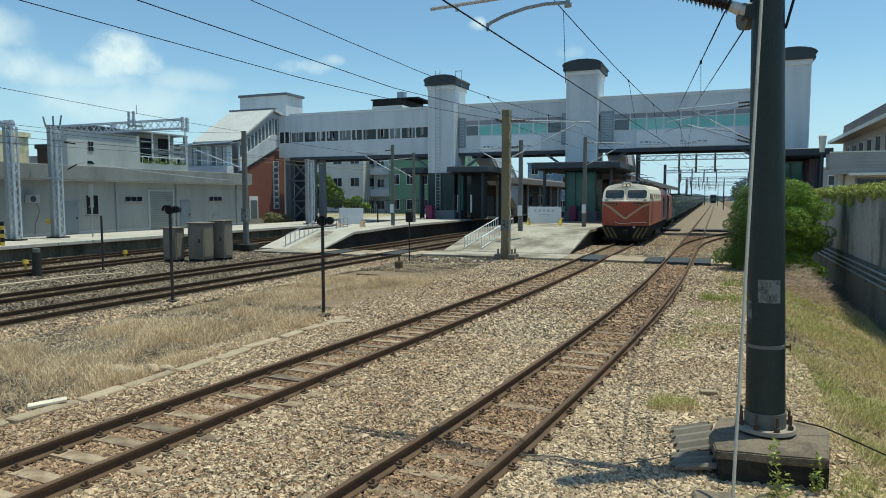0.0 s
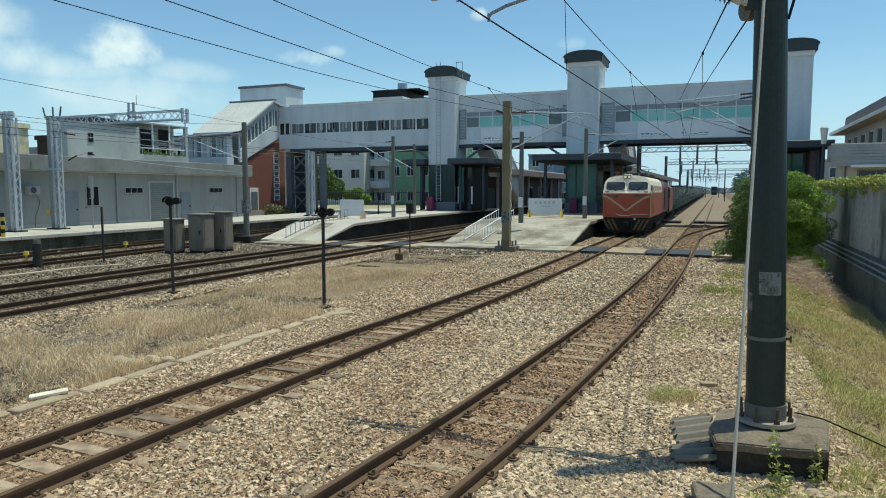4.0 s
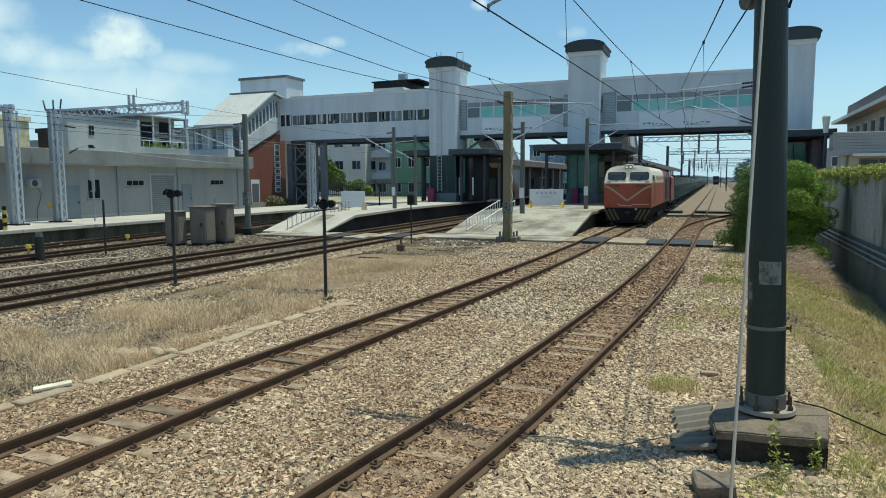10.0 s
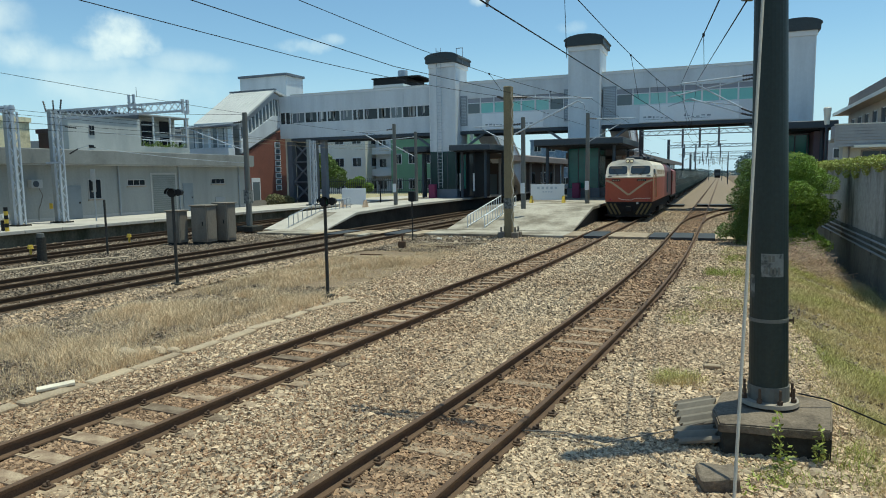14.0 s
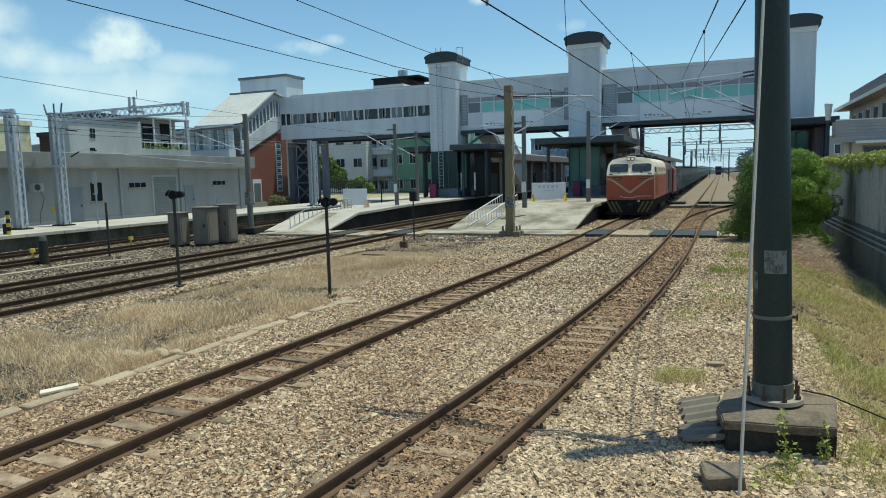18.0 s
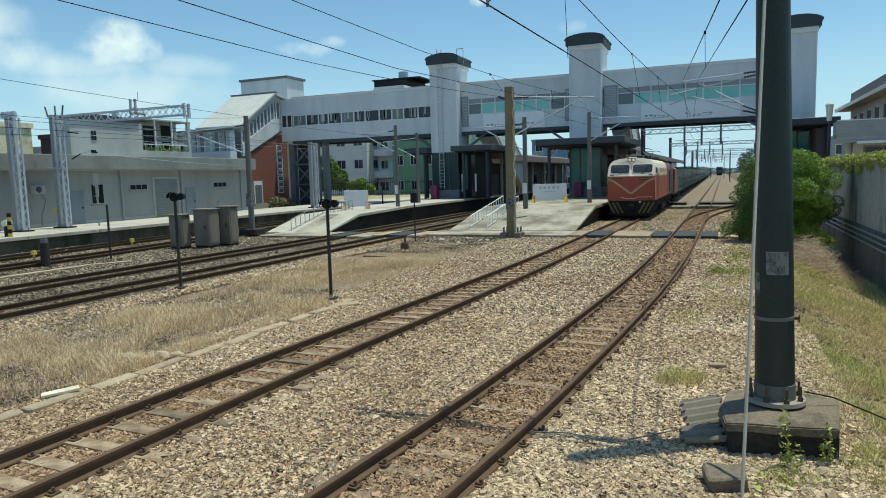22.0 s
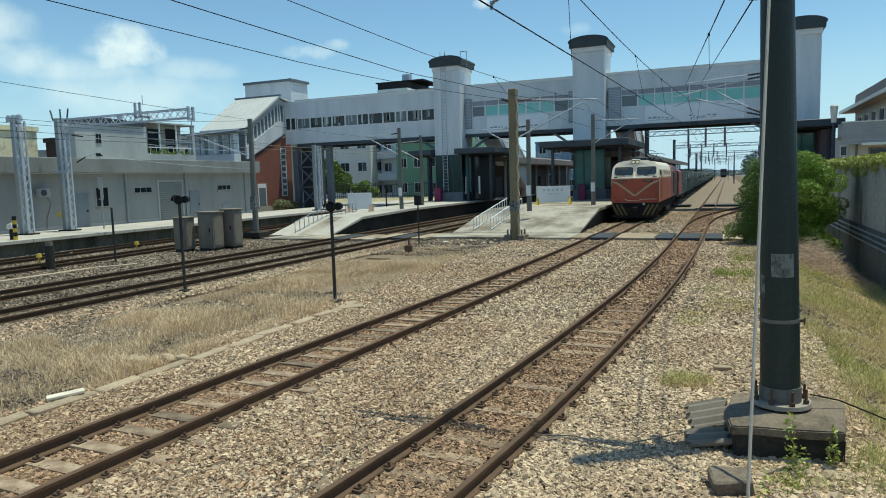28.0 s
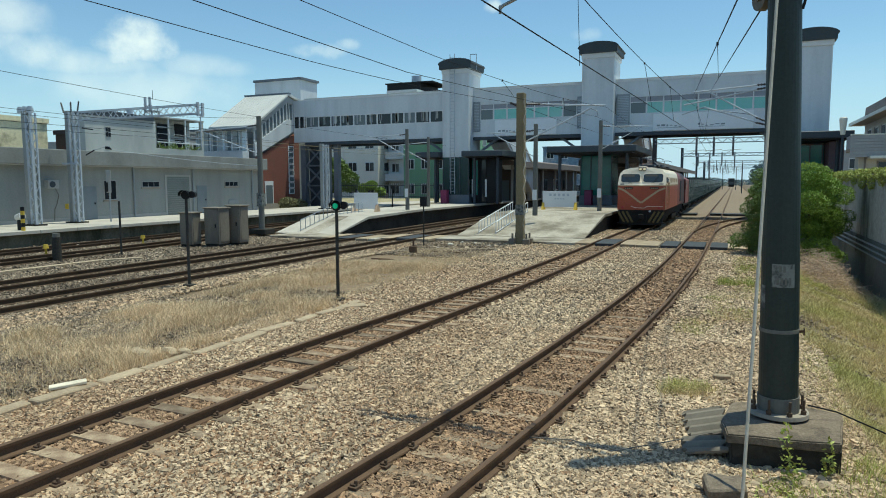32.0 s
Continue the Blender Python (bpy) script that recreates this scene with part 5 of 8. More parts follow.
def upper_house():
    x = -41.0
    t = thing("roof_house", (x - 3, 38, 5.0), "pale upper storey house with an open balcony behind the goods building", "house")
    boxes("wall", "plaster_grey", t, (x - 1.0, x, 33.0, 39.2, 4.5, 7.75))
    boxes("side_wall", "plaster_grey", t, (x - 6, x - 1.5, 39.2, 44.3, 4.5, 8.1), (x - .25, x, 44.05, 44.3, 4.5, 8.1), (x - .2, x, 39.2, 44.05, 4.5, 5.75))
    boxes("roof", "grey_wall", t, (x - 6.2, x + .03, 38.9, 44.35, 8.1, 8.2))
    one("roof_edge", lambda bm: prism(bm, [(32.9, 7.75), (39.0, 7.75), (39.0, 8.05), (34.6, 8.2), (32.9, 7.9)], "x", x - 1.1, x + .12), "dark_grey", t, "dark thin roof edge")
    boxes("balcony_post", "white_paint", t, (x - .16, x - .06, 40.55, 40.65, 5.75, 8.1), (x - .16, x - .06, 42.3, 42.42, 5.75, 8.1))
    boxes("balcony_rail", "white_paint", t, (x - .06, x, 39.3, 43.9, 6.2, 6.27), (x - .06, x, 39.3, 43.9, 6.85, 6.9))
    for i in range(8):
        one("baluster", lambda bm: rod(bm, (x - .03, 39.5 + i * .6, 5.75), (x - .03, 39.5 + i * .6, 6.25), .02, n=5), "white_paint", t)
    w = boxes("window", "grey_wall", t, (x - .02, x + .03, 34.6, 35.1, 6.3, 7.05))
    boxes("pane", "window_dark", w, (x + .03, x + .05, 34.65, 34.83, 6.35, 7.0), (x + .03, x + .05, 34.87, 35.05, 6.35, 7.0))
    boxes("vent_window", "window_dark", t, (x + .0, x + .03, 34.55, 34.95, 5.45, 5.65))
    boxes("curtain", "teal_dark", t, (x - 1.49, x - 1.44, 39.4, 40.4, 5.9, 7.7), label="dark green balcony curtain")
    boxes("doorway", "window_dark", t, (x - 1.49, x - 1.44, 40.75, 41.9, 5.75, 7.8))
    boxes("side_opening", "black", t, (x - 1.49, x - 1.44, 42.6, 43.9, 6.9, 7.9), (x - 1.49, x - 1.44, 42.6, 43.9, 5.85, 6.6))
    boxes("awning", "steel_grey", t, (x - .6, x + .1, 39.3, 40.5, 7.35, 7.42), (x - .5, x + .05, 42.5, 44.0, 6.68, 6.78))
    bm = bmesh.new()
    rng = random.Random(3)
    for i in range(420):
        y = rng.uniform(39.3, 43.8)
        c = Vector((x + rng.uniform(-.25, .2), y, 5.75 + rng.uniform(0, .42) * abs(math.sin(y * 2.1 + .6))))
        leaf(bm, c, rng, .09)
    part("planter_leaves", bm, "leaf_dark", t, "green pot plants on the balcony", kind="stuff")
    one("water_tank", lambda bm: (rod(bm, (x - .6, 37.4, 8.05), (x - .6, 37.4, 8.5), .22, n=16), rod(bm, (x - .6, 37.4, 8.5), (x - .6, 37.4, 8.58), .22, .1, n=16)), "galv", t)


def leaf(bm, c, rng, size):
    a = Vector((rng.gauss(0, 1), rng.gauss(0, 1), rng.gauss(0, .6))).normalized()
    b = a.cross(Vector((rng.gauss(0, 1), rng.gauss(0, 1), rng.gauss(0, 1)))).normalized()
    a, b = a * size * rng.uniform(.7, 1.3), b * size * .45
    v = [bm.verts.new(c - a), bm.verts.new(c + b), bm.verts.new(c + a), bm.verts.new(c - b)]
    bm.faces.new(v)


upper_house()


def stair_house():
    """Brick stair block at the west end of the footbridge; its flight and roof come down towards the yard."""
    t = thing("stair_building", (-45, 55, .4), "red brick stair building with a pale sloping roof and glazed sides", "building")
    X0, X1 = -48.2, -42.0
    one("brick_wall", lambda bm: prism(bm, [(50.8, .4), (59.2, .4), (59.2, 8.3), (52.2, 5.3), (50.8, 5.3)], "x", X1 - .3, X1), "brick_wall", t, "red brick wall")
    boxes("front_wall", "pale_wall", t, (X0, X1 - .31, 50.8, 51.1, .4, 6.0))
    boxes("plinth", "concrete_pale", t, (X1, X1 + .08, 50.8, 59.2, .3, 1.0))
    roof = lambda y: 8.75 + (y - 52.2) * .68
    one("fascia", lambda bm: prism(bm, [(52.0, 5.55), (58.2, 8.3), (58.2, 9.45), (57.2, 9.45), (52.0, 6.75)], "x", X1 - .1, X1 + .12), "white_panel", t, "white sloping side panel")
    one("side_glazing", lambda bm: prism(bm, [(52.0, 6.75), (57.2, 9.45), (58.2, 9.45), (58.2, 11.2), (57.2, 11.3), (52.0, 7.9)], "x", X1 - .05, X1 + .02), "window_grey", t)
    for i in range(10):
        y = 52.05 + i * .57
        one("mullion", lambda bm: box(bm, X1 - .04, X1 + .09, y - .06, y + .06, 6.75 + (y - 52) * .52, 7.9 + (y - 52) * .655), "white_paint", t)
    for y in (57.6, 58.15):
        one("mullion", lambda bm: box(bm, X1 - .04, X1 + .07, y - .05, y + .05, 9.45, 11.2), "white_paint", t)
    one("gable_band", lambda bm: prism(bm, [(51.8, 7.8), (57.2, 11.1), (58.2, 11.0), (58.2, 11.5), (57.2, 11.75), (51.8, 8.3)], "x", X1 - .1, X1 + .14), "grey_wall", t)
    one("sloping_roof", lambda bm: prism(bm, [(51.6, 8.2), (57.2, 11.8), (59.4, 11.4), (59.4, 11.6), (57.2, 12.0), (51.6, 8.45)], "x", -47.1, X1 + .35), "roof_sheet", t, "pale sheet roof sloping down to the yard")
    for i in range(14):
        x = -46.9 + i * .39
        one("roof_seam", lambda bm: bar(bm, (x, 51.65, 8.5), (x, 57.2, 12.02), .025, .03), "roof_sheet", t)
    boxes("ridge_cap", "slate_steel", t, (-47.2, X1 + .4, 57.1, 57.5, 11.98, 12.12))
    # glazed landing in front
    for i in range(7):
        x = X0 + .05 + i * .88
        w = boxes("window", "white_paint", t, (x, x + .84, 51.0, 51.1, 6.0, 8.0))
        # every third pane carries the bright sky behind it as a pale colour
        boxes("pane", "window_grey" if i % 3 else "window_sky", w, (x + .07, x + .77, 50.97, 51.0, 6.1, 7.9))
        boxes("blind", "plaster_grey", w, (x + .09, x + .09 + .3 * (i % 2) + .25, 50.955, 50.965, 6.12, 7.88))
    boxes("landing_eave", "slate_steel", t, (X0 - .4, X1 + .3, 50.5, 51.2, 8.0, 8.16))
    boxes("landing_ledge", "white_panel", t, (X0 - 3, X1 + .1, 50.2, 51.1, 4.6, 6.0))
    m = boxes("machine_room", "white_panel", t, (-49.7, -43.6, 62, 65.2, 9, 14.2), label="white machine room on the roof")
    boxes("coping", "slate_steel", m, (-49.85, -43.4, 61.85, 65.35, 14.2, 14.45))
    boxes("rear_block", "pale_wall", t, (X0, X1 - .4, 57.4, 66, .4, 11.3))
    d = boxes("door_frame", "white_paint", t, (X1, X1 + .06, 53.4, 54.7, .9, 3.2))
    boxes("door_pane", "window_grey", d, (X1 + .06, X1 + .08, 53.55, 54.55, 1.0, 2.8))
    for i in range(8):
        f = boxes("glass_block_window", "white_paint", t, (X1, X1 + .06, 57.3, 58.2, 1.9 + i * .62, 2.45 + i * .62))
        boxes("pane", "window_grey", f, (X1 + .06, X1 + .075, 57.4, 58.1, 1.98 + i * .62, 2.37 + i * .62))
    # hall that closes the gap to the bridge
    boxes("bridge_link", "white_panel", t, (X1 + .15, -40.5, 58.2, 58.4, 7.15, 8.62))
    boxes("bridge_link", "white_panel", t, (X1 + .15, -40.5, 58.2, 58.4, 10.02, 11.4))
    boxes("link_window", "window_dark", t, (X1 + .15, -40.5, 58.28, 58.34, 8.62, 9.75))
    boxes("link_head", "white_panel", t, (X1 + .15, -40.5, 58.2, 58.35, 9.75, 10.02))
    for x in (X1 + .2, X1 + .85, X1 + 1.45):
        boxes("link_mullion", "white_paint", t, (x - .05, x + .05, 58.18, 58.28, 8.62, 9.75))


stair_house()


# ---- masts and wires ----
def wire(name, a, b, sag=0.0, r=.012, n=14, label="", parent=None, material="wire"):
    a, b = Vector(a), Vector(b)
    def fn(bm):
        last = None
        rows = []
        for i in range(n + 1):
            u = i / n
            p = a.lerp(b, u) + Vector((0, 0, -4 * sag * u * (1 - u)))
            rows.append([bm.verts.new(p + Vector(((b - a).normalized().cross((0, 0, 1))) * r * math.cos(k * math.pi / 3) + Vector((0, 0, 1)) * r * math.sin(k * math.pi / 3))) for k in range(6)])
        for p, q in zip(rows, rows[1:]):
            for k in range(6):
                bm.faces.new((p[k], p[(k + 1) % 6], q[(k + 1) % 6], q[k]))
        bmesh.ops.recalc_face_normals(bm, faces=bm.faces[:])
    ob = one(name, fn, material, parent)
    return ob if parent else tagged(ob, label or "thin dark overhead line wire", "wire", "overhead wires")


def insulator(parent, a, b, r=.06, sheds=7, material="insulator"):
    a, b = Vector(a), Vector(b)
    def fn(bm):
        rod(bm, a, b, r * .5, n=8)
        for i in range(sheds):
            p = a.lerp(b, (i + .5) / sheds)
            d = (b - a).normalized() * (b - a).length / sheds * .3
            rod(bm, p - d, p + d, r, r * .55, n=12)
    return one("insulator", fn, material, parent, "ribbed dark insulator")


PX, PY = .56, 8.43


def near_mast():
    t = thing("catenary_mast", (PX, PY, .33), "tapered dark painted steel catenary mast on a concrete footing", "mast", "catenary masts")
    top = Vector((.36, PY, 9.6))
    foot = Vector((.60, PY, .42))
    one("pole", lambda bm: rod(bm, foot, top, .212, .128, n=28), "mast_dark", t, "dark green-black tapered pole", smooth=False)
    def at(z):
        return foot.lerp(top, (z - foot.z) / (top.z - foot.z))
    def rad(z):
        return .212 + (.128 - .212) * (z - foot.z) / (top.z - foot.z)
    one("base_sleeve", lambda bm: rod(bm, at(.42), at(.60), .222, .221, n=28), "mast_grey", t, "worn grey sleeve")
    one("base_flange", lambda bm: rod(bm, (foot.x, PY, .385), (foot.x, PY, .43), .325, .318, n=36), "concrete", t, "rusty round flange")
    for i in range(8):
        a = radians(22 + i * 45)
        p = Vector((foot.x + .275 * math.cos(a), PY + .275 * math.sin(a), .425))
        one("bolt", lambda bm: (rod(bm, p, p + Vector((0, 0, .17)), .016, n=6), rod(bm, p, p + Vector((0, 0, .05)), .032, n=6)), "clip", t)
    for z in (1.365,):
        one("strap", lambda bm: rod(bm, at(z - .02), at(z + .02), rad(z) + .008, n=28), "mast_grey", t, "thin metal strap")
    one("strap_hook", lambda bm: (bar(bm, at(1.365) + Vector((.2, -.06, 0)), at(1.365) + Vector((.25, -.08, .01)), .02, .03), bar(bm, at(1.365) + Vector((.245, -.08, .045)), at(1.365) + Vector((.245, -.08, -.035)), .016, .016)), "clip", t)
    # painted number patch: worn white ground with plain bars
    def patch(a0, a1, z0, z1, grow):
        def fn(bm):
            n = 8
            lo, hi = [], []
            for i in range(n + 1):
                a = radians(a0 + (a1 - a0) * i / n)
                for z, row in ((z0, lo), (z1, hi)):
                    r = rad(z) + grow
                    row.append(bm.verts.new(at(z) + Vector((r * math.sin(a), -r * math.cos(a), 0))))
            for i in range(n):
                bm.faces.new((lo[i], lo[i + 1], hi[i + 1], hi[i]))
        return fn
    one("number_patch", patch(-28, 42, 1.87, 2.13, .003), "patch", t, "worn white painted patch")
    one("side_patch", patch(-72, -50, 1.62, 1.88, .003), "patch", t, "worn white painted patch")
    for a0, a1, z0, z1 in ((-6, 1, 2.04, 2.11), (5, 12, 2.04, 2.11), (-14, -7, 1.9, 1.98), (-2, 5, 1.9, 1.98), (10, 17, 1.9, 1.98), (22, 29, 1.9, 1.98)):
        one("writing_bar", patch(a0, a1, z0, z1, .006), "mast_grey", t)
    # bracket, insulators and wire anchors high on the pole
    zc = 5.35
    one("clamp_band", lambda bm: rod(bm, at(zc - .1), at(zc + .1), rad(zc) + .02, n=24), "mast_dark", t)
    one("bracket", lambda bm: (bar(bm, at(5.1) + Vector((-.1, -.05, 0)), (.24, PY - .05, 5.12), .1, .14), bar(bm, at(zc) + Vector((.12, -.05, 0)), at(zc) + Vector((.25, -.05, .05)), .06, .14)), "mast_dark", t)
    one("anchor_wheel", lambda bm: (rod(bm, (.22, PY + .16, 5.12), (.30, PY + .2, 5.12), .15, n=24), rod(bm, (.2, PY + .15, 5.12), (.22, PY + .16, 5.12), .05, n=12)), "mast_grey", t, "round grey anchor pulley")
    one("end_cap", lambda bm: (rod(bm, (.28, PY - .05, 5.11), (.19, PY - .05, 5.15), .05, n=12), rod(bm, (.19, PY - .05, 5.15), (.09, PY - .05, 5.2), .07, .06, n=14)), "porcelain", t, "white porcelain cap")
    insulator(t, (.09, PY - .05, 5.2), (-.52, PY - .05, 5.44), .1, 13)
    one("cantilever_tube", lambda bm: (rod(bm, (-.52, PY - .05, 5.44), (-3.1, PY, 6.35), .025, n=10), rod(bm, (-3.1, PY, 6.35), (-3.25, PY, 6.4), .02, n=8)), "galv", t)
    one("top_tube", lambda bm: rod(bm, at(6.9) + Vector((-.1, 0, 0)), (-3.1, PY, 6.5), .02, n=10), "galv", t)
    def steady(bm):
        pts = [(-2.81, PY, 5.26), (-2.76, PY, 5.30), (-2.56, PY, 5.375), (-2.3, PY, 5.435), (-2.05, PY, 5.46), (-1.76, PY, 5.45)]
        for a, b in zip(pts, pts[1:]):
            rod(bm, a, b, .022, n=10)
        rod(bm, (-1.76, PY, 5.40), (-1.76, PY, 5.60), .026, n=10)
        rod(bm, (-1.80, PY, 5.42), (-1.72, PY, 5.42), .035, n=10)
        rod(bm, (-2.80, PY, 5.20), (-2.80, PY, 5.30), .02, n=8)
    one("steady_arm", steady, "steel_grey", t, "curved steel steady arm")
    one("registration_tube", lambda bm: (rod(bm, (-3.6, PY, 5.56), (-1.7, PY, 5.63), .026, n=8), rod(bm, (-3.23, PY, 5.58), (-3.23, PY, 5.49), .02, n=8)), "galv", t)
    one("down_cable", lambda bm: (rod(bm, at(5.45) + Vector((.27, -.05, 0)), at(5.25) + Vector((.26, -.05, 0)), .02, n=6), rod(bm, at(5.6) + Vector((.3, -.05, 0)), at(5.3) + Vector((.27, -.05, 0)), .015, n=6), rod(bm, at(5.25) + Vector((.26, -.05, 0)), at(4.9) + Vector((.17, -.05, 0)), .015, n=6)), "wire", t)


near_mast()


def footing():
    t = thing("mast_footing", (.6, 8.25, 0), "weathered dark concrete block under the mast", "footing")
    def course(outline, z0, z1, rough):
        def fn(bm):
            prism(bm, outline, "z", z0, z1)
            bmesh.ops.bevel(bm, geom=bm.edges[:], offset=.016, segments=2, affect="EDGES")
            bmesh.ops.subdivide_edges(bm, edges=bm.edges[:], cuts=3, use_grid_fill=True)
            for v in bm.verts:
                v.co += noise.noise_vector(v.co * 4) * rough + noise.noise_vector(v.co * 13) * rough * .5
        return fn
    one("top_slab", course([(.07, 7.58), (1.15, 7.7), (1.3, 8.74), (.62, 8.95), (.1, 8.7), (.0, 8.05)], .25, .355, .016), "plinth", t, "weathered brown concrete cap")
    # near-black colour holds both the moss and the shade below the overhanging cap
    one("lower_block", course([(.11, 7.63), (1.17, 7.75), (1.28, 8.7), (.6, 8.9), (.14, 8.66), (.04, 8.05)], -.45, .255, .022), "concrete_dark", t, "mossy lower block, blackened further for the shade under the cap")
    # two broken corrugated concrete fragments and a square block beside the footing
    for cx, cy, z, w, d, rx, ry, rz in ((-.17, 8.56, .13, .46, .64, 10, -14, 8), (-.16, 7.86, .10, .44, .34, 6, -9, 6)):
        s_ = thing("corrugated_slab", (cx, cy, 0), "broken corrugated concrete sheet leaning on the mast footing", "slab", "loose slabs by the mast")
        def sheet(bm):
            nx, ny = 12, 28
            grid = [[[bm.verts.new(((i / nx - .5) * w + (.03 * math.sin(j * .9) if i in (0, nx) else 0), (j / ny - .5) * d, .026 * math.sin(j * 2 * math.pi * d / .16 / ny) - k)) for j in range(ny + 1)] for i in range(nx + 1)] for k in (0, .03)]
            for k in (0, 1):
                for i in range(nx):
                    for j in range(ny):
                        bm.faces.new((grid[k][i][j], grid[k][i + 1][j], grid[k][i + 1][j + 1], grid[k][i][j + 1]))
            rim = [(i, 0) for i in range(nx)] + [(nx, j) for j in range(ny)] + [(i, ny) for i in range(nx, 0, -1)] + [(0, j) for j in range(ny, 0, -1)]
            for (i, j), (p, q) in zip(rim, rim[1:] + rim[:1]):
                bm.faces.new((grid[0][i][j], grid[0][p][q], grid[1][p][q], grid[1][i][j]))
            bmesh.ops.recalc_face_normals(bm, faces=bm.faces[:])
            bm.transform(pose(cx, cy, z, rx, ry, rz))
        one("sheet", sheet, "cabinet_grey", s_)
    s_ = thing("concrete_block", (.08, 6.72, 0), "square weathered concrete block lying in the gravel", "slab", "loose slabs by the mast")
    def lump(bm):
        obox(bm, pose(.07, 6.76, .07, 4, -3, 12), .36, .3, .2, bevel=.02)
        bmesh.ops.subdivide_edges(bm, edges=bm.edges[:], cuts=2, use_grid_fill=True)
        for v in bm.verts:
            v.co += noise.noise_vector(v.co * 6) * .025
    one("block_body", lump, "plinth", s_)
    for x, y, r, m in ((1.42, 7.5, .06, "stone_rust"), (1.22, 7.46, .05, "concrete_pale"), (1.1, 7.42, .08, "stone_dark"), (.78, 7.42, .09, "kerb"), (.5, 7.42, .07, "kerb"), (1.0, 7.46, .08, "stone_dark"), (.35, 7.2, .08, "kerb"), (1.28, 7.35, .06, "kerb"), (.66, 7.28, .06, "stone_dark"), (.9, 7.3, .07, "kerb")):
        k = one("loose_stone", lambda bm: (bmesh.ops.create_icosphere(bm, subdivisions=2, radius=r, matrix=Matrix.Translation((x, y, gz(x, y) + r * .35)) @ Matrix.Diagonal((1.2, .85, .75, 1))), [setattr(v, "co", v.co + noise.noise_vector(v.co * 14) * r * .3) for v in bm.verts]), m)
        tagged(k, "rough loose stone at the foot of the mast footing", "stone", "loose stones")


footing()


def guy_line():
    ob = one("guy_line", lambda bm: rod(bm, (.21, 6.52, -.05), (.42, 8.3, 6.14), .016, .016, n=8), "rope")
    tagged(ob, "thin off-white conduit running up beside the mast", "conduit")


guy_line()
c = one("earth_cable", lambda bm: [rod(bm, a, b, .009, n=6) for a, b in zip([(.9, 8.4, .52), (1.2, 8.5, .45), (1.6, 8.7, .25), (2.1, 8.9, .0), (2.5, 8.9, -.3)], [(1.2, 8.5, .45), (1.6, 8.7, .25), (2.1, 8.9, .0), (2.5, 8.9, -.3), (2.9, 8.8, -.5)])], "wire")
tagged(c, "thin dark earthing cable from the mast base", "cable")
c = one("bond_cable", lambda bm: [rod(bm, a, b, .008, n=6) for a, b in zip([(-2.1, 7.4, .05), (-1.6, 7.5, .06), (-1.1, 7.35, .06), (-.6, 7.8, .07)], [(-1.6, 7.5, .06), (-1.1, 7.35, .06), (-.6, 7.8, .07), (-.05, 8.3, .1)])], "cable")
tagged(c, "thin rail bonding cable lying on the gravel", "cable")


def yard_mast(x, y, z0, z1, r, material, label, square=False, base=True):
    t = thing("catenary_mast", (x, y, z0), label, "mast", "catenary masts")
    if square:
        one("pole", lambda bm: (box(bm, x - r, x + r * .7, y - r, y + r, z0, z1, .03),), material, t)
    else:
        one("pole", lambda bm: rod(bm, (x, y, z0), (x, y, z1), r, r * .8, n=14), material, t)
    if base:
        boxes("footing", "concrete_dark", t, (x - .55, x + .55, y - .5, y + .5, z0 - .1, z0 + .22), bevel=.04)
    return t


def mid_mast():
    x, y = -9.42, 31.5
    t = yard_mast(x, y, 0, 7.28, .22, "mast_olive", "weathered olive concrete catenary mast with a wound cable", square=True, base=False)
    for dx, dy in ((-.35, -.25), (.35, -.25), (-.35, .3), (.35, .3)):
        one("anchor_bolt", lambda bm: (box(bm, x + dx - .16, x + dx + .16, y + dy - .16, y + dy + .16, 0, .3, .03), rod(bm, (x + dx, y + dy, .3), (x + dx, y + dy, .55), .05, n=6)), "cabinet_grey", t)
    def helix(bm):
        last = None
        for i in range(90):
            a = i * .55
            p = Vector((x + .21 + .05 * math.cos(a), y - .2 + .05 * math.sin(a), .6 + i * .072))
            if last:
                rod(bm, last, p, .022, n=5)
            last = p
    one("wound_cable", helix, "rope", t, "pale cable wound up the mast")
    boxes("band", "patch", t, (x - .235, x + .165, y - .235, y + .235, 1.45, 1.95), label="faded white painted band")
    insulator(t, (x + .2, y, 6.75), (x + .9, y, 6.72), .07, 6)
    one("top_tube", lambda bm: rod(bm, (x + .9, y, 6.72), (-5.5, y + .3, 6.55), .032, n=8), "galv", t)
    one("strut", lambda bm: rod(bm, (x + .25, y, 5.0), (-6.2, y + .3, 6.45), .035, n=8), "galv", t)
    one("steady_arm", lambda bm: (rod(bm, (-6.2, y + .3, 6.45), (-5.9, y + .3, 6.3), .02, n=6), rod(bm, (-5.9, y + .3, 6.3), (-5.85, y + .3, 6.1), .02, n=6)), "steel_grey", t)
    insulator(t, (x - .25, y, 6.7), (x - .6, y, 6.85), .07, 4)


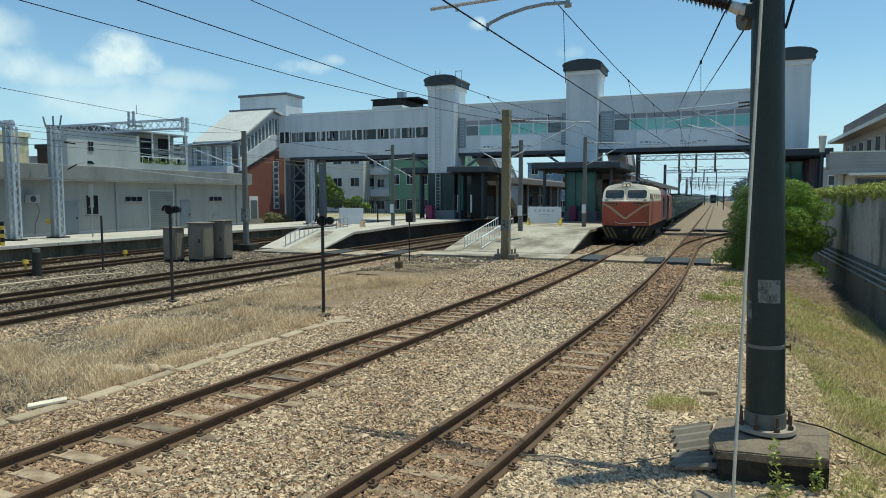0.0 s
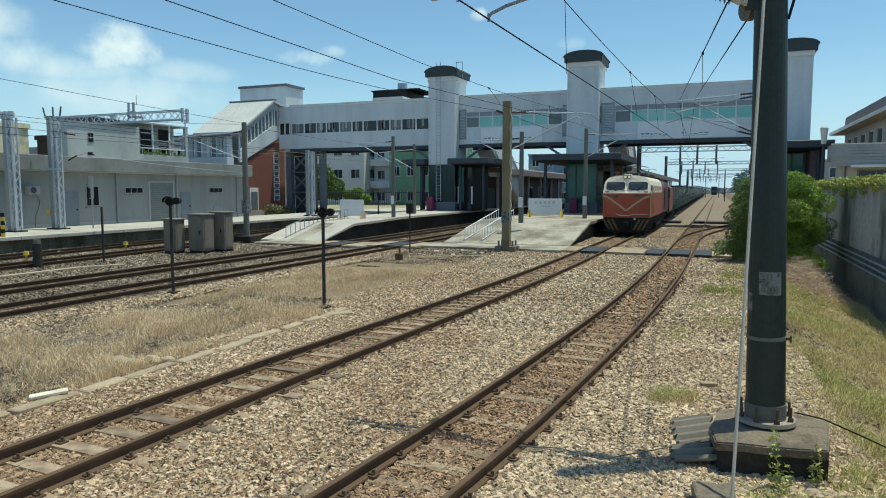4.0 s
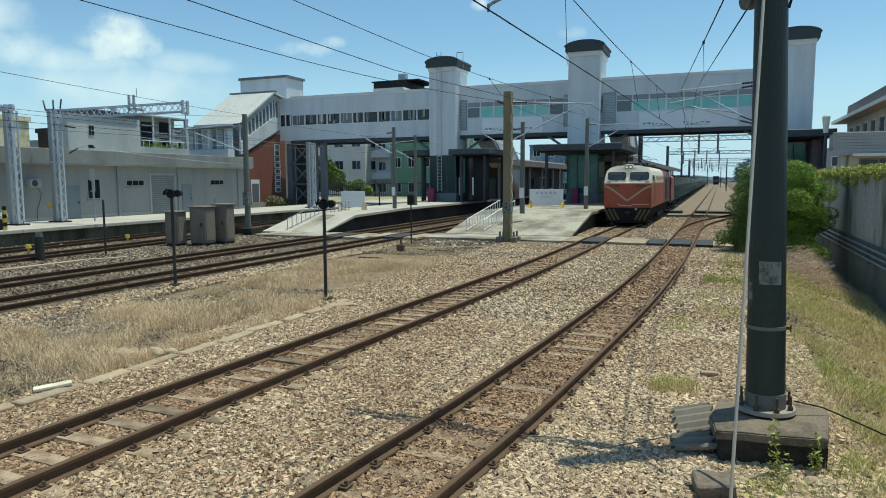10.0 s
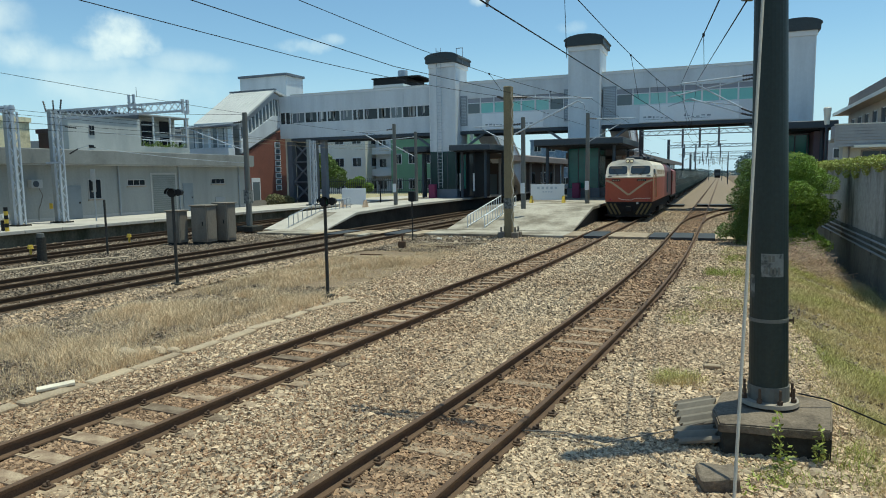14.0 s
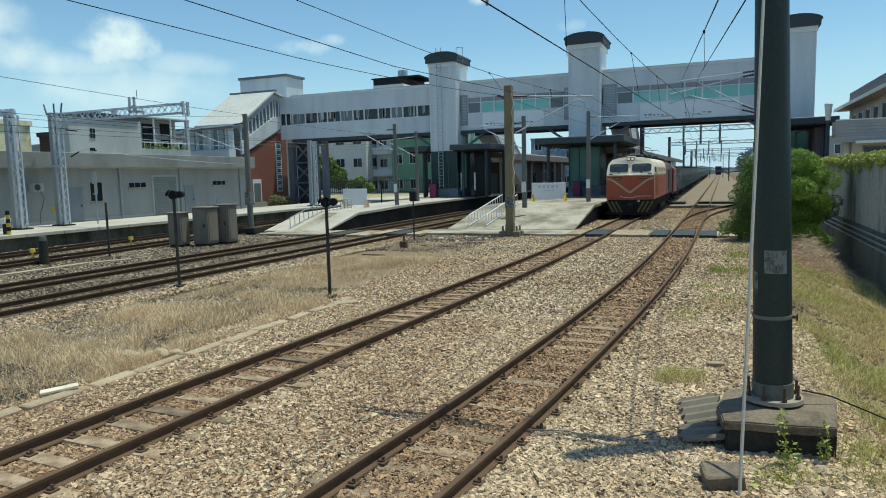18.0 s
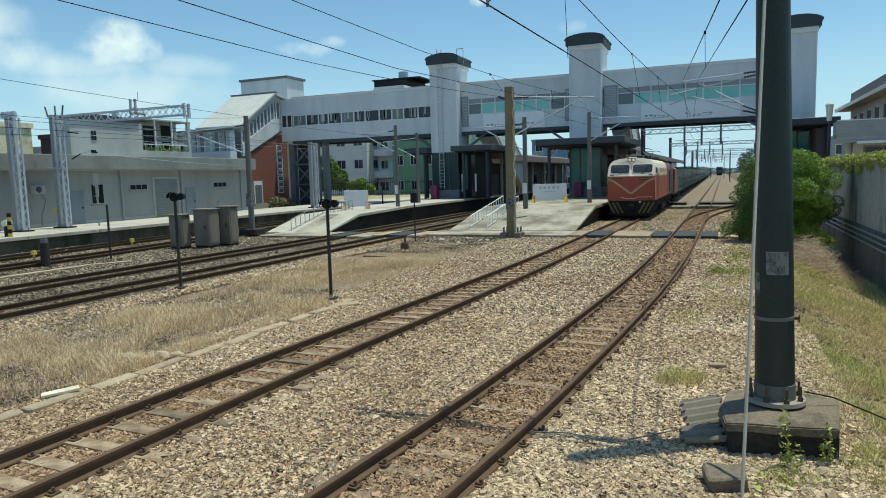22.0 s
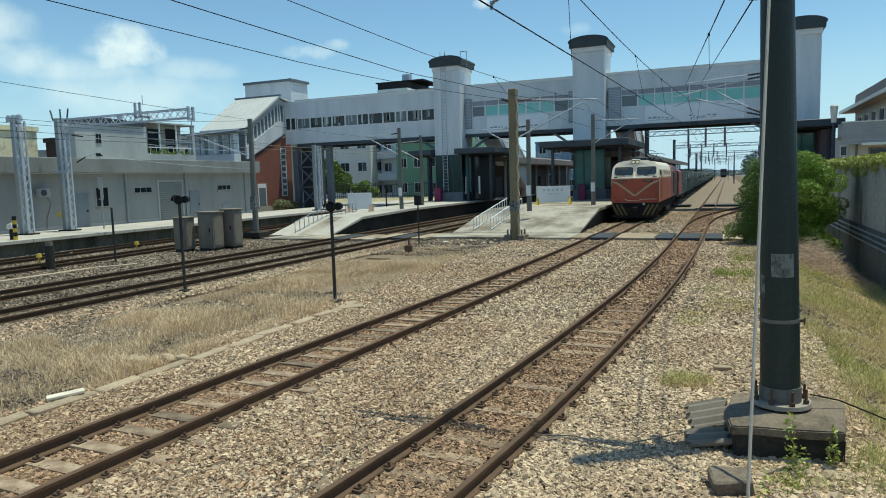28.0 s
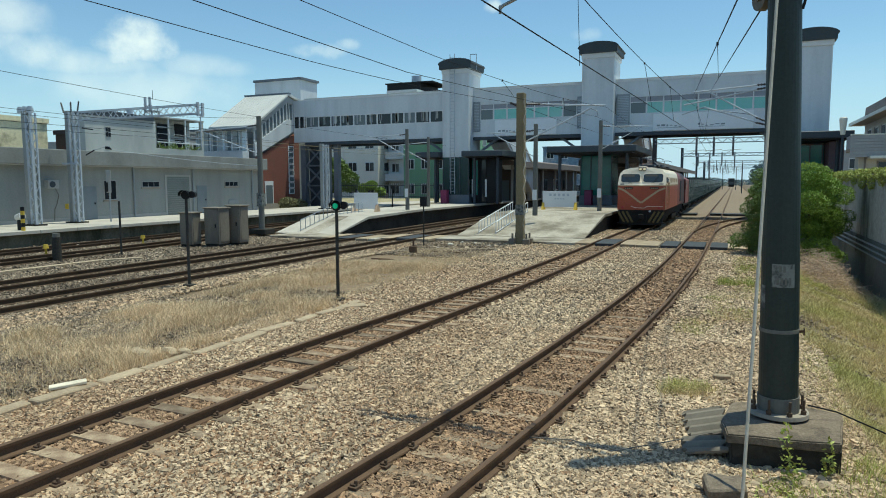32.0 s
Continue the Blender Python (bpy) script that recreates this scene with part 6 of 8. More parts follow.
mid_mast()
tl = yard_mast(-24.8, 31.2, .2, 6.8, .17, "mast_grey", "grey catenary mast with a white band beside the cabinets")
boxes("band", "patch", tl, (-24.98, -24.62, 31.02, 31.38, 1.7, 2.45), label="faded white painted band")
insulator(tl, (-24.95, 31.2, 6.3), (-25.6, 31.2, 6.25), .06, 5)
one("top_tube", lambda bm: rod(bm, (-25.6, 31.2, 6.25), (-29.5, 31.2, 6.1), .03, n=8), "galv", tl)
one("strut", lambda bm: rod(bm, (-24.95, 31.2, 4.7), (-29, 31.2, 6.1), .03, n=8), "galv", tl)
for x, y, z, z1 in ((-21.1, 42.6, PH, 6.75), (-8.1, 45.1, PH, 7.05), (-10.5, 37.9, PH, 6.35)):
    m_ = yard_mast(x, y, z, z1, .15, "mast_grey", "slim grey catenary mast standing on the platform", base=False)
    boxes("plate", "white_paint", m_, (x - .13, x + .13, y - .17, y - .155, z + .9, z + 1.5))
    s = 1 if x > -12 and y > 40 else -1
    insulator(m_, (x, y, z1 - .35), (x + s * .6, y, z1 - .4), .06, 4)
    one("top_tube", lambda bm: rod(bm, (x + s * .6, y, z1 - .4), (x + s * 3.0, y, z1 - .45), .028, n=8), "galv", m_)
    one("strut", lambda bm: rod(bm, (x, y, z1 - 1.9), (x + s * 2.6, y, z1 - .5), .028, n=8), "galv", m_)
# mast across the near track, further up the line
hm = yard_mast(1.75, 38, 0, 9, .2, "mast_grey", "grey catenary mast beside the bushes")
for z0_, xe, z1_ in ((7.92, -2.05, 7.69), (7.76, -2.5, 7.05), (5.98, -1.25, 7.62), (5.84, -1.5, 6.9)):
    k = .5 / (1.45 - xe)
    insulator(hm, (1.6, 38, z0_), (1.45 - k * (1.45 - xe), 38, z0_ + k * (z1_ - z0_)), .07, 5)
    one("tube", lambda bm: rod(bm, (1.0, 38, z0_ + k * (z1_ - z0_)), (xe, 38, z1_), .035, n=8), "galv", hm)
one("steady_arm", lambda bm: (rod(bm, (-1.5, 38, 6.9), (-2.6, 38, 6.55), .022, n=6), rod(bm, (-1.7, 38, 6.85), (.9, 38, 6.4), .02, n=6), rod(bm, (-2.0, 38, 7.69), (-2.05, 38, 7.3), .02, n=6)), "steel_grey", hm)

WIRES = [
    ((-3.45, -4, 5.3), (-2.79, 8.4, 5.22), .0), ((-2.79, 8.4, 5.22), (-1.9, 38, 5.52), .0), ((-1.9, 38, 5.6), (-2.3, 85, 5.5), .05),
    ((-3.1, -4, 6.5), (-2.95, 8.4, 6.6), .2), ((-3.08, 8.4, 6.87), (-1.9, 38, 6.95), .3), ((-1.9, 38, 6.95), (-2.2, 85, 6.9), .5),
    ((.24, 8.6, 4.97), (-1.18, 38, 7.78), .0), ((-1.18, 38, 7.78), (-2.2, 57, 6.3), .0),
    ((.03, 8.43, 5.15), (-1.95, 38, 7.75), .0), ((-1.95, 38, 7.75), (-2.4, 57, 6.5), .1),
    ((-6.7, -4, 5.5), (-6.4, 13, 5.37), .0), ((-6.4, 13, 5.37), (-5.9, 31.8, 6.05), .0), ((-5.9, 31.8, 6.05), (-5.3, 58, 5.7), 0),
    ((-7.0, -4, 6.2), (-6.75, 15, 6.1), .0), ((-6.75, 15, 6.1), (-5.6, 31.8, 6.5), .16), ((-5.6, 31.8, 6.55), (-5.2, 85, 6.8), .4),
    ((-13.0, -4, 6.9), (-11.6, 17, 6.62), .0), ((-11.6, 17, 6.62), (-9.9, 31.5, 6.85), .1), ((-9.9, 31.5, 6.85), (-9.0, 85, 7.6), .4),
    ((-20.0, 2, 6.9), (-24.8, 31.2, 6.75), .12), ((-24.8, 31.2, 6.6), (-24.6, 57, 6.6), .2),
    ((-29.0, 0, 5.5), (-29.2, 31.2, 5.6), .1), ((-29.2, 31.2, 5.6), (-29.3, 58, 5.6), .1), ((-29.0, 0, 6.4), (-29.2, 31.2, 6.1), .1), ((-29.2, 31.2, 6.1), (-29.3, 58, 6.2), .3),
    ((-25.3, 0, 5.4), (-26.2, 33, 5.5), .0), ((-26.2, 33, 5.5), (-26.5, 58, 5.5), .0), ((-25.3, 0, 6.3), (-26.2, 33, 6.0), .2),
    ((-24.0, 42.6, 6.3), (-24.3, 58.2, 6.4), .1),
    ((-34.3, 26.8, 7.1), (-24.8, 31.2, 6.7), .1),
]
for a, b, s in WIRES:
    # lengths that catch the sun get the highlight as a golden base colour
    gleam = a[0] < -25 and a[1] > 30 and 5.3 < a[2] < 5.7
    wire("overhead_wire", a, b, s, .007 if -7.1 < a[0] < -5 else .010 if a[0] > -14 else .013 if gleam else .009, material="gleam_wire" if gleam else "wire", label="contact wire with its sunlit gleam put into a golden colour" if gleam else "")


def cross_wire():
    """Upright dropper above the near contact wire, up to a feeder out of view."""
    d = one("dropper_wire", lambda bm: rod(bm, (-2.81, 13.35, 5.3), (-2.87, 13.35, 6.72), .006, n=6), "wire")
    tagged(d, "thin upright dropper above the contact wire", "wire", "droppers")


cross_wire()


def on_wire(k, y):
    """Point of a wire at its place y along the line."""
    a, b, sag = WIRES[k]
    u = (y - a[1]) / (b[1] - a[1])
    return Vector(a).lerp(Vector(b), u) - Vector((0, 0, 4 * sag * u * (1 - u)))


for lo, ylo, hi, yhi in ((1, 22.0, 4, 21.4), (1, 28.0, 4, 27.4), (6, 25.4, 8, 13.9), (11, 20.0, 14, 19.5), (11, 26.0, 14, 25.6)):
    p, q = on_wire(lo, ylo), on_wire(hi, yhi)
    d = one("dropper_wire", lambda bm: rod(bm, p, q, .007, n=6), "wire")
    tagged(d, "thin dropper between overhead wires", "wire", "droppers")
    one("wire_clamp", lambda bm: rod(bm, q - Vector((0, 0, .04)), q + Vector((0, 0, .02)), .022, n=8), "wire", d)


def lattice_mast(x, y, z0, z1, name="lattice_mast", flange=True):
    t = thing(name, (x, y, z0), "pale galvanised lattice mast on the goods platform", "mast", "lattice masts")
    w, d, c = .17, .15, .15
    for sx in (-w, w):
        for sy in (-d, d):
            one("leg", lambda bm: box(bm, x + c + sx - .04, x + c + sx + .04, y + sy - .04, y + sy + .04, z0, z1), "galv", t)
    n = int((z1 - z0) / .42)
    for i in range(n):
        z = z0 + (z1 - z0) * i / n
        dz = (z1 - z0) / n
        k = 1 if i % 2 else -1
        one("lacing", lambda bm: bar(bm, (x + c + k * w, y - d - .045, z), (x + c - k * w, y - d - .045, z + dz), .02, .05), "galv", t)
        one("side_lacing", lambda bm: bar(bm, (x + c + w + .045, y + k * d, z), (x + c + w + .045, y - k * d, z + dz), .02, .05), "galv", t)
    if flange:
        boxes("flange", "pale_wall", t, (x - .37, x - .08, y - d, y + d, z0, z1 + .1), label="plain blue-grey steel leg")
    boxes("foot", "concrete_dark", t, (x - .5, x + .5, y - .35, y + .35, z0, z0 + .08))
    return t


m1 = lattice_mast(-34.2, 24.2, .8, 6.75)
for d in (-.5, -.12, .26):
    one("transformer", lambda bm: (rod(bm, (-34.3 + d, 24.2, 6.75), (-34.3 + d, 24.2, 7.0), .16, n=12), rod(bm, (-34.3 + d, 24.2, 7.0), (-34.3 + d, 24.2, 7.08), .12, n=12)), "galv", m1)
m2 = lattice_mast(-34.3, 26.8, .8, 7.0)


def lattice_beam(x0, x1, y, z, h=.45, label="pale galvanised lattice beam across the tracks", seg=.55, material="galv", group="lattice beams", thick=.035):
    t = thing("lattice_beam", ((x0 + x1) / 2, y, z), label, "gantry beam", group)
    for sy in (-.22, .22):
        for dz in (0, h):
            one("chord", lambda bm: box(bm, x0, x1, y + sy - thick, y + sy + thick, z + dz - thick, z + dz + thick), material, t)
    n = int((x1 - x0) / seg)
    for i in range(n):
        a, b = x0 + (x1 - x0) * i / n, x0 + (x1 - x0) * (i + 1) / n
        k = (0, h) if i % 2 else (h, 0)
        one("lacing", lambda bm: (bar(bm, (a, y - .22, z + k[0]), (b, y - .22, z + k[1]), thick, thick * 1.2), bar(bm, (a, y + .22, z + k[0]), (b, y + .22, z + k[1]), thick, thick * 1.2)), material, t)
    return t


lattice_mast(-31.7, 48.3, .8, 6.2)
lm = yard_mast(-22.3, 48.8, PH, 6.6, .14, "mast_grey", "slim grey catenary mast with bracket arms on the platform", base=False)
one("top_tube", lambda bm: rod(bm, (-22.3, 48.8, 6.2), (-25.4, 48.8, 6.0), .028, n=8), "galv", lm)
one("strut", lambda bm: rod(bm, (-22.3, 48.8, 4.6), (-25.0, 48.8, 6.0), .028, n=8), "galv", lm)
t = thing("platform_lamp", (-24.5, 46.8, PH), "short dark lamp post with a small head", "lamp")
one("post", lambda bm: rod(bm, (-24.5, 46.8, PH), (-24.5, 46.8, 2.5), .06, .05, n=8), "black", t)
one("head", lambda bm: rod(bm, (-24.5, 46.8, 2.5), (-24.5, 46.8, 2.8), .1, .14, n=10), "black", t)
bmn = lattice_beam(-34.0, -24.9, 26.8, 6.55, thick=.026, seg=.45)
boxes("end_post", "galv", bmn, (-25.0, -24.9, 26.58, 26.7, 6.4, 7.1), (-25.0, -24.9, 26.9, 27.02, 6.4, 7.1))
one("hanger", lambda bm: rod(bm, (-24.95, 26.8, 4.9), (-24.95, 26.8, 6.5), .03, n=8), "galv", bmn)
boxes("cross_arm", "galv", m2, (-34.8, -33.6, 26.45, 26.55, 4.1, 4.2))
for dx in (-.6, .0, .5):
    insulator(m2, (-34.3 + dx, 26.8, 7.0), (-34.3 + dx * 1.3, 26.8, 7.6), .06, 5)
for a, b in (((-33.5, 26.8, 6.12), (-32.63, 26.8, 6.0)), ((-33.3, 26.8, 4.62), (-32.61, 26.8, 4.89)), ((-31.75, 26.8, 5.03), (-31.3, 26.8, 4.89))):
    insulator(m2, a, b, .045, 6, "black")
for a, b, g in (((-32.63, 26.8, 6.0), (-24.95, 31.2, 4.95), .1), ((-31.3, 26.8, 4.89), (-24.95, 31.2, 4.0), .1), ((-32.61, 26.8, 4.89), (-31.75, 26.8, 5.03), 0)):
    wire("stay_wire", a, b, g, .014, label="grey stay wire between the lattice mast and the next mast", material="galv")
boxes("yellow_plate", "yellow", m2, (-34.75, -34.5, 26.44, 26.47, 1.6, 1.9))

for y, x0, x1, z in ((68.5, -7.1, 3.6, 6.66), (114, -7.6, 4.9, 6.98), (160, -7.6, 6.6, 7.1), (206, -7.6, 8.2, 7.2), (252, -7.8, 10, 7.2)):
    near = y < 100
    g = lattice_beam(x0, x1, y, z, .42, "blue-grey lattice gantry over the line", .45 if near else .9, "beam_grey", "gantries up the line", .032 if near else .05)
    for x in (x0, x1):
        boxes("leg", "dark_grey", g, (x - .2, x + .2, y - .2, y + .2, 0, z + 1.35))
    for x in (-3.3, -1.77, -.1) if near else (-5.2, -3.5, -1.73, .1):
        boxes("hanger", "slate_steel", g, (x - .09, x + .09, y - .09, y + .09, 5.45, z + .55))
        one("arm", lambda bm: (rod(bm, (x - .9, y - .12, 5.9), (x + .7, y - .12, 6.0), .025, n=5), rod(bm, (x - .8, y - .12, 5.5), (x, y - .12, 6.0), .025, n=5)), "steel_grey", g)
for x, y, z1 in ((-6.5, 137, 7.6), (2.0, 183, 8), (-7.0, 183, 8.0), (2.4, 229, 8), (-7.2, 229, 8.2), (.9, 260, 8), (-3.6, 270, 8)):
    m_ = thing("line_mast", (x, y, 0), "dark catenary mast further up the line", "mast", "masts up the line")
    one("pole", lambda bm: rod(bm, (x, y, 0), (x, y, z1), .12, .10, n=8), "dark_grey", m_)
    s = -1 if x > 0 else 1
    one("arm", lambda bm: rod(bm, (x, y, 6.6), (x + s * 3.0, y, 6.7), .035, n=5), "steel_grey", m_)
    one("strut", lambda bm: rod(bm, (x, y, 5.2), (x + s * 2.6, y, 6.6), .035, n=5), "steel_grey", m_)


# ---- signals, posts and cabinets ----
def dwarf_signal(x, y, h, turn=0):
    t = thing("shunt_signal", (x, y, 0), "hooded black shunting signal on a thin dark post", "signal", "shunting signals")
    one("post", lambda bm: rod(bm, (x, y, -.05), (x, y, h), .046, .042, n=10), "post_dark", t, "dark rusty post")
    boxes("foot", "concrete_dark", t, (x - .14, x + .14, y - .14, y + .14, -.05, .08), bevel=.02)
    c = h + .1
    def swing(bm):
        bmesh.ops.rotate(bm, verts=bm.verts[:], cent=(x, y, 0), matrix=Matrix.Rotation(radians(turn), 3, "Z"))
    head = one("head", lambda bm: (rod(bm, (x, y - .06, c), (x, y + .08, c), .13, .12, n=20), rod(bm, (x, y + .08, c), (x, y + .15, c), .11, .06, n=16), swing(bm)), "black", t, "round black lamp head")

    def hood(bm):
        rows = []
        for yy, r in ((y - .06, .14), (y - .24, .15)):
            rows.append([bm.verts.new((x + r * math.cos(radians(a)), yy, c + r * math.sin(radians(a)))) for a in range(-10, 191, 20)])
        for i in range(len(rows[0]) - 1):
            bm.faces.new((rows[0][i], rows[0][i + 1], rows[1][i + 1], rows[1][i]))
        bmesh.ops.solidify(bm, geom=bm.faces[:], thickness=.008)
        swing(bm)
    one("hood", hood, "black", head)
    one("second_head", lambda bm: (rod(bm, (x + .2, y + .14, c + .01), (x + .2, y - .1, c + .01), .085, .1, n=16), bar(bm, (x, y + .04, c - .03), (x + .2, y + .04, c - .03), .05, .08), swing(bm)), "black", t, "second dark lamp head")
    return t, head


sig1, head1 = dwarf_signal(-14.6, 14.99, 2.6, 24)
sig2, head2 = dwarf_signal(-9.23, 14.6, 2.36, 20)


def colour_drum():
    """Upright drum that turns inside the hood, with one lit green filter on its side."""
    d = one("colour_drum", lambda bm: rod(bm, (0, 0, -.075), (0, 0, .075), .085, n=24), "black")
    d.parent = sig2
    me = bpy.data.meshes.new("green_filter")
    bm = bmesh.new()
    cols = []
    for i in range(9):
        a = radians(-44 + 11 * i)
        h = .07 * math.sqrt(max(0, 1 - (a / radians(48)) ** 2))
        cols.append([bm.verts.new((.089 * math.sin(a), .089 * math.cos(a), s * h)) for s in (-1, 1)])
    for p, q in zip(cols, cols[1:]):
        bm.faces.new((p[0], q[0], q[1], p[1]))
    bm.to_mesh(me), bm.free()
    me.materials.append(M["green_lamp"])
    f = new("green_filter", me)
    f.parent = d
    tagged(f, "lit green signal filter")
    return d


drum = colour_drum()


def post_with_box(x, y, h):
    t = thing("marker_post", (x, y, 0), "thin grey post with a small black box on top", "post")
    one("post", lambda bm: rod(bm, (x, y, -.05), (x, y, h), .035, n=8), "post_dark", t)
    boxes("box", "black", t, (x - .16, x + .16, y - .1, y + .1, h - .42, h + .06), bevel=.02)


post_with_box(-13.62, 29.26, 2.3)
t = thing("marker_post", (-23.9, 20.7, 0), "plain dark steel post between the tracks", "post")
one("post", lambda bm: rod(bm, (-23.9, 20.7, -.05), (-23.9, 20.7, 2.3), .045, n=8), "post_dark", t)
t = thing("bollard", (-24.27, 18.0, 0), "stout dark round concrete bollard with a cap", "bollard")
one("shaft", lambda bm: rod(bm, (-24.27, 18, -.05), (-24.27, 18, .95), .17, .16, n=16), "concrete_dark", t)
one("cap", lambda bm: rod(bm, (-24.27, 18, .95), (-24.27, 18, 1.1), .13, n=16), "mast_grey", t)
t = thing("ground_marker", (-12.5, 25.8, 0), "small brown iron marker post in the ballast", "post")
one("post", lambda bm: (box(bm, -12.68, -12.36, 25.7, 25.9, -.05, .32, .03), rod(bm, (-12.5, 25.8, .3), (-12.5, 25.8, .62), .04, n=6)), "rail", t)


def cabinet(x0, x1, y, h, depth=.9):
    t = thing("relay_cabinet", ((x0 + x1) / 2, y + depth / 2, 0), "weathered grey metal relay cabinet beside the track", "cabinet", "relay cabinets")
    boxes("base", "concrete_dark", t, (x0 + .03, x1 - .03, y + .03, y + depth - .03, -.05, .12))
    boxes("body", "cabinet_grey", t, (x0, x1, y, y + depth, .12, h), bevel=.02)
    boxes("lid", "cabinet_grey", t, (x0 - .06, x1 + .06, y - .06, y + depth + .06, h, h + .06), bevel=.015)
    d = boxes("door", "cabinet_grey", t, (x0 + .06, x1 - .06, y - .025, y, .22, h - .08), bevel=.008)
    boxes("handle", "black", d, (x1 - .2, x1 - .16, y - .06, y - .026, h * .5, h * .5 + .18))
    boxes("side_panel", "cabinet_grey", t, (x1, x1 + .02, y + .08, y + depth - .08, .25, h - .1))


cabinet(-24.25, -23.5, 24.4, 1.6, .6)
cabinet(-23.3, -22.4, 25.0, 1.82, .75)
cabinet(-22.8, -22.0, 26.0, 1.9, .65)


def platform_signal(x, y, z):
    t = thing("platform_sign", (x, y, z), "narrow white sign with dark bars on a thin pole", "sign")
    one("pole", lambda bm: rod(bm, (x, y, z), (x, y, z + 3.0), .04, n=8), "steel_grey", t)
    boxes("panel", "grey_wall", t, (x - .17, x + .2, y - .06, y - .02, z + 1.7, z + 3.0), bevel=.01)
    boxes("bar", "black", t, (x - .2, x - .02, y - .07, y - .062, z + 1.75, z + 2.3))


platform_signal(-33.4, 28.3, .8)
t = thing("dwarf_lamp", (-31.6, 21.6, .8), "low black platform lamp with a white head and yellow band", "lamp")
one("post", lambda bm: rod(bm, (-31.6, 21.6, .8), (-31.6, 21.6, 1.3), .12, n=10), "black", t)
one("head", lambda bm: rod(bm, (-31.75, 21.6, 1.4), (-31.4, 21.6, 1.5), .17, n=12), "porcelain", t)
t = thing("striped_post", (-30.95, 21.3, .8), "short post with yellow and black bands", "post")
for i in range(6):
    one("band", lambda bm: rod(bm, (-30.95, 21.3, .8 + i * .19), (-30.95, 21.3, .99 + i * .19), .09, n=12), "black" if i % 2 else "yellow", t)
for x, y, m in ((-26.7, 19.3, "yellow"), (-27.0, 24.7, "yellow"), (-26.8, 27.3, "white_paint")):
    t = thing("point_marker", (x, y, 0), "small painted point marker between the rails", "marker", "point markers")
    one("cap", lambda bm: (rod(bm, (x, y, 0), (x, y, .35), .05, n=8), rod(bm, (x, y, .3), (x, y, .46), .12, .09, n=12)), m, t)


# ---- wall, pipes and houses on the right ----
def retaining_wall():
    t = thing("retaining_wall", (5.2, 30, -1.4), "stained concrete panel wall above a ditch", "wall", kind="structure")
    y = 8
    while y < 62:
        boxes("panel", "wall_stain", t, (5.0, 5.22, y, y + 3.985, .8, 3.2))
        y += 4
    boxes("plinth", "wall_low", t, (4.95, 5.3, 8, 62, -1.6, .8))
    boxes("coping", "concrete", t, (4.93, 5.3, 8, 62, 3.2, 3.32))


retaining_wall()


def pipes():
    t = thing("cable_pipes", (4.75, 30, .2), "grey pipes carried along the wall on brackets", "pipes")
    for x, z in ((4.86, .66), (4.87, .46), (4.88, .26)):
        one("pipe", lambda bm: rod(bm, (x, 8, z), (x, 60, z), .035, n=10), "steel_grey", t)
    for y in range(9, 60, 3):
        boxes("bracket", "mast_grey", t, (4.91, 4.95, y - .02, y + .02, .1, .78))


pipes()


def leaves(name, clumps, count, size, material, label, category, seed, trunk=None, kind=""):
    """Many small leaves on the shells of uneven clumps (centre, radii)."""
    rng = random.Random(seed)
    base = (clumps[0][0][0], clumps[0][0][1], gz(clumps[0][0][0], clumps[0][0][1]))
    t = thing(name, base, label, category, kind=kind)
    weights = [c[1][0] * c[1][1] * c[1][2] for c in clumps]
    vs, fs = [], []
    for _ in range(count):
        (cx, cy, cz), (rx, ry, rz) = rng.choices(clumps, weights)[0]
        d = Vector((rng.gauss(0, 1), rng.gauss(0, 1), rng.gauss(0, 1))).normalized()
        r = rng.uniform(.6, 1.0) ** .5 * (1 + .22 * noise.noise(Vector((cx, cy, cz)) + d * 2.3))
        c = Vector((cx + d.x * rx * r, cy + d.y * ry * r, cz + d.z * rz * r))
        a = (d * .5 + Vector((rng.gauss(0, 1), rng.gauss(0, 1), rng.gauss(0, .7)))).normalized()
        b = a.cross(Vector((rng.gauss(0, 1), rng.gauss(0, 1), rng.gauss(0, 1)))).normalized()
        a, b = a * size * rng.uniform(.6, 1.3), b * size * .42
        n = len(vs)
        vs += [tuple(p - Vector(base)) for p in (c - a, c + b, c + a, c - b)]
        fs.append((n, n + 1, n + 2, n + 3))
    ob = new("leaves", mesh_of("leaves", vs, fs, material))
    ob.parent = t
    tagged(ob, kind="stuff")
    if trunk:
        for (a, b, r0, r1) in trunk:
            one("trunk", lambda bm: rod(bm, a, b, r0, r1, n=8), "bark", t)
    return t


def clump_set(cx, cy, cz, rx, ry, rz, n, seed, r0=.35, r1=.75):
    """Small uneven clumps that fill a rough ellipsoid."""
    rng = random.Random(seed)
    out = []
    for _ in range(n):
        d = Vector((rng.gauss(0, 1), rng.gauss(0, 1), rng.gauss(0, 1))).normalized() * rng.uniform(.35, 1) ** .6
        r = rng.uniform(r0, r1)
        out.append(((cx + d.x * rx, cy + d.y * ry, max(gz(cx + d.x * rx, cy + d.y * ry) + r * .5, cz + d.z * rz)), (r, r * .95, r * .8)))
    return out


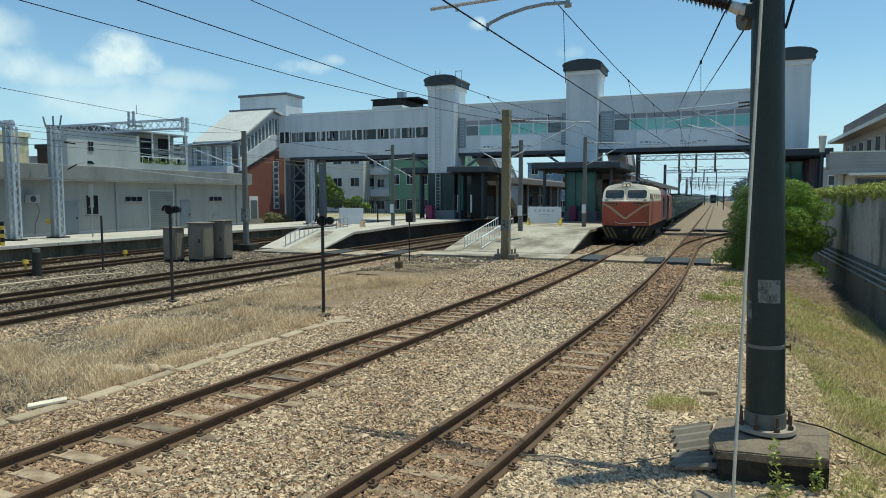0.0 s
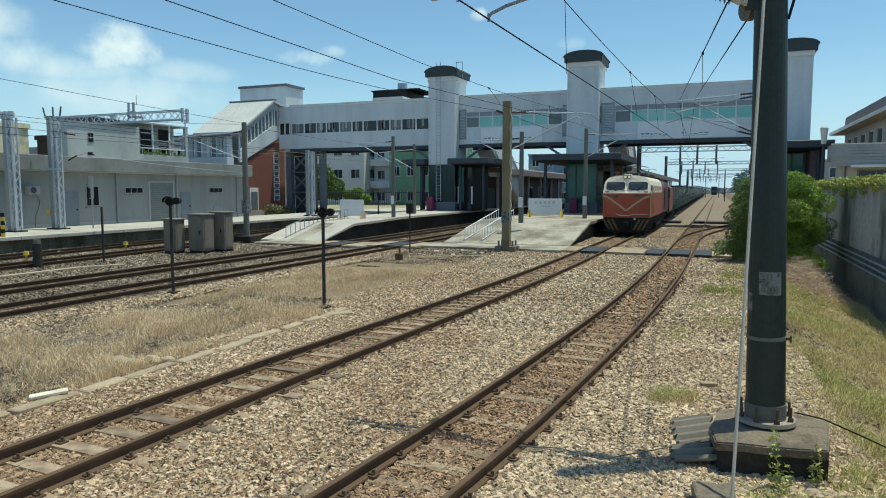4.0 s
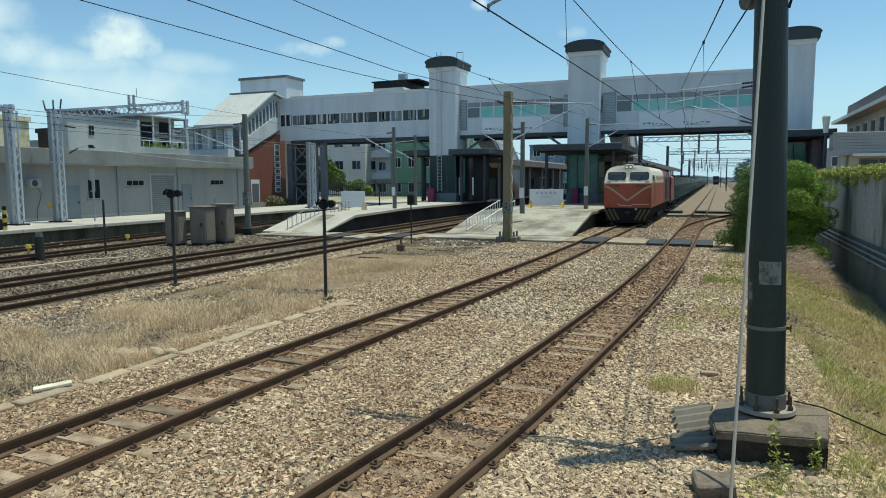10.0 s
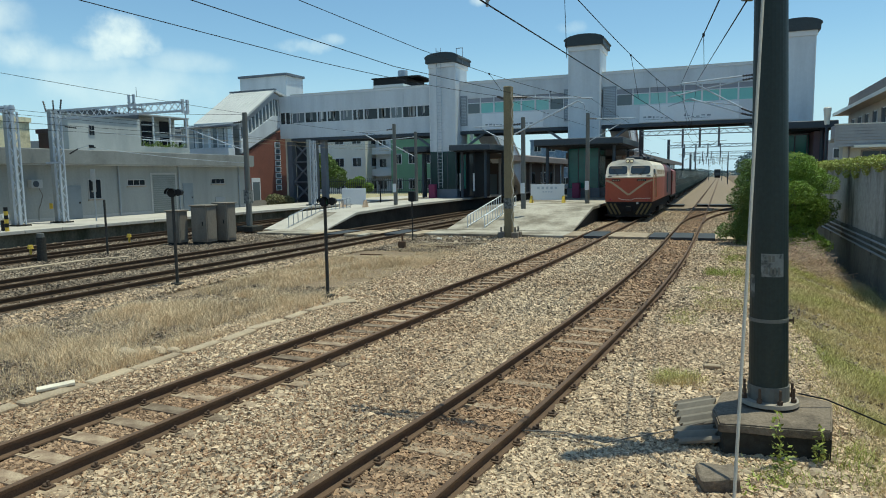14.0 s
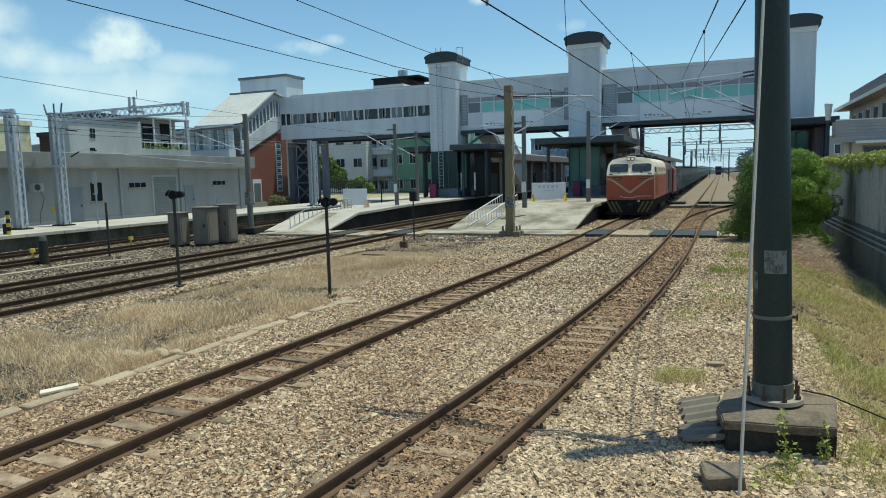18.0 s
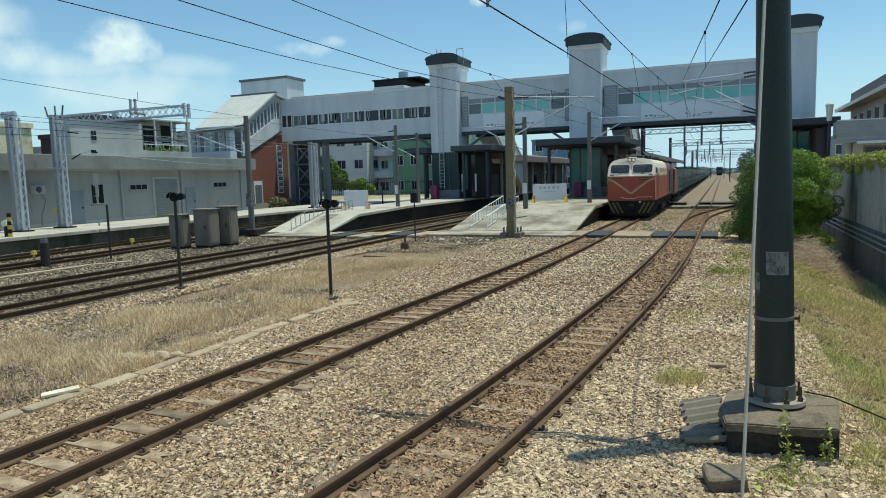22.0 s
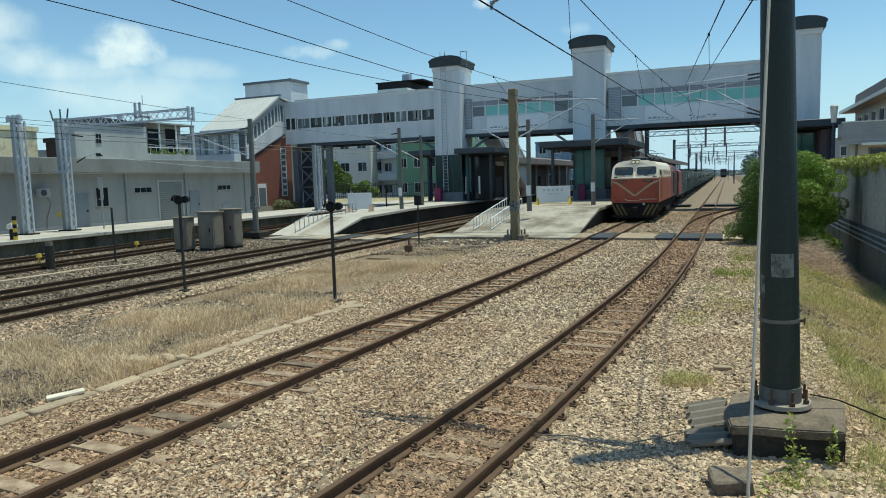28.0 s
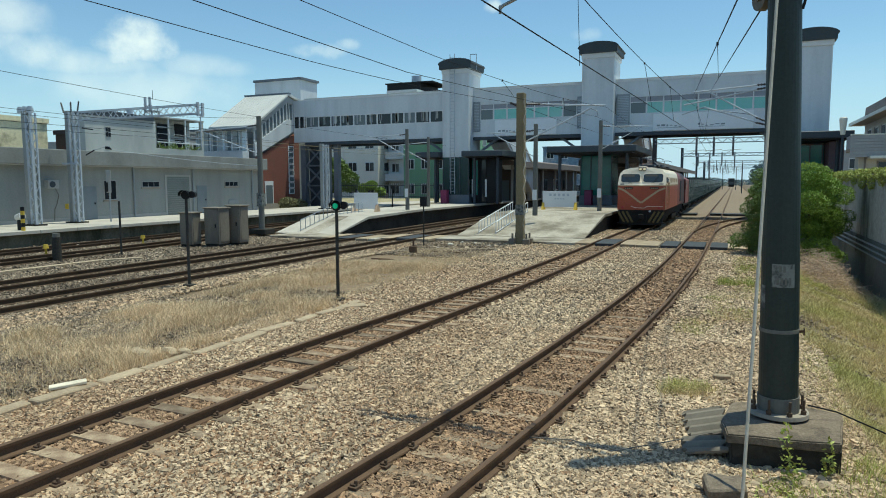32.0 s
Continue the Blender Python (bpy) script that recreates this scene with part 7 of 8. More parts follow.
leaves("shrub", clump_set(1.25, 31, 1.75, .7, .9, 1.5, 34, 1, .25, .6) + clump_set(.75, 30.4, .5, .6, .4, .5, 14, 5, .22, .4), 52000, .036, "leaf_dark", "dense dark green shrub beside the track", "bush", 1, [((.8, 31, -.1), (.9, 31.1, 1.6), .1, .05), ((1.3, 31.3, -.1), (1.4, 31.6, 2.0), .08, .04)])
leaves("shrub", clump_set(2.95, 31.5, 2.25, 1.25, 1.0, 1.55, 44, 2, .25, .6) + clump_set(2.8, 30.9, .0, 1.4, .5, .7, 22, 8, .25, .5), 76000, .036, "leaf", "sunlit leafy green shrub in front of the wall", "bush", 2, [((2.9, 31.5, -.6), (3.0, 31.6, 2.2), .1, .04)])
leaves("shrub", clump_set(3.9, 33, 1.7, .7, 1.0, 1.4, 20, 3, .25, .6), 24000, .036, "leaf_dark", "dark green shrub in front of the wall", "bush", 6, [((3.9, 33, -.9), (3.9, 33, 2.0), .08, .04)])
leaves("hedge", [((5.12, y, 3.3 + .07 * math.sin(y * 2.1)), (.36, .8, .22)) for y in range(10, 60)], 34000, .045, "leaf_yellow", "yellow-green creeper hanging over the top of the wall", "hedge", 3)
leaves("hedge_trail", [((4.9, y + .3, 3.12 + .15 * math.sin(y * 3.7)), (.12, .5, .3)) for y in range(12, 58, 2)], 9000, .042, "leaf_yellow", "trailing creeper leaves on the wall face", "hedge", 4)


def right_house():
    """House behind the wall: its long upper wall runs beside the line, a lower wing with a balcony stands before it."""
    t = thing("house", (12, 50, 1), "beige two storey house with deep brown eaves and balcony", "house")
    one("upper_wall", lambda bm: box(bm, 9, 20, 43, 59.6, 1, 7.3), "house_wall", t)
    one("eave", lambda bm: prism(bm, [(8.1, 7.22), (8.1, 7.45), (9.0, 7.85), (20.9, 7.85), (20.9, 7.22)], "y", 41, 60.6), "roof_tan", t, "broad light-brown eave")
    one("roof", lambda bm: prism(bm, [(8.95, 7.85), (9.0, 8.5), (14.5, 9.0), (20, 8.5), (20.05, 7.85)], "y", 42, 59.7), "roof_grey", t, "grey-brown tiled roof")
    boxes("fascia", "lamp_glass", t, (8.06, 8.1, 41, 60.6, 7.2, 7.42), label="pale eave edge")
    for i in range(6):
        y = 44.2 + i * 2.5
        w = boxes("side_window", "white_paint", t, (8.95, 9.0, y, y + 1.0, 5.2, 6.75))
        boxes("pane", "dark_grey", w, (8.93, 8.95, y + .08, y + .92, 5.28, 6.67))
        boxes("shutter", "roof_grey", t, (8.93, 9.0, y + 1.05, y + 1.25, 5.2, 6.75))
    boxes("wing_wall", "house_wall", t, (6.2, 15, 42.4, 42.95, 1, 4.6))
    boxes("wing_side", "house_wall", t, (6.2, 6.4, 42.95, 43.6, 1, 4.6))
    boxes("balcony_floor", "concrete", t, (5.75, 15, 41.8, 43.6, 4.6, 4.78))
    boxes("balcony_front", "slat_grey", t, (5.75, 15, 41.82, 41.95, 4.3, 5.46))
    for i in range(7):
        boxes("slat", "slat_grey", t, (5.7, 15, 41.77, 41.82, 4.3 + i * .165, 4.44 + i * .165))
    boxes("balcony_side", "slat_grey", t, (5.75, 5.9, 41.95, 43.6, 4.78, 5.46))
    boxes("rail_cap", "lamp_glass", t, (5.7, 15, 41.75, 42.0, 5.46, 5.52))
    boxes("awning", "lamp_glass", t, (6.6, 10.5, 41.5, 42.4, 4.22, 4.36), label="pale window awning")
    for a in (7.05, 9.6):
        g = boxes("ground_window", "roof_grey", t, (a, a + 1.8, 42.34, 42.4, 3.2, 4.12))
        boxes("pane", "window_dark", g, (a + .08, a + .87, 42.32, 42.34, 3.28, 4.04))
        boxes("pane", "window_dark", g, (a + .93, a + 1.72, 42.32, 42.34, 3.28, 4.04))
    one("downpipe", lambda bm: rod(bm, (6.5, 42.34, 1), (6.5, 42.34, 4.6), .05, n=8), "roof_grey", t)


right_house()
t = thing("street_lamp", (5.85, 46, 1), "dark street lamp post with a pale tapering lantern", "street lamp")
one("post", lambda bm: rod(bm, (5.85, 46, 1), (5.85, 46, 5.75), .09, .07, n=10), "dark_grey", t)
one("lantern", lambda bm: rod(bm, (5.85, 46, 5.75), (5.85, 46, 6.7), .13, .22, n=14), "lamp_glass", t, "pale tapering lantern")
one("lantern_cap", lambda bm: rod(bm, (5.85, 46, 6.7), (5.85, 46, 6.78), .22, .16, n=14), "lamp_glass", t)


# ---- distant town ----
def block(x0, x1, y0, y1, h, material, label, floors=3, cols=4, balcony=False, roof=True, z0=0):
    t = thing("apartment_building", ((x0 + x1) / 2, (y0 + y1) / 2, z0), label, "building", "town houses")
    boxes("wall", material, t, (x0, x1, y0, y1, z0, h))
    boxes("parapet", material, t, (x0 - .12, x1 + .12, y0 - .12, y1 + .12, h, h + .35))
    fh = (h - z0) / floors
    for f in range(floors):
        z = z0 + f * fh + fh * .35
        for c in range(cols):
            a = x0 + (x1 - x0) * (c + .25) / cols
            b = x0 + (x1 - x0) * (c + .78) / cols
            w = boxes("window", "white_paint", t, (a, b, y0 - .05, y0, z, z + fh * .42))
            boxes("pane", "window_dark", w, (a + .1, (a + b) / 2 - .04, y0 - .07, y0 - .05, z + .1, z + fh * .42 - .1), ((a + b) / 2 + .04, b - .1, y0 - .07, y0 - .05, z + .1, z + fh * .42 - .1))
        if balcony and f:
            boxes("balcony", material, t, (x0 - .1, x1 + .1, y0 - 1.1, y0, z0 + f * fh - .15, z0 + f * fh + .95))
        for c in range(2):
            b = y0 + (y1 - y0) * (c + .3) / 2
            w = boxes("side_window", "white_paint", t, (x1, x1 + .05, b, b + 1.6, z, z + fh * .42))
            boxes("pane", "window_dark", w, (x1 + .05, x1 + .07, b + .1, b + 1.5, z + .1, z + fh * .42 - .1))
    return t


block(-66, -50.6, 92, 104, 10.5, "cream_wall", "cream apartment house with long balconies", 3, 5)
block(-50.4, -45.4, 95, 108, 17, "town_grey", "pale grey apartment house with dark windows", 5, 2, True)
block(-45.2, -36, 90, 104, 11, "green_wall", "green painted house behind the station", 3, 4)
g = thing("roof_shed", (-53, 110, 17), "black sheet roof structure on top of a building", "roof structure")
boxes("wall", "black", g, (-57.5, -51, 108.2, 116, 14.0, 20.4))
boxes("roof", "black", g, (-57.8, -48.5, 108, 116, 20.4, 20.6))
boxes("annex", "black", g, (-51, -49, 108.5, 116, 14.0, 19.4))
one("water_tank", lambda bm: rod(bm, (-53, 111, 20.6), (-53, 111, 22.0), .9, n=14), "galv", g)
block(-60, -48.3, 18, 35.6, 7.6, "yellow_wall", "stained yellow plaster house behind the goods building", 2, 3)
block(-49.8, -43.4, 37.4, 41, 6.9, "rust_sheet", "dark reddish sheet annex behind the goods building", 1, 1)
block(-90, -70, 60, 80, 8, "grey_wall", "grey row houses behind the yard", 2, 4)
block(-30, -22, 150, 162, 8, "grey_wall", "low grey houses beyond the platforms", 2, 3)
block(14, 28, 110, 124, 7, "grey_wall", "low grey house beyond the wall", 2, 4)
def radio_mast(x, y, z0, z1):
    t = thing("radio_mast", (x, y, z0), "small grey radio mast with antenna panels on a roof", "mast")
    for sx in (-1, 1):
        for sy in (-1, 1):
            one("leg", lambda bm: rod(bm, (x + sx * .75, y + sy * .75, z0), (x + sx * .3, y + sy * .3, z1 - 1.0), .06, n=6), "steel_grey", t)
    for i in range(5):
        z = z0 + i * (z1 - 1.0 - z0) / 5
        one("lacing", lambda bm: (bar(bm, (x - .7 + i * .08, y - .6, z), (x + .7 - i * .08, y - .6, z + .5), .06, .06), bar(bm, (x + .7 - i * .08, y - .6, z), (x - .7 + i * .08, y - .6, z + .5), .06, .06)), "steel_grey", t)
    for dx in (-.3, .3):
        boxes("antenna_panel", "galv", t, (x + dx - .13, x + dx + .13, y - .55, y - .4, z1 - 1.5, z1 - .2), bevel=.02)
    one("platform", lambda bm: rod(bm, (x, y, z1 - 1.6), (x, y, z1 - 1.5), .75, n=12), "steel_grey", t)
    one("spike", lambda bm: rod(bm, (x + .2, y, z1 - .4), (x + .2, y, z1 + .5), .03, n=6), "steel_grey", t)
    one("stay", lambda bm: rod(bm, (x + .4, y, z1 - 1.5), (x + 2.0, y, z1 - 2.9), .05, n=6), "steel_grey", t)


block(-58, -51, 48.5, 56, 8.0, "grey_wall", "low grey house behind the goods building", 2, 2)
radio_mast(-52.7, 50, 8.35, 11.6)


def fence():
    t = thing("iron_fence", (-42, 76, 0), "dark iron railing fence behind the platforms", "fence")
    boxes("rail", "dark_grey", t, (-56, -30, 76, 76.06, 2.6, 2.68), (-56, -30, 76, 76.06, 1.2, 1.28))
    for i in range(88):
        boxes("paling", "dark_grey", t, (-56 + i * .3, -55.95 + i * .3, 75.98, 76.02, .9, 2.95))


fence()
b = one("grass_bank", lambda bm: prism(bm, [(63, -.1), (77.5, -.1), (77.5, 1.0), (75, .95), (68, .35), (63, .05)], "x", -62, -27), "straw_bank")
tagged(b, "sunlit bank of dry straw-coloured grass behind the platform", "grass bank", kind="structure")
leaves("tree", [((-49.5, 78, 4.2), (2.1, 2.0, 1.9)), ((-48, 78.5, 3.2), (1.7, 1.6, 1.5)), ((-51, 78, 2.9), (1.5, 1.5, 1.4)), ((-49.3, 78, 5.6), (1.1, 1.1, .9))], 9000, .19, "leaf_dark", "round dark green tree behind the platform fence", "tree", 11, [((-49.5, 78, 0), (-49.4, 78, 3.5), .2, .1), ((-49.4, 78, 2.4), (-48.2, 78.4, 3.6), .09, .04), ((-49.4, 78, 2.2), (-50.8, 78, 3.2), .09, .04)])
leaves("shrub_row", [((-45.8 + i * 1.3, 79, 2.2 + .5 * math.sin(i * 2.1)), (.8, .7, .65)) for i in range(3)], 2600, .16, "leaf", "row of green shrubs behind the fence", "bush", 12, [((-42, 79, 0), (-42, 79, 1.8), .1, .05)])
leaves("shrub", [((-40.9, 55.6, 1.0), (.7, 1.3, .6)), ((-40.7, 57.0, .9), (.6, 1.0, .5)), ((-41.0, 58.0, .8), (.6, .8, .4))], 3500, .1, "leaf_dry", "low dry shrub in front of the brick wall", "bush", 13)
# distant things; their haze is in the base colour
leaves("far_trees", [((7.5 + i * 4.0, 170 + i * 6, 4 + 1.5 * math.sin(i * 1.7)), (4.0, 4, 3.6)) for i in range(8)], 9000, .55, "far_hazed", "hazy green trees far beside the line", "trees", 14, kind="stuff")
leaves("far_trees", [((-38 - i * 9, 190 + (i % 3) * 9, 4), (7, 5, 4.5)) for i in range(12)], 8000, .8, "far_hazed", "hazy green trees far behind the station", "trees", 15, kind="stuff")
leaves("far_trees", [((-30 + i * 9, 430 + 12 * math.sin(i * 2.2), 2.2), (8, 6, 2.6 + .9 * math.sin(i * 1.3))) for i in range(9)], 9000, .6, "far_hazed", "hazy trees at the far end of the line", "trees", 16, kind="stuff")
t = thing("hazy_shed", (8, 150, 0), "hazy grey-green shed roof far beside the line", "building")
one("wall", lambda bm: prism(bm, [(4.6, 0), (14, 0), (14, 5.5), (9, 8), (4.6, 5.0)], "y", 120, 150), "far_hazed", t)
# plain block added for the bluish hazy shape; the haze is its wall colour
block(-35.1, -26.6, 132, 140, 9.7, "haze_blue", "building beyond the platforms with bluish haze put into its colour", 3, 3)


# ---- ballast stones, grass and small things on the ground ----
LINE_Y = np.arange(-14, 120, .25)
LINE_X = {k: np.array([spline(line, y) for y in LINE_Y]) for k, line in TRACKS.items()}


def stones(name, regions, seed, label, material="stone", size_of=None):
    """Angular stones strewn over strips (x0, x1, y0, y1, number, size); a key in x0 means across that track. Joined."""
    rng = np.random.default_rng(seed)
    cube = np.array([(x, y, z) for x in (-1, 1) for y in (-1, 1) for z in (-1, 1)], float)
    shapes = np.stack([cube * (.35, .28, .23) + rng.normal(0, .10, (8, 3)) for _ in range(40)])
    quads = np.array([(0, 1, 3, 2), (4, 6, 7, 5), (0, 4, 5, 1), (2, 3, 7, 6), (1, 5, 7, 3)])      # bedded: no underside
    xs, ys, ss = [], [], []
    for x0, x1, y0, y1, count, size in regions:
        y = rng.uniform(y0, y1, count)
        x = rng.uniform(-x1, x1, count) + np.interp(y, LINE_Y, LINE_X[x0]) if isinstance(x0, str) else rng.uniform(x0, x1, count)
        xs.append(x), ys.append(y), ss.append(np.full(count, size))
    x, y, size = np.concatenate(xs), np.concatenate(ys), np.concatenate(ss)
    keep, rise = np.ones(len(x), bool), np.zeros(len(x))
    for k in TRACKS:
        d = np.abs(x - np.interp(y, LINE_Y, LINE_X[k]))
        keep &= np.abs(d - (GAUGE / 2 + .033)) > .075
        if material == "stone":
            keep &= d > .5
    x, y, size = x[keep], y[keep], size[keep]
    n = len(x)
    s = shapes[rng.integers(0, 40, n)] * (size * rng.lognormal(0, .26, n))[:, None, None]
    a, tilt = rng.uniform(0, 6.28, n)[:, None], rng.normal(0, .5, n)[:, None]
    ca, sa, ct, st = np.cos(a), np.sin(a), np.cos(tilt), np.sin(tilt)
    px, py, pz = s[..., 0] * ct + s[..., 2] * st, s[..., 1], -s[..., 0] * st + s[..., 2] * ct
    z = np.array([gz(u, v) for u, v in zip(x, y)])[:, None] + size[:, None] * .14 + (.042 if material == "stone" else .03)
    verts = np.stack([px * ca - py * sa + x[:, None], px * sa + py * ca + y[:, None], pz + z], -1)
    faces = (quads[None] + 8 * np.arange(n)[:, None, None]).reshape(-1, 4)
    me = bpy.data.meshes.new(name)
    me.vertices.add(n * 8)
    me.vertices.foreach_set("co", verts.ravel())
    me.loops.add(n * 20)
    me.loops.foreach_set("vertex_index", faces.ravel().astype(np.int32))
    me.polygons.add(n * 5)
    me.polygons.foreach_set("loop_start", np.arange(0, n * 20, 4, dtype=np.int32))
    me.update(calc_edges=True)
    me.shade_flat()
    me.materials.append(M[material])
    tagged(new(name, me), label, "gravel", kind="stuff")


stones("ballast_stones", [(-9.2, -3.6, 3.4, 8, 19000, .047), (-3.6, 1.6, 3.4, 8, 42000, .047), (-9.6, -4.2, 8, 14, 26000, .053), (-4.2, 1.6, 8, 14, 46000, .053), (-9.6, 1.4, 14, 22, 38000, .064), (-9.6, 1.4, 22, 31.8, 30000, .078), (-5, 1.6, 34.3, 60, 26000, .075), (-7.2, -5.8, 35, 43, 1800, .09), (.0, 2.6, 5.5, 9, 1800, .07), (-10, 1.6, -12, 3.4, 6000, .1)], 1, "pale grey-brown angular ballast stones")
stones("rusty_ballast", [(-9.2, -3.4, 3.4, 8.0, 32000, .047), (-3.4, 1.6, 3.4, 8.0, 9000, .047), (-9.4, -4, 8, 14, 24000, .053), (-9.2, -6.5, 14, 22, 9000, .064), ("A", .5, 3.4, 16, 16000, .05), ("A", .5, 16, 42, 5500, .085), ("B", .5, 3.4, 16, 13000, .05), ("B", .5, 16, 41, 6500, .09), ("B", .5, 41, 60, 1800, .08)], 3, "rust-stained brown ballast stones on and beside the tracks", "stone_rust")
stones("shoulder_ballast", [(-15.0, -13.9, 7, 30, 7000, .08), (-16.0, -11.3, 5, 14, 2600, .055)], 7, "pale ballast shoulder along the dark track")
stones("dark_ballast", [(-21, -14.2, 8, 31.5, 42000, .078), (-16.6, -11.2, 4, 13.5, 23000, .06), (-13.0, -9.2, 4, 16, 9000, .05), (-31, -21, 14, 32, 22000, .095), (-14, -6.6, 25, 31.8, 5000, .09)], 2, "darker rusty ballast stones round the station tracks", "stone_dark")


def blades(name, regions, seed, label, material, even=.3):
    """Grass blades in tufts over strips (x0, x1, y0, y1, tufts, height)."""
    rng = random.Random(seed)
    vs, fs = [], []
    for x0, x1, y0, y1, count, height in regions:
        for _ in range(count):
            cx, cy = rng.uniform(x0, x1), rng.uniform(y0, y1)
            k = noise.noise((cx * .55, cy * .4, seed)) + .6 * noise.noise((cx * 1.7, cy * 1.3, seed)) + even
            if rng.random() > k * 1.5:
                continue
            for _ in range(rng.randint(8, 15)):
                x, y = cx + rng.gauss(0, .09), cy + rng.gauss(0, .09)
                h = height * rng.uniform(.45, 1.25) * (.6 + .6 * max(0, k))
                a = rng.uniform(0, 6.28)
                w = .002 + .002 * rng.random()
                lx, ly = rng.gauss(0, .55) * h, rng.gauss(0, .55) * h
                z = gz(x, y) + (.02 if x < 1.5 else -.01)
                n = len(vs)
                dx, dy = w * math.cos(a), w * math.sin(a)
                vs += [(x - dx, y - dy, z), (x + dx, y + dy, z), (x + lx * .4 + dx * .8, y + ly * .4 + dy * .8, z + h * .6), (x + lx * .4 - dx * .8, y + ly * .4 - dy * .8, z + h * .6), (x + lx, y + ly, z + h)]
                fs += [(n, n + 1, n + 2, n + 3), (n + 3, n + 2, n + 4)]
    tagged(new(name, mesh_of(name, vs, fs, material)), label, "grass", kind="stuff")


blades("dry_grass", [(-12.9, -8.9, 5.0, 14, 9500, .235), (-13.4, -9.2, 14, 22, 6000, .24), (-13.4, -8, 22, 28, 3000, .13), (-13.6, -7.5, 28, 31.5, 1500, .12)], 5, "straw-coloured dry grass between the tracks", "grass_dry", .22)
blades("low_dry_grass", [(-13.2, -8.9, 4.6, 14, 4200, .08), (-13.4, -9.2, 14, 22, 2000, .07)], 15, "short straw-coloured grass stubble between the tracks", "grass_dry", .3)
blades("green_weeds", [(-.25, .8, 20.9, 22.0, 150, .22), (-.65, -.1, 18.2, 18.9, 60, .12), (.3, .9, 24.5, 26, 60, .2), (1.2, 1.7, 7.2, 8.2, 60, .16), (.3, 1.1, 7.0, 7.35, 40, .12)], 19, "tufts of green weeds at the edge of the ballast", "leaf_yellow", .6)
blades("verge_grass", [(1.5, 4.6, 5.5, 34, 19000, .15), (1.2, 2.2, 9, 30, 2500, .10), (.2, 1.2, 20, 29, 900, .12), (-.75, -.2, 9.8, 10.4, 170, .13), (4.0, 4.8, 6, 32, 1200, .28), (1.0, 4.6, 32, 46, 5000, .2), (-.4, .9, 15.5, 20, 420, .12), (-.9, -.2, 14, 15.4, 120, .1)], 6, "yellow-green rough grass on the ditch bank", "grass_green", .55)
stones("bank_stones", [(1.2, 4.4, 5.5, 30, 3500, .06)], 9, "scattered stones in the bank grass", "stone_dark")


def kerb_line():
    """Broken line of flat kerb stones between grass and ballast."""
    t = thing("kerb_line", (-8.6, 9, 0), "broken line of flat weathered kerb stones in the gravel", "kerb")
    y, rng = 5.2, random.Random(4)
    while y < 14.2:
        L = rng.uniform(.7, 1.1)
        one("kerb_stone", lambda bm: obox(bm, Matrix.Translation((-8.62 + .25 * math.exp(-(y - 5) * .4) * -1 + rng.gauss(0, .02), y + L / 2, .0)) @ pose(0, 0, 0, rng.gauss(0, 1.5), rng.gauss(0, 2), rng.gauss(0, 2)), .22, L - .03 - (.2 if rng.random() < .2 else 0), .1, .02), "kerb", t)
        y += L
    p = thing("white_plank", (-9.0, 6.6, 0), "short whitish painted plank lying on the ground", "plank")
    one("board", lambda bm: obox(bm, Matrix.Translation((-8.98, 6.72, .06)) @ pose(0, 0, 0, 4, 0, -37), .17, .5, .045, .008), "plank_paint", p)
    s = thing("kerb_stone", (-8.1, 14.2, 0), "loose flat concrete slab by the signal post", "slab")
    one("slab_body", lambda bm: obox(bm, Matrix.Translation((-8.42, 14.0, .03)) @ pose(0, 0, 0, 2, 3, -52), .3, .62, .06, .015), "kerb", s)
    for x, y, r in ((-9.38, 8.4, .17), (-9.05, 8.75, .14), (-8.85, 8.9, .12)):
        k = one("boulder", lambda bm: (bmesh.ops.create_icosphere(bm, subdivisions=2, radius=r, matrix=Matrix.Translation((x, y, r * .4)) @ Matrix.Diagonal((1.4, .8, .7, 1))), [setattr(v, "co", v.co + noise.noise_vector(v.co * 7) * r * .25) for v in bm.verts]), "kerb")
        tagged(k, "pale rounded stone lying in the dry grass", "stone", "loose stones")


kerb_line()
k = one("loose_brick", lambda bm: obox(bm, pose(-.02, 11.0, .03, 3, 2, 18), .26, .1, .07, .012), "kerb")
tagged(k, "pale broken brick lying in the gravel", "brick")
leaves("weed", [((.62, 7.42, .3), (.06, .05, .34)), ((.72, 7.36, .15), (.09, .06, .14))], 150, .03, "leaf_yellow", "small green weed growing by the mast footing", "weed", 21)
leaves("weed", [((1.03, 7.6, .2), (.06, .05, .24))], 90, .03, "leaf_yellow", "small green weed growing by the mast footing", "weed", 22)
leaves("weed", [((.5, 6.95, .03), (.2, .15, .07)), ((.3, 6.75, .03), (.12, .12, .05))], 110, .028, "leaf_yellow", "low green weeds among the stones", "weed", 23)


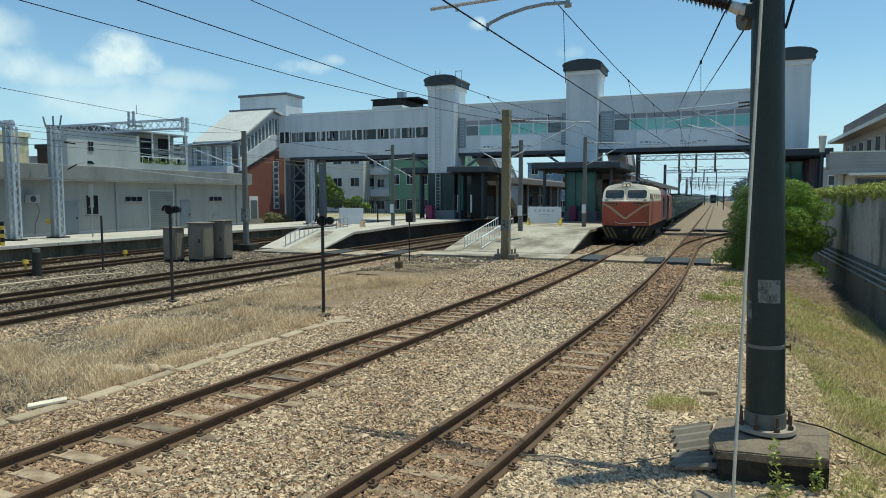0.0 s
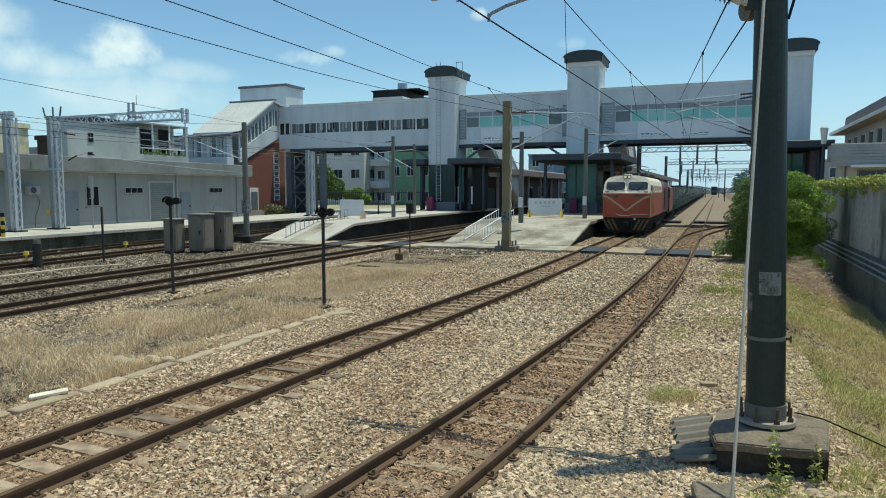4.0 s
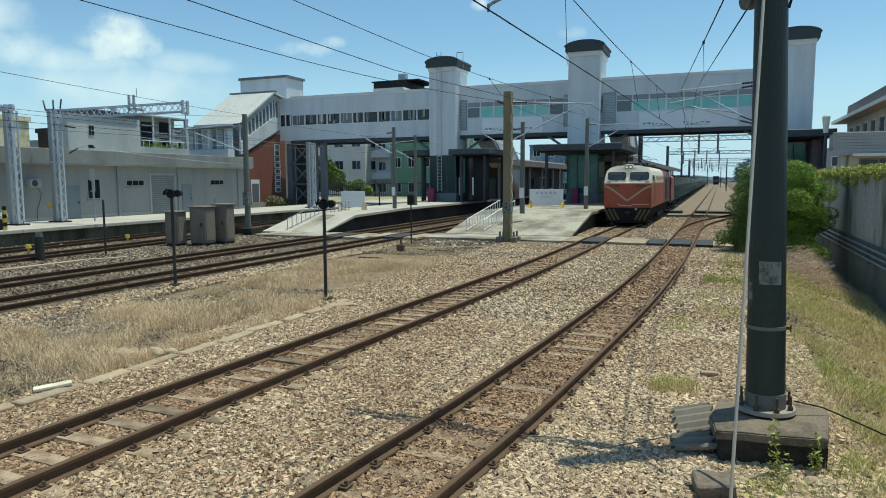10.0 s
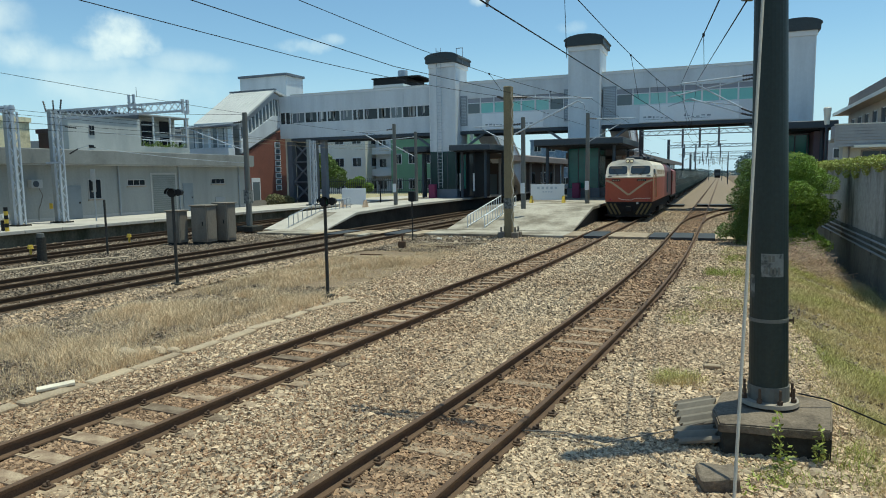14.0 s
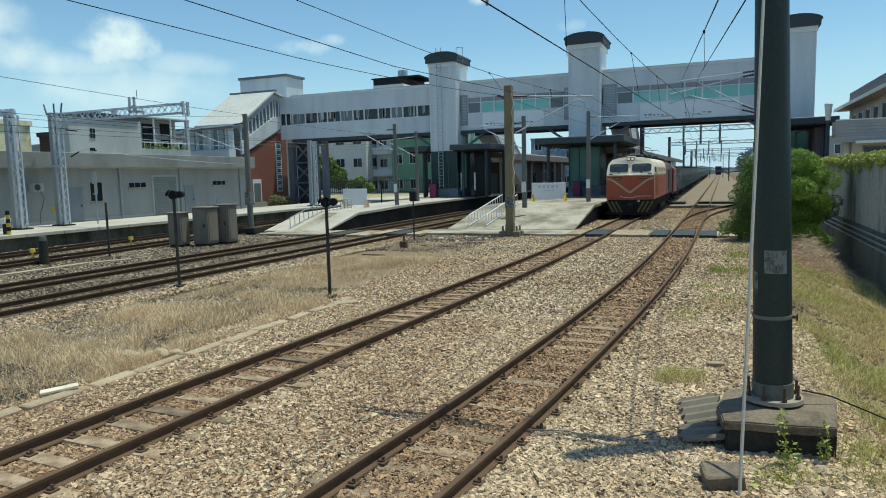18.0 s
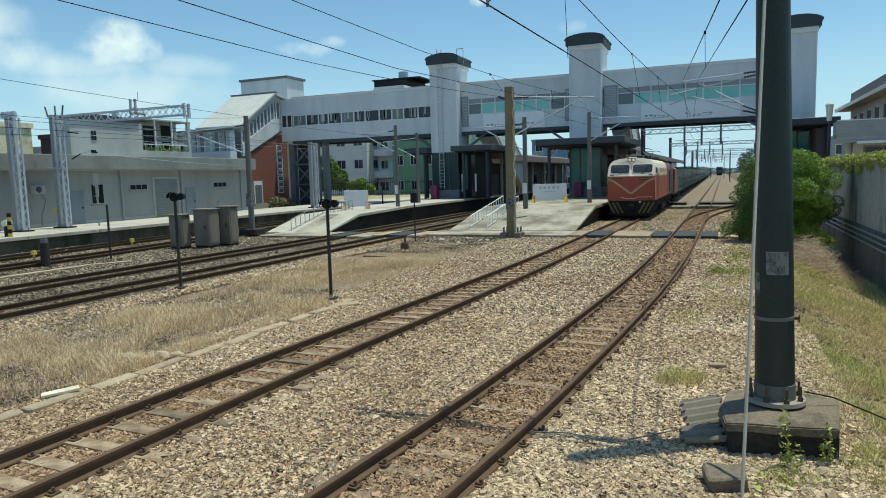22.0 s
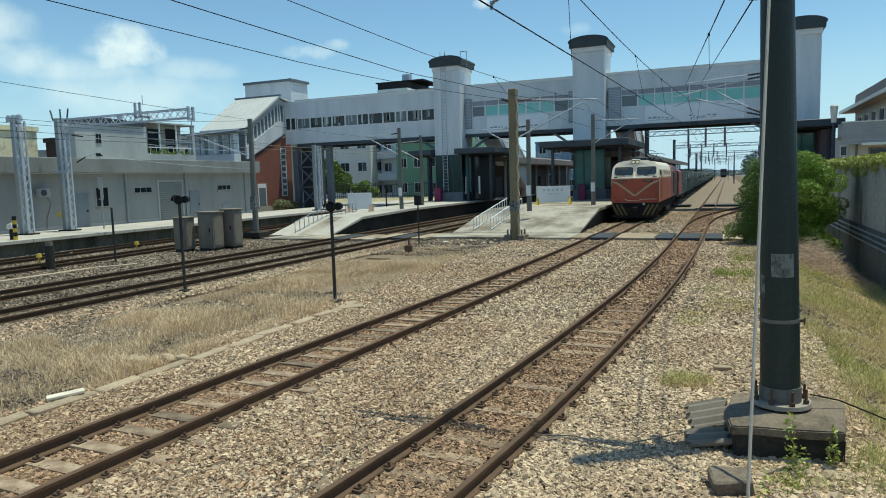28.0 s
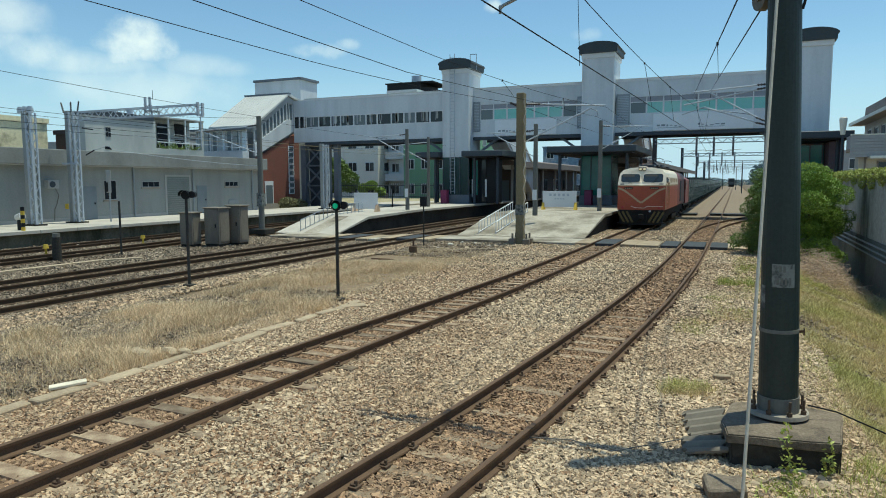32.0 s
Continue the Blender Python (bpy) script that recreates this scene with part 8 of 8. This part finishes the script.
def lineside_scrap():
    """Old pipes, rods and lumps of concrete about the olive mast and the posts."""
    rng = random.Random(12)
    for x, y, L, rz, mat_, r in ((-12.2, 27.2, 2.6, 78, "kerb", .04), (-11.2, 26.6, 1.8, 95, "rail", .035), (-12.6, 23.2, 1.0, 88, "rail", .03), (-10.4, 28.4, 2.0, 70, "kerb", .04)):
        o = one("scrap_pipe", lambda bm: rod(bm, Vector((x, y, .03)) - Vector((math.sin(radians(rz)), math.cos(radians(rz)), 0)) * L / 2, Vector((x, y, .03)) + Vector((math.sin(radians(rz)), math.cos(radians(rz)), 0)) * L / 2, r, n=8), mat_)
        tagged(o, "old pipe lying on the ballast near the mast", "pipe", "scrap pipes")
    for i in range(34):
        x, y, r = rng.uniform(-12.6, -8.2), rng.uniform(27.0, 31.4), rng.uniform(.05, .13)
        o = one("concrete_lump", lambda bm: (obox(bm, Matrix.Translation((x, y, r * .3)) @ pose(0, 0, 0, rng.gauss(0, 12), rng.gauss(0, 12), rng.uniform(0, 180)), r * 2, r * 1.4, r, .02)), "kerb" if i % 4 else "concrete_pale")
        tagged(o, "broken lump of pale concrete beside the mast foot", "rubble", "concrete lumps")
    t = thing("cable_duct", (-22.5, 17.5, 0), "low concrete cable duct bent beside the track", "duct")
    for k, (a, b) in enumerate((((-22.9, 12, .02), (-22.6, 18.6, .02)), ((-22.6, 18.6, .02), (-21.8, 19.9, .02)))):
        one("duct_lid", lambda bm: bar(bm, a, b, .3, .1), "kerb", t)


lineside_scrap()


def brush():
    rng = random.Random(8)
    bm = bmesh.new()
    for _ in range(2200):
        c = Vector((rng.gauss(3.2, .6), rng.gauss(28.4, 1.3), 0))
        c.z = gz(c.x, c.y) + rng.uniform(0, 1.2) * rng.random() * math.exp(-((c.x - 3.2) / 1.1) ** 2)
        d = Vector((rng.gauss(0, 1), rng.gauss(0, 1), rng.gauss(.1, .45))).normalized() * rng.uniform(.2, .6)
        e = (d + Vector((rng.gauss(0, .2), rng.gauss(0, .2), rng.gauss(-.05, .15))))
        rod(bm, c - d * .5, c, .008, .006, n=3, caps=False)
        rod(bm, c, c + e * .5, .006, .003, n=3, caps=False)
    tagged(part("dry_brushwood", bm, "twig"), "heap of dry grey-brown cut branches at the foot of the shrubs", "brushwood", kind="stuff")


brush()


# ---- motion ----
def motions():
    """The shunting signal by the near track clears: its colour drum turns the green filter to the front."""
    at = (.045, -.13, 2.46)
    walk(drum, [(0, pose(*at, 0, 0, -10)), (28.1, pose(*at, 0, 0, -10)), (28.1334, pose(*at, 0, 0, -95)), (28.1667, pose(*at, 0, 0, -150)), (32, pose(*at, 0, 0, -150))])


motions()
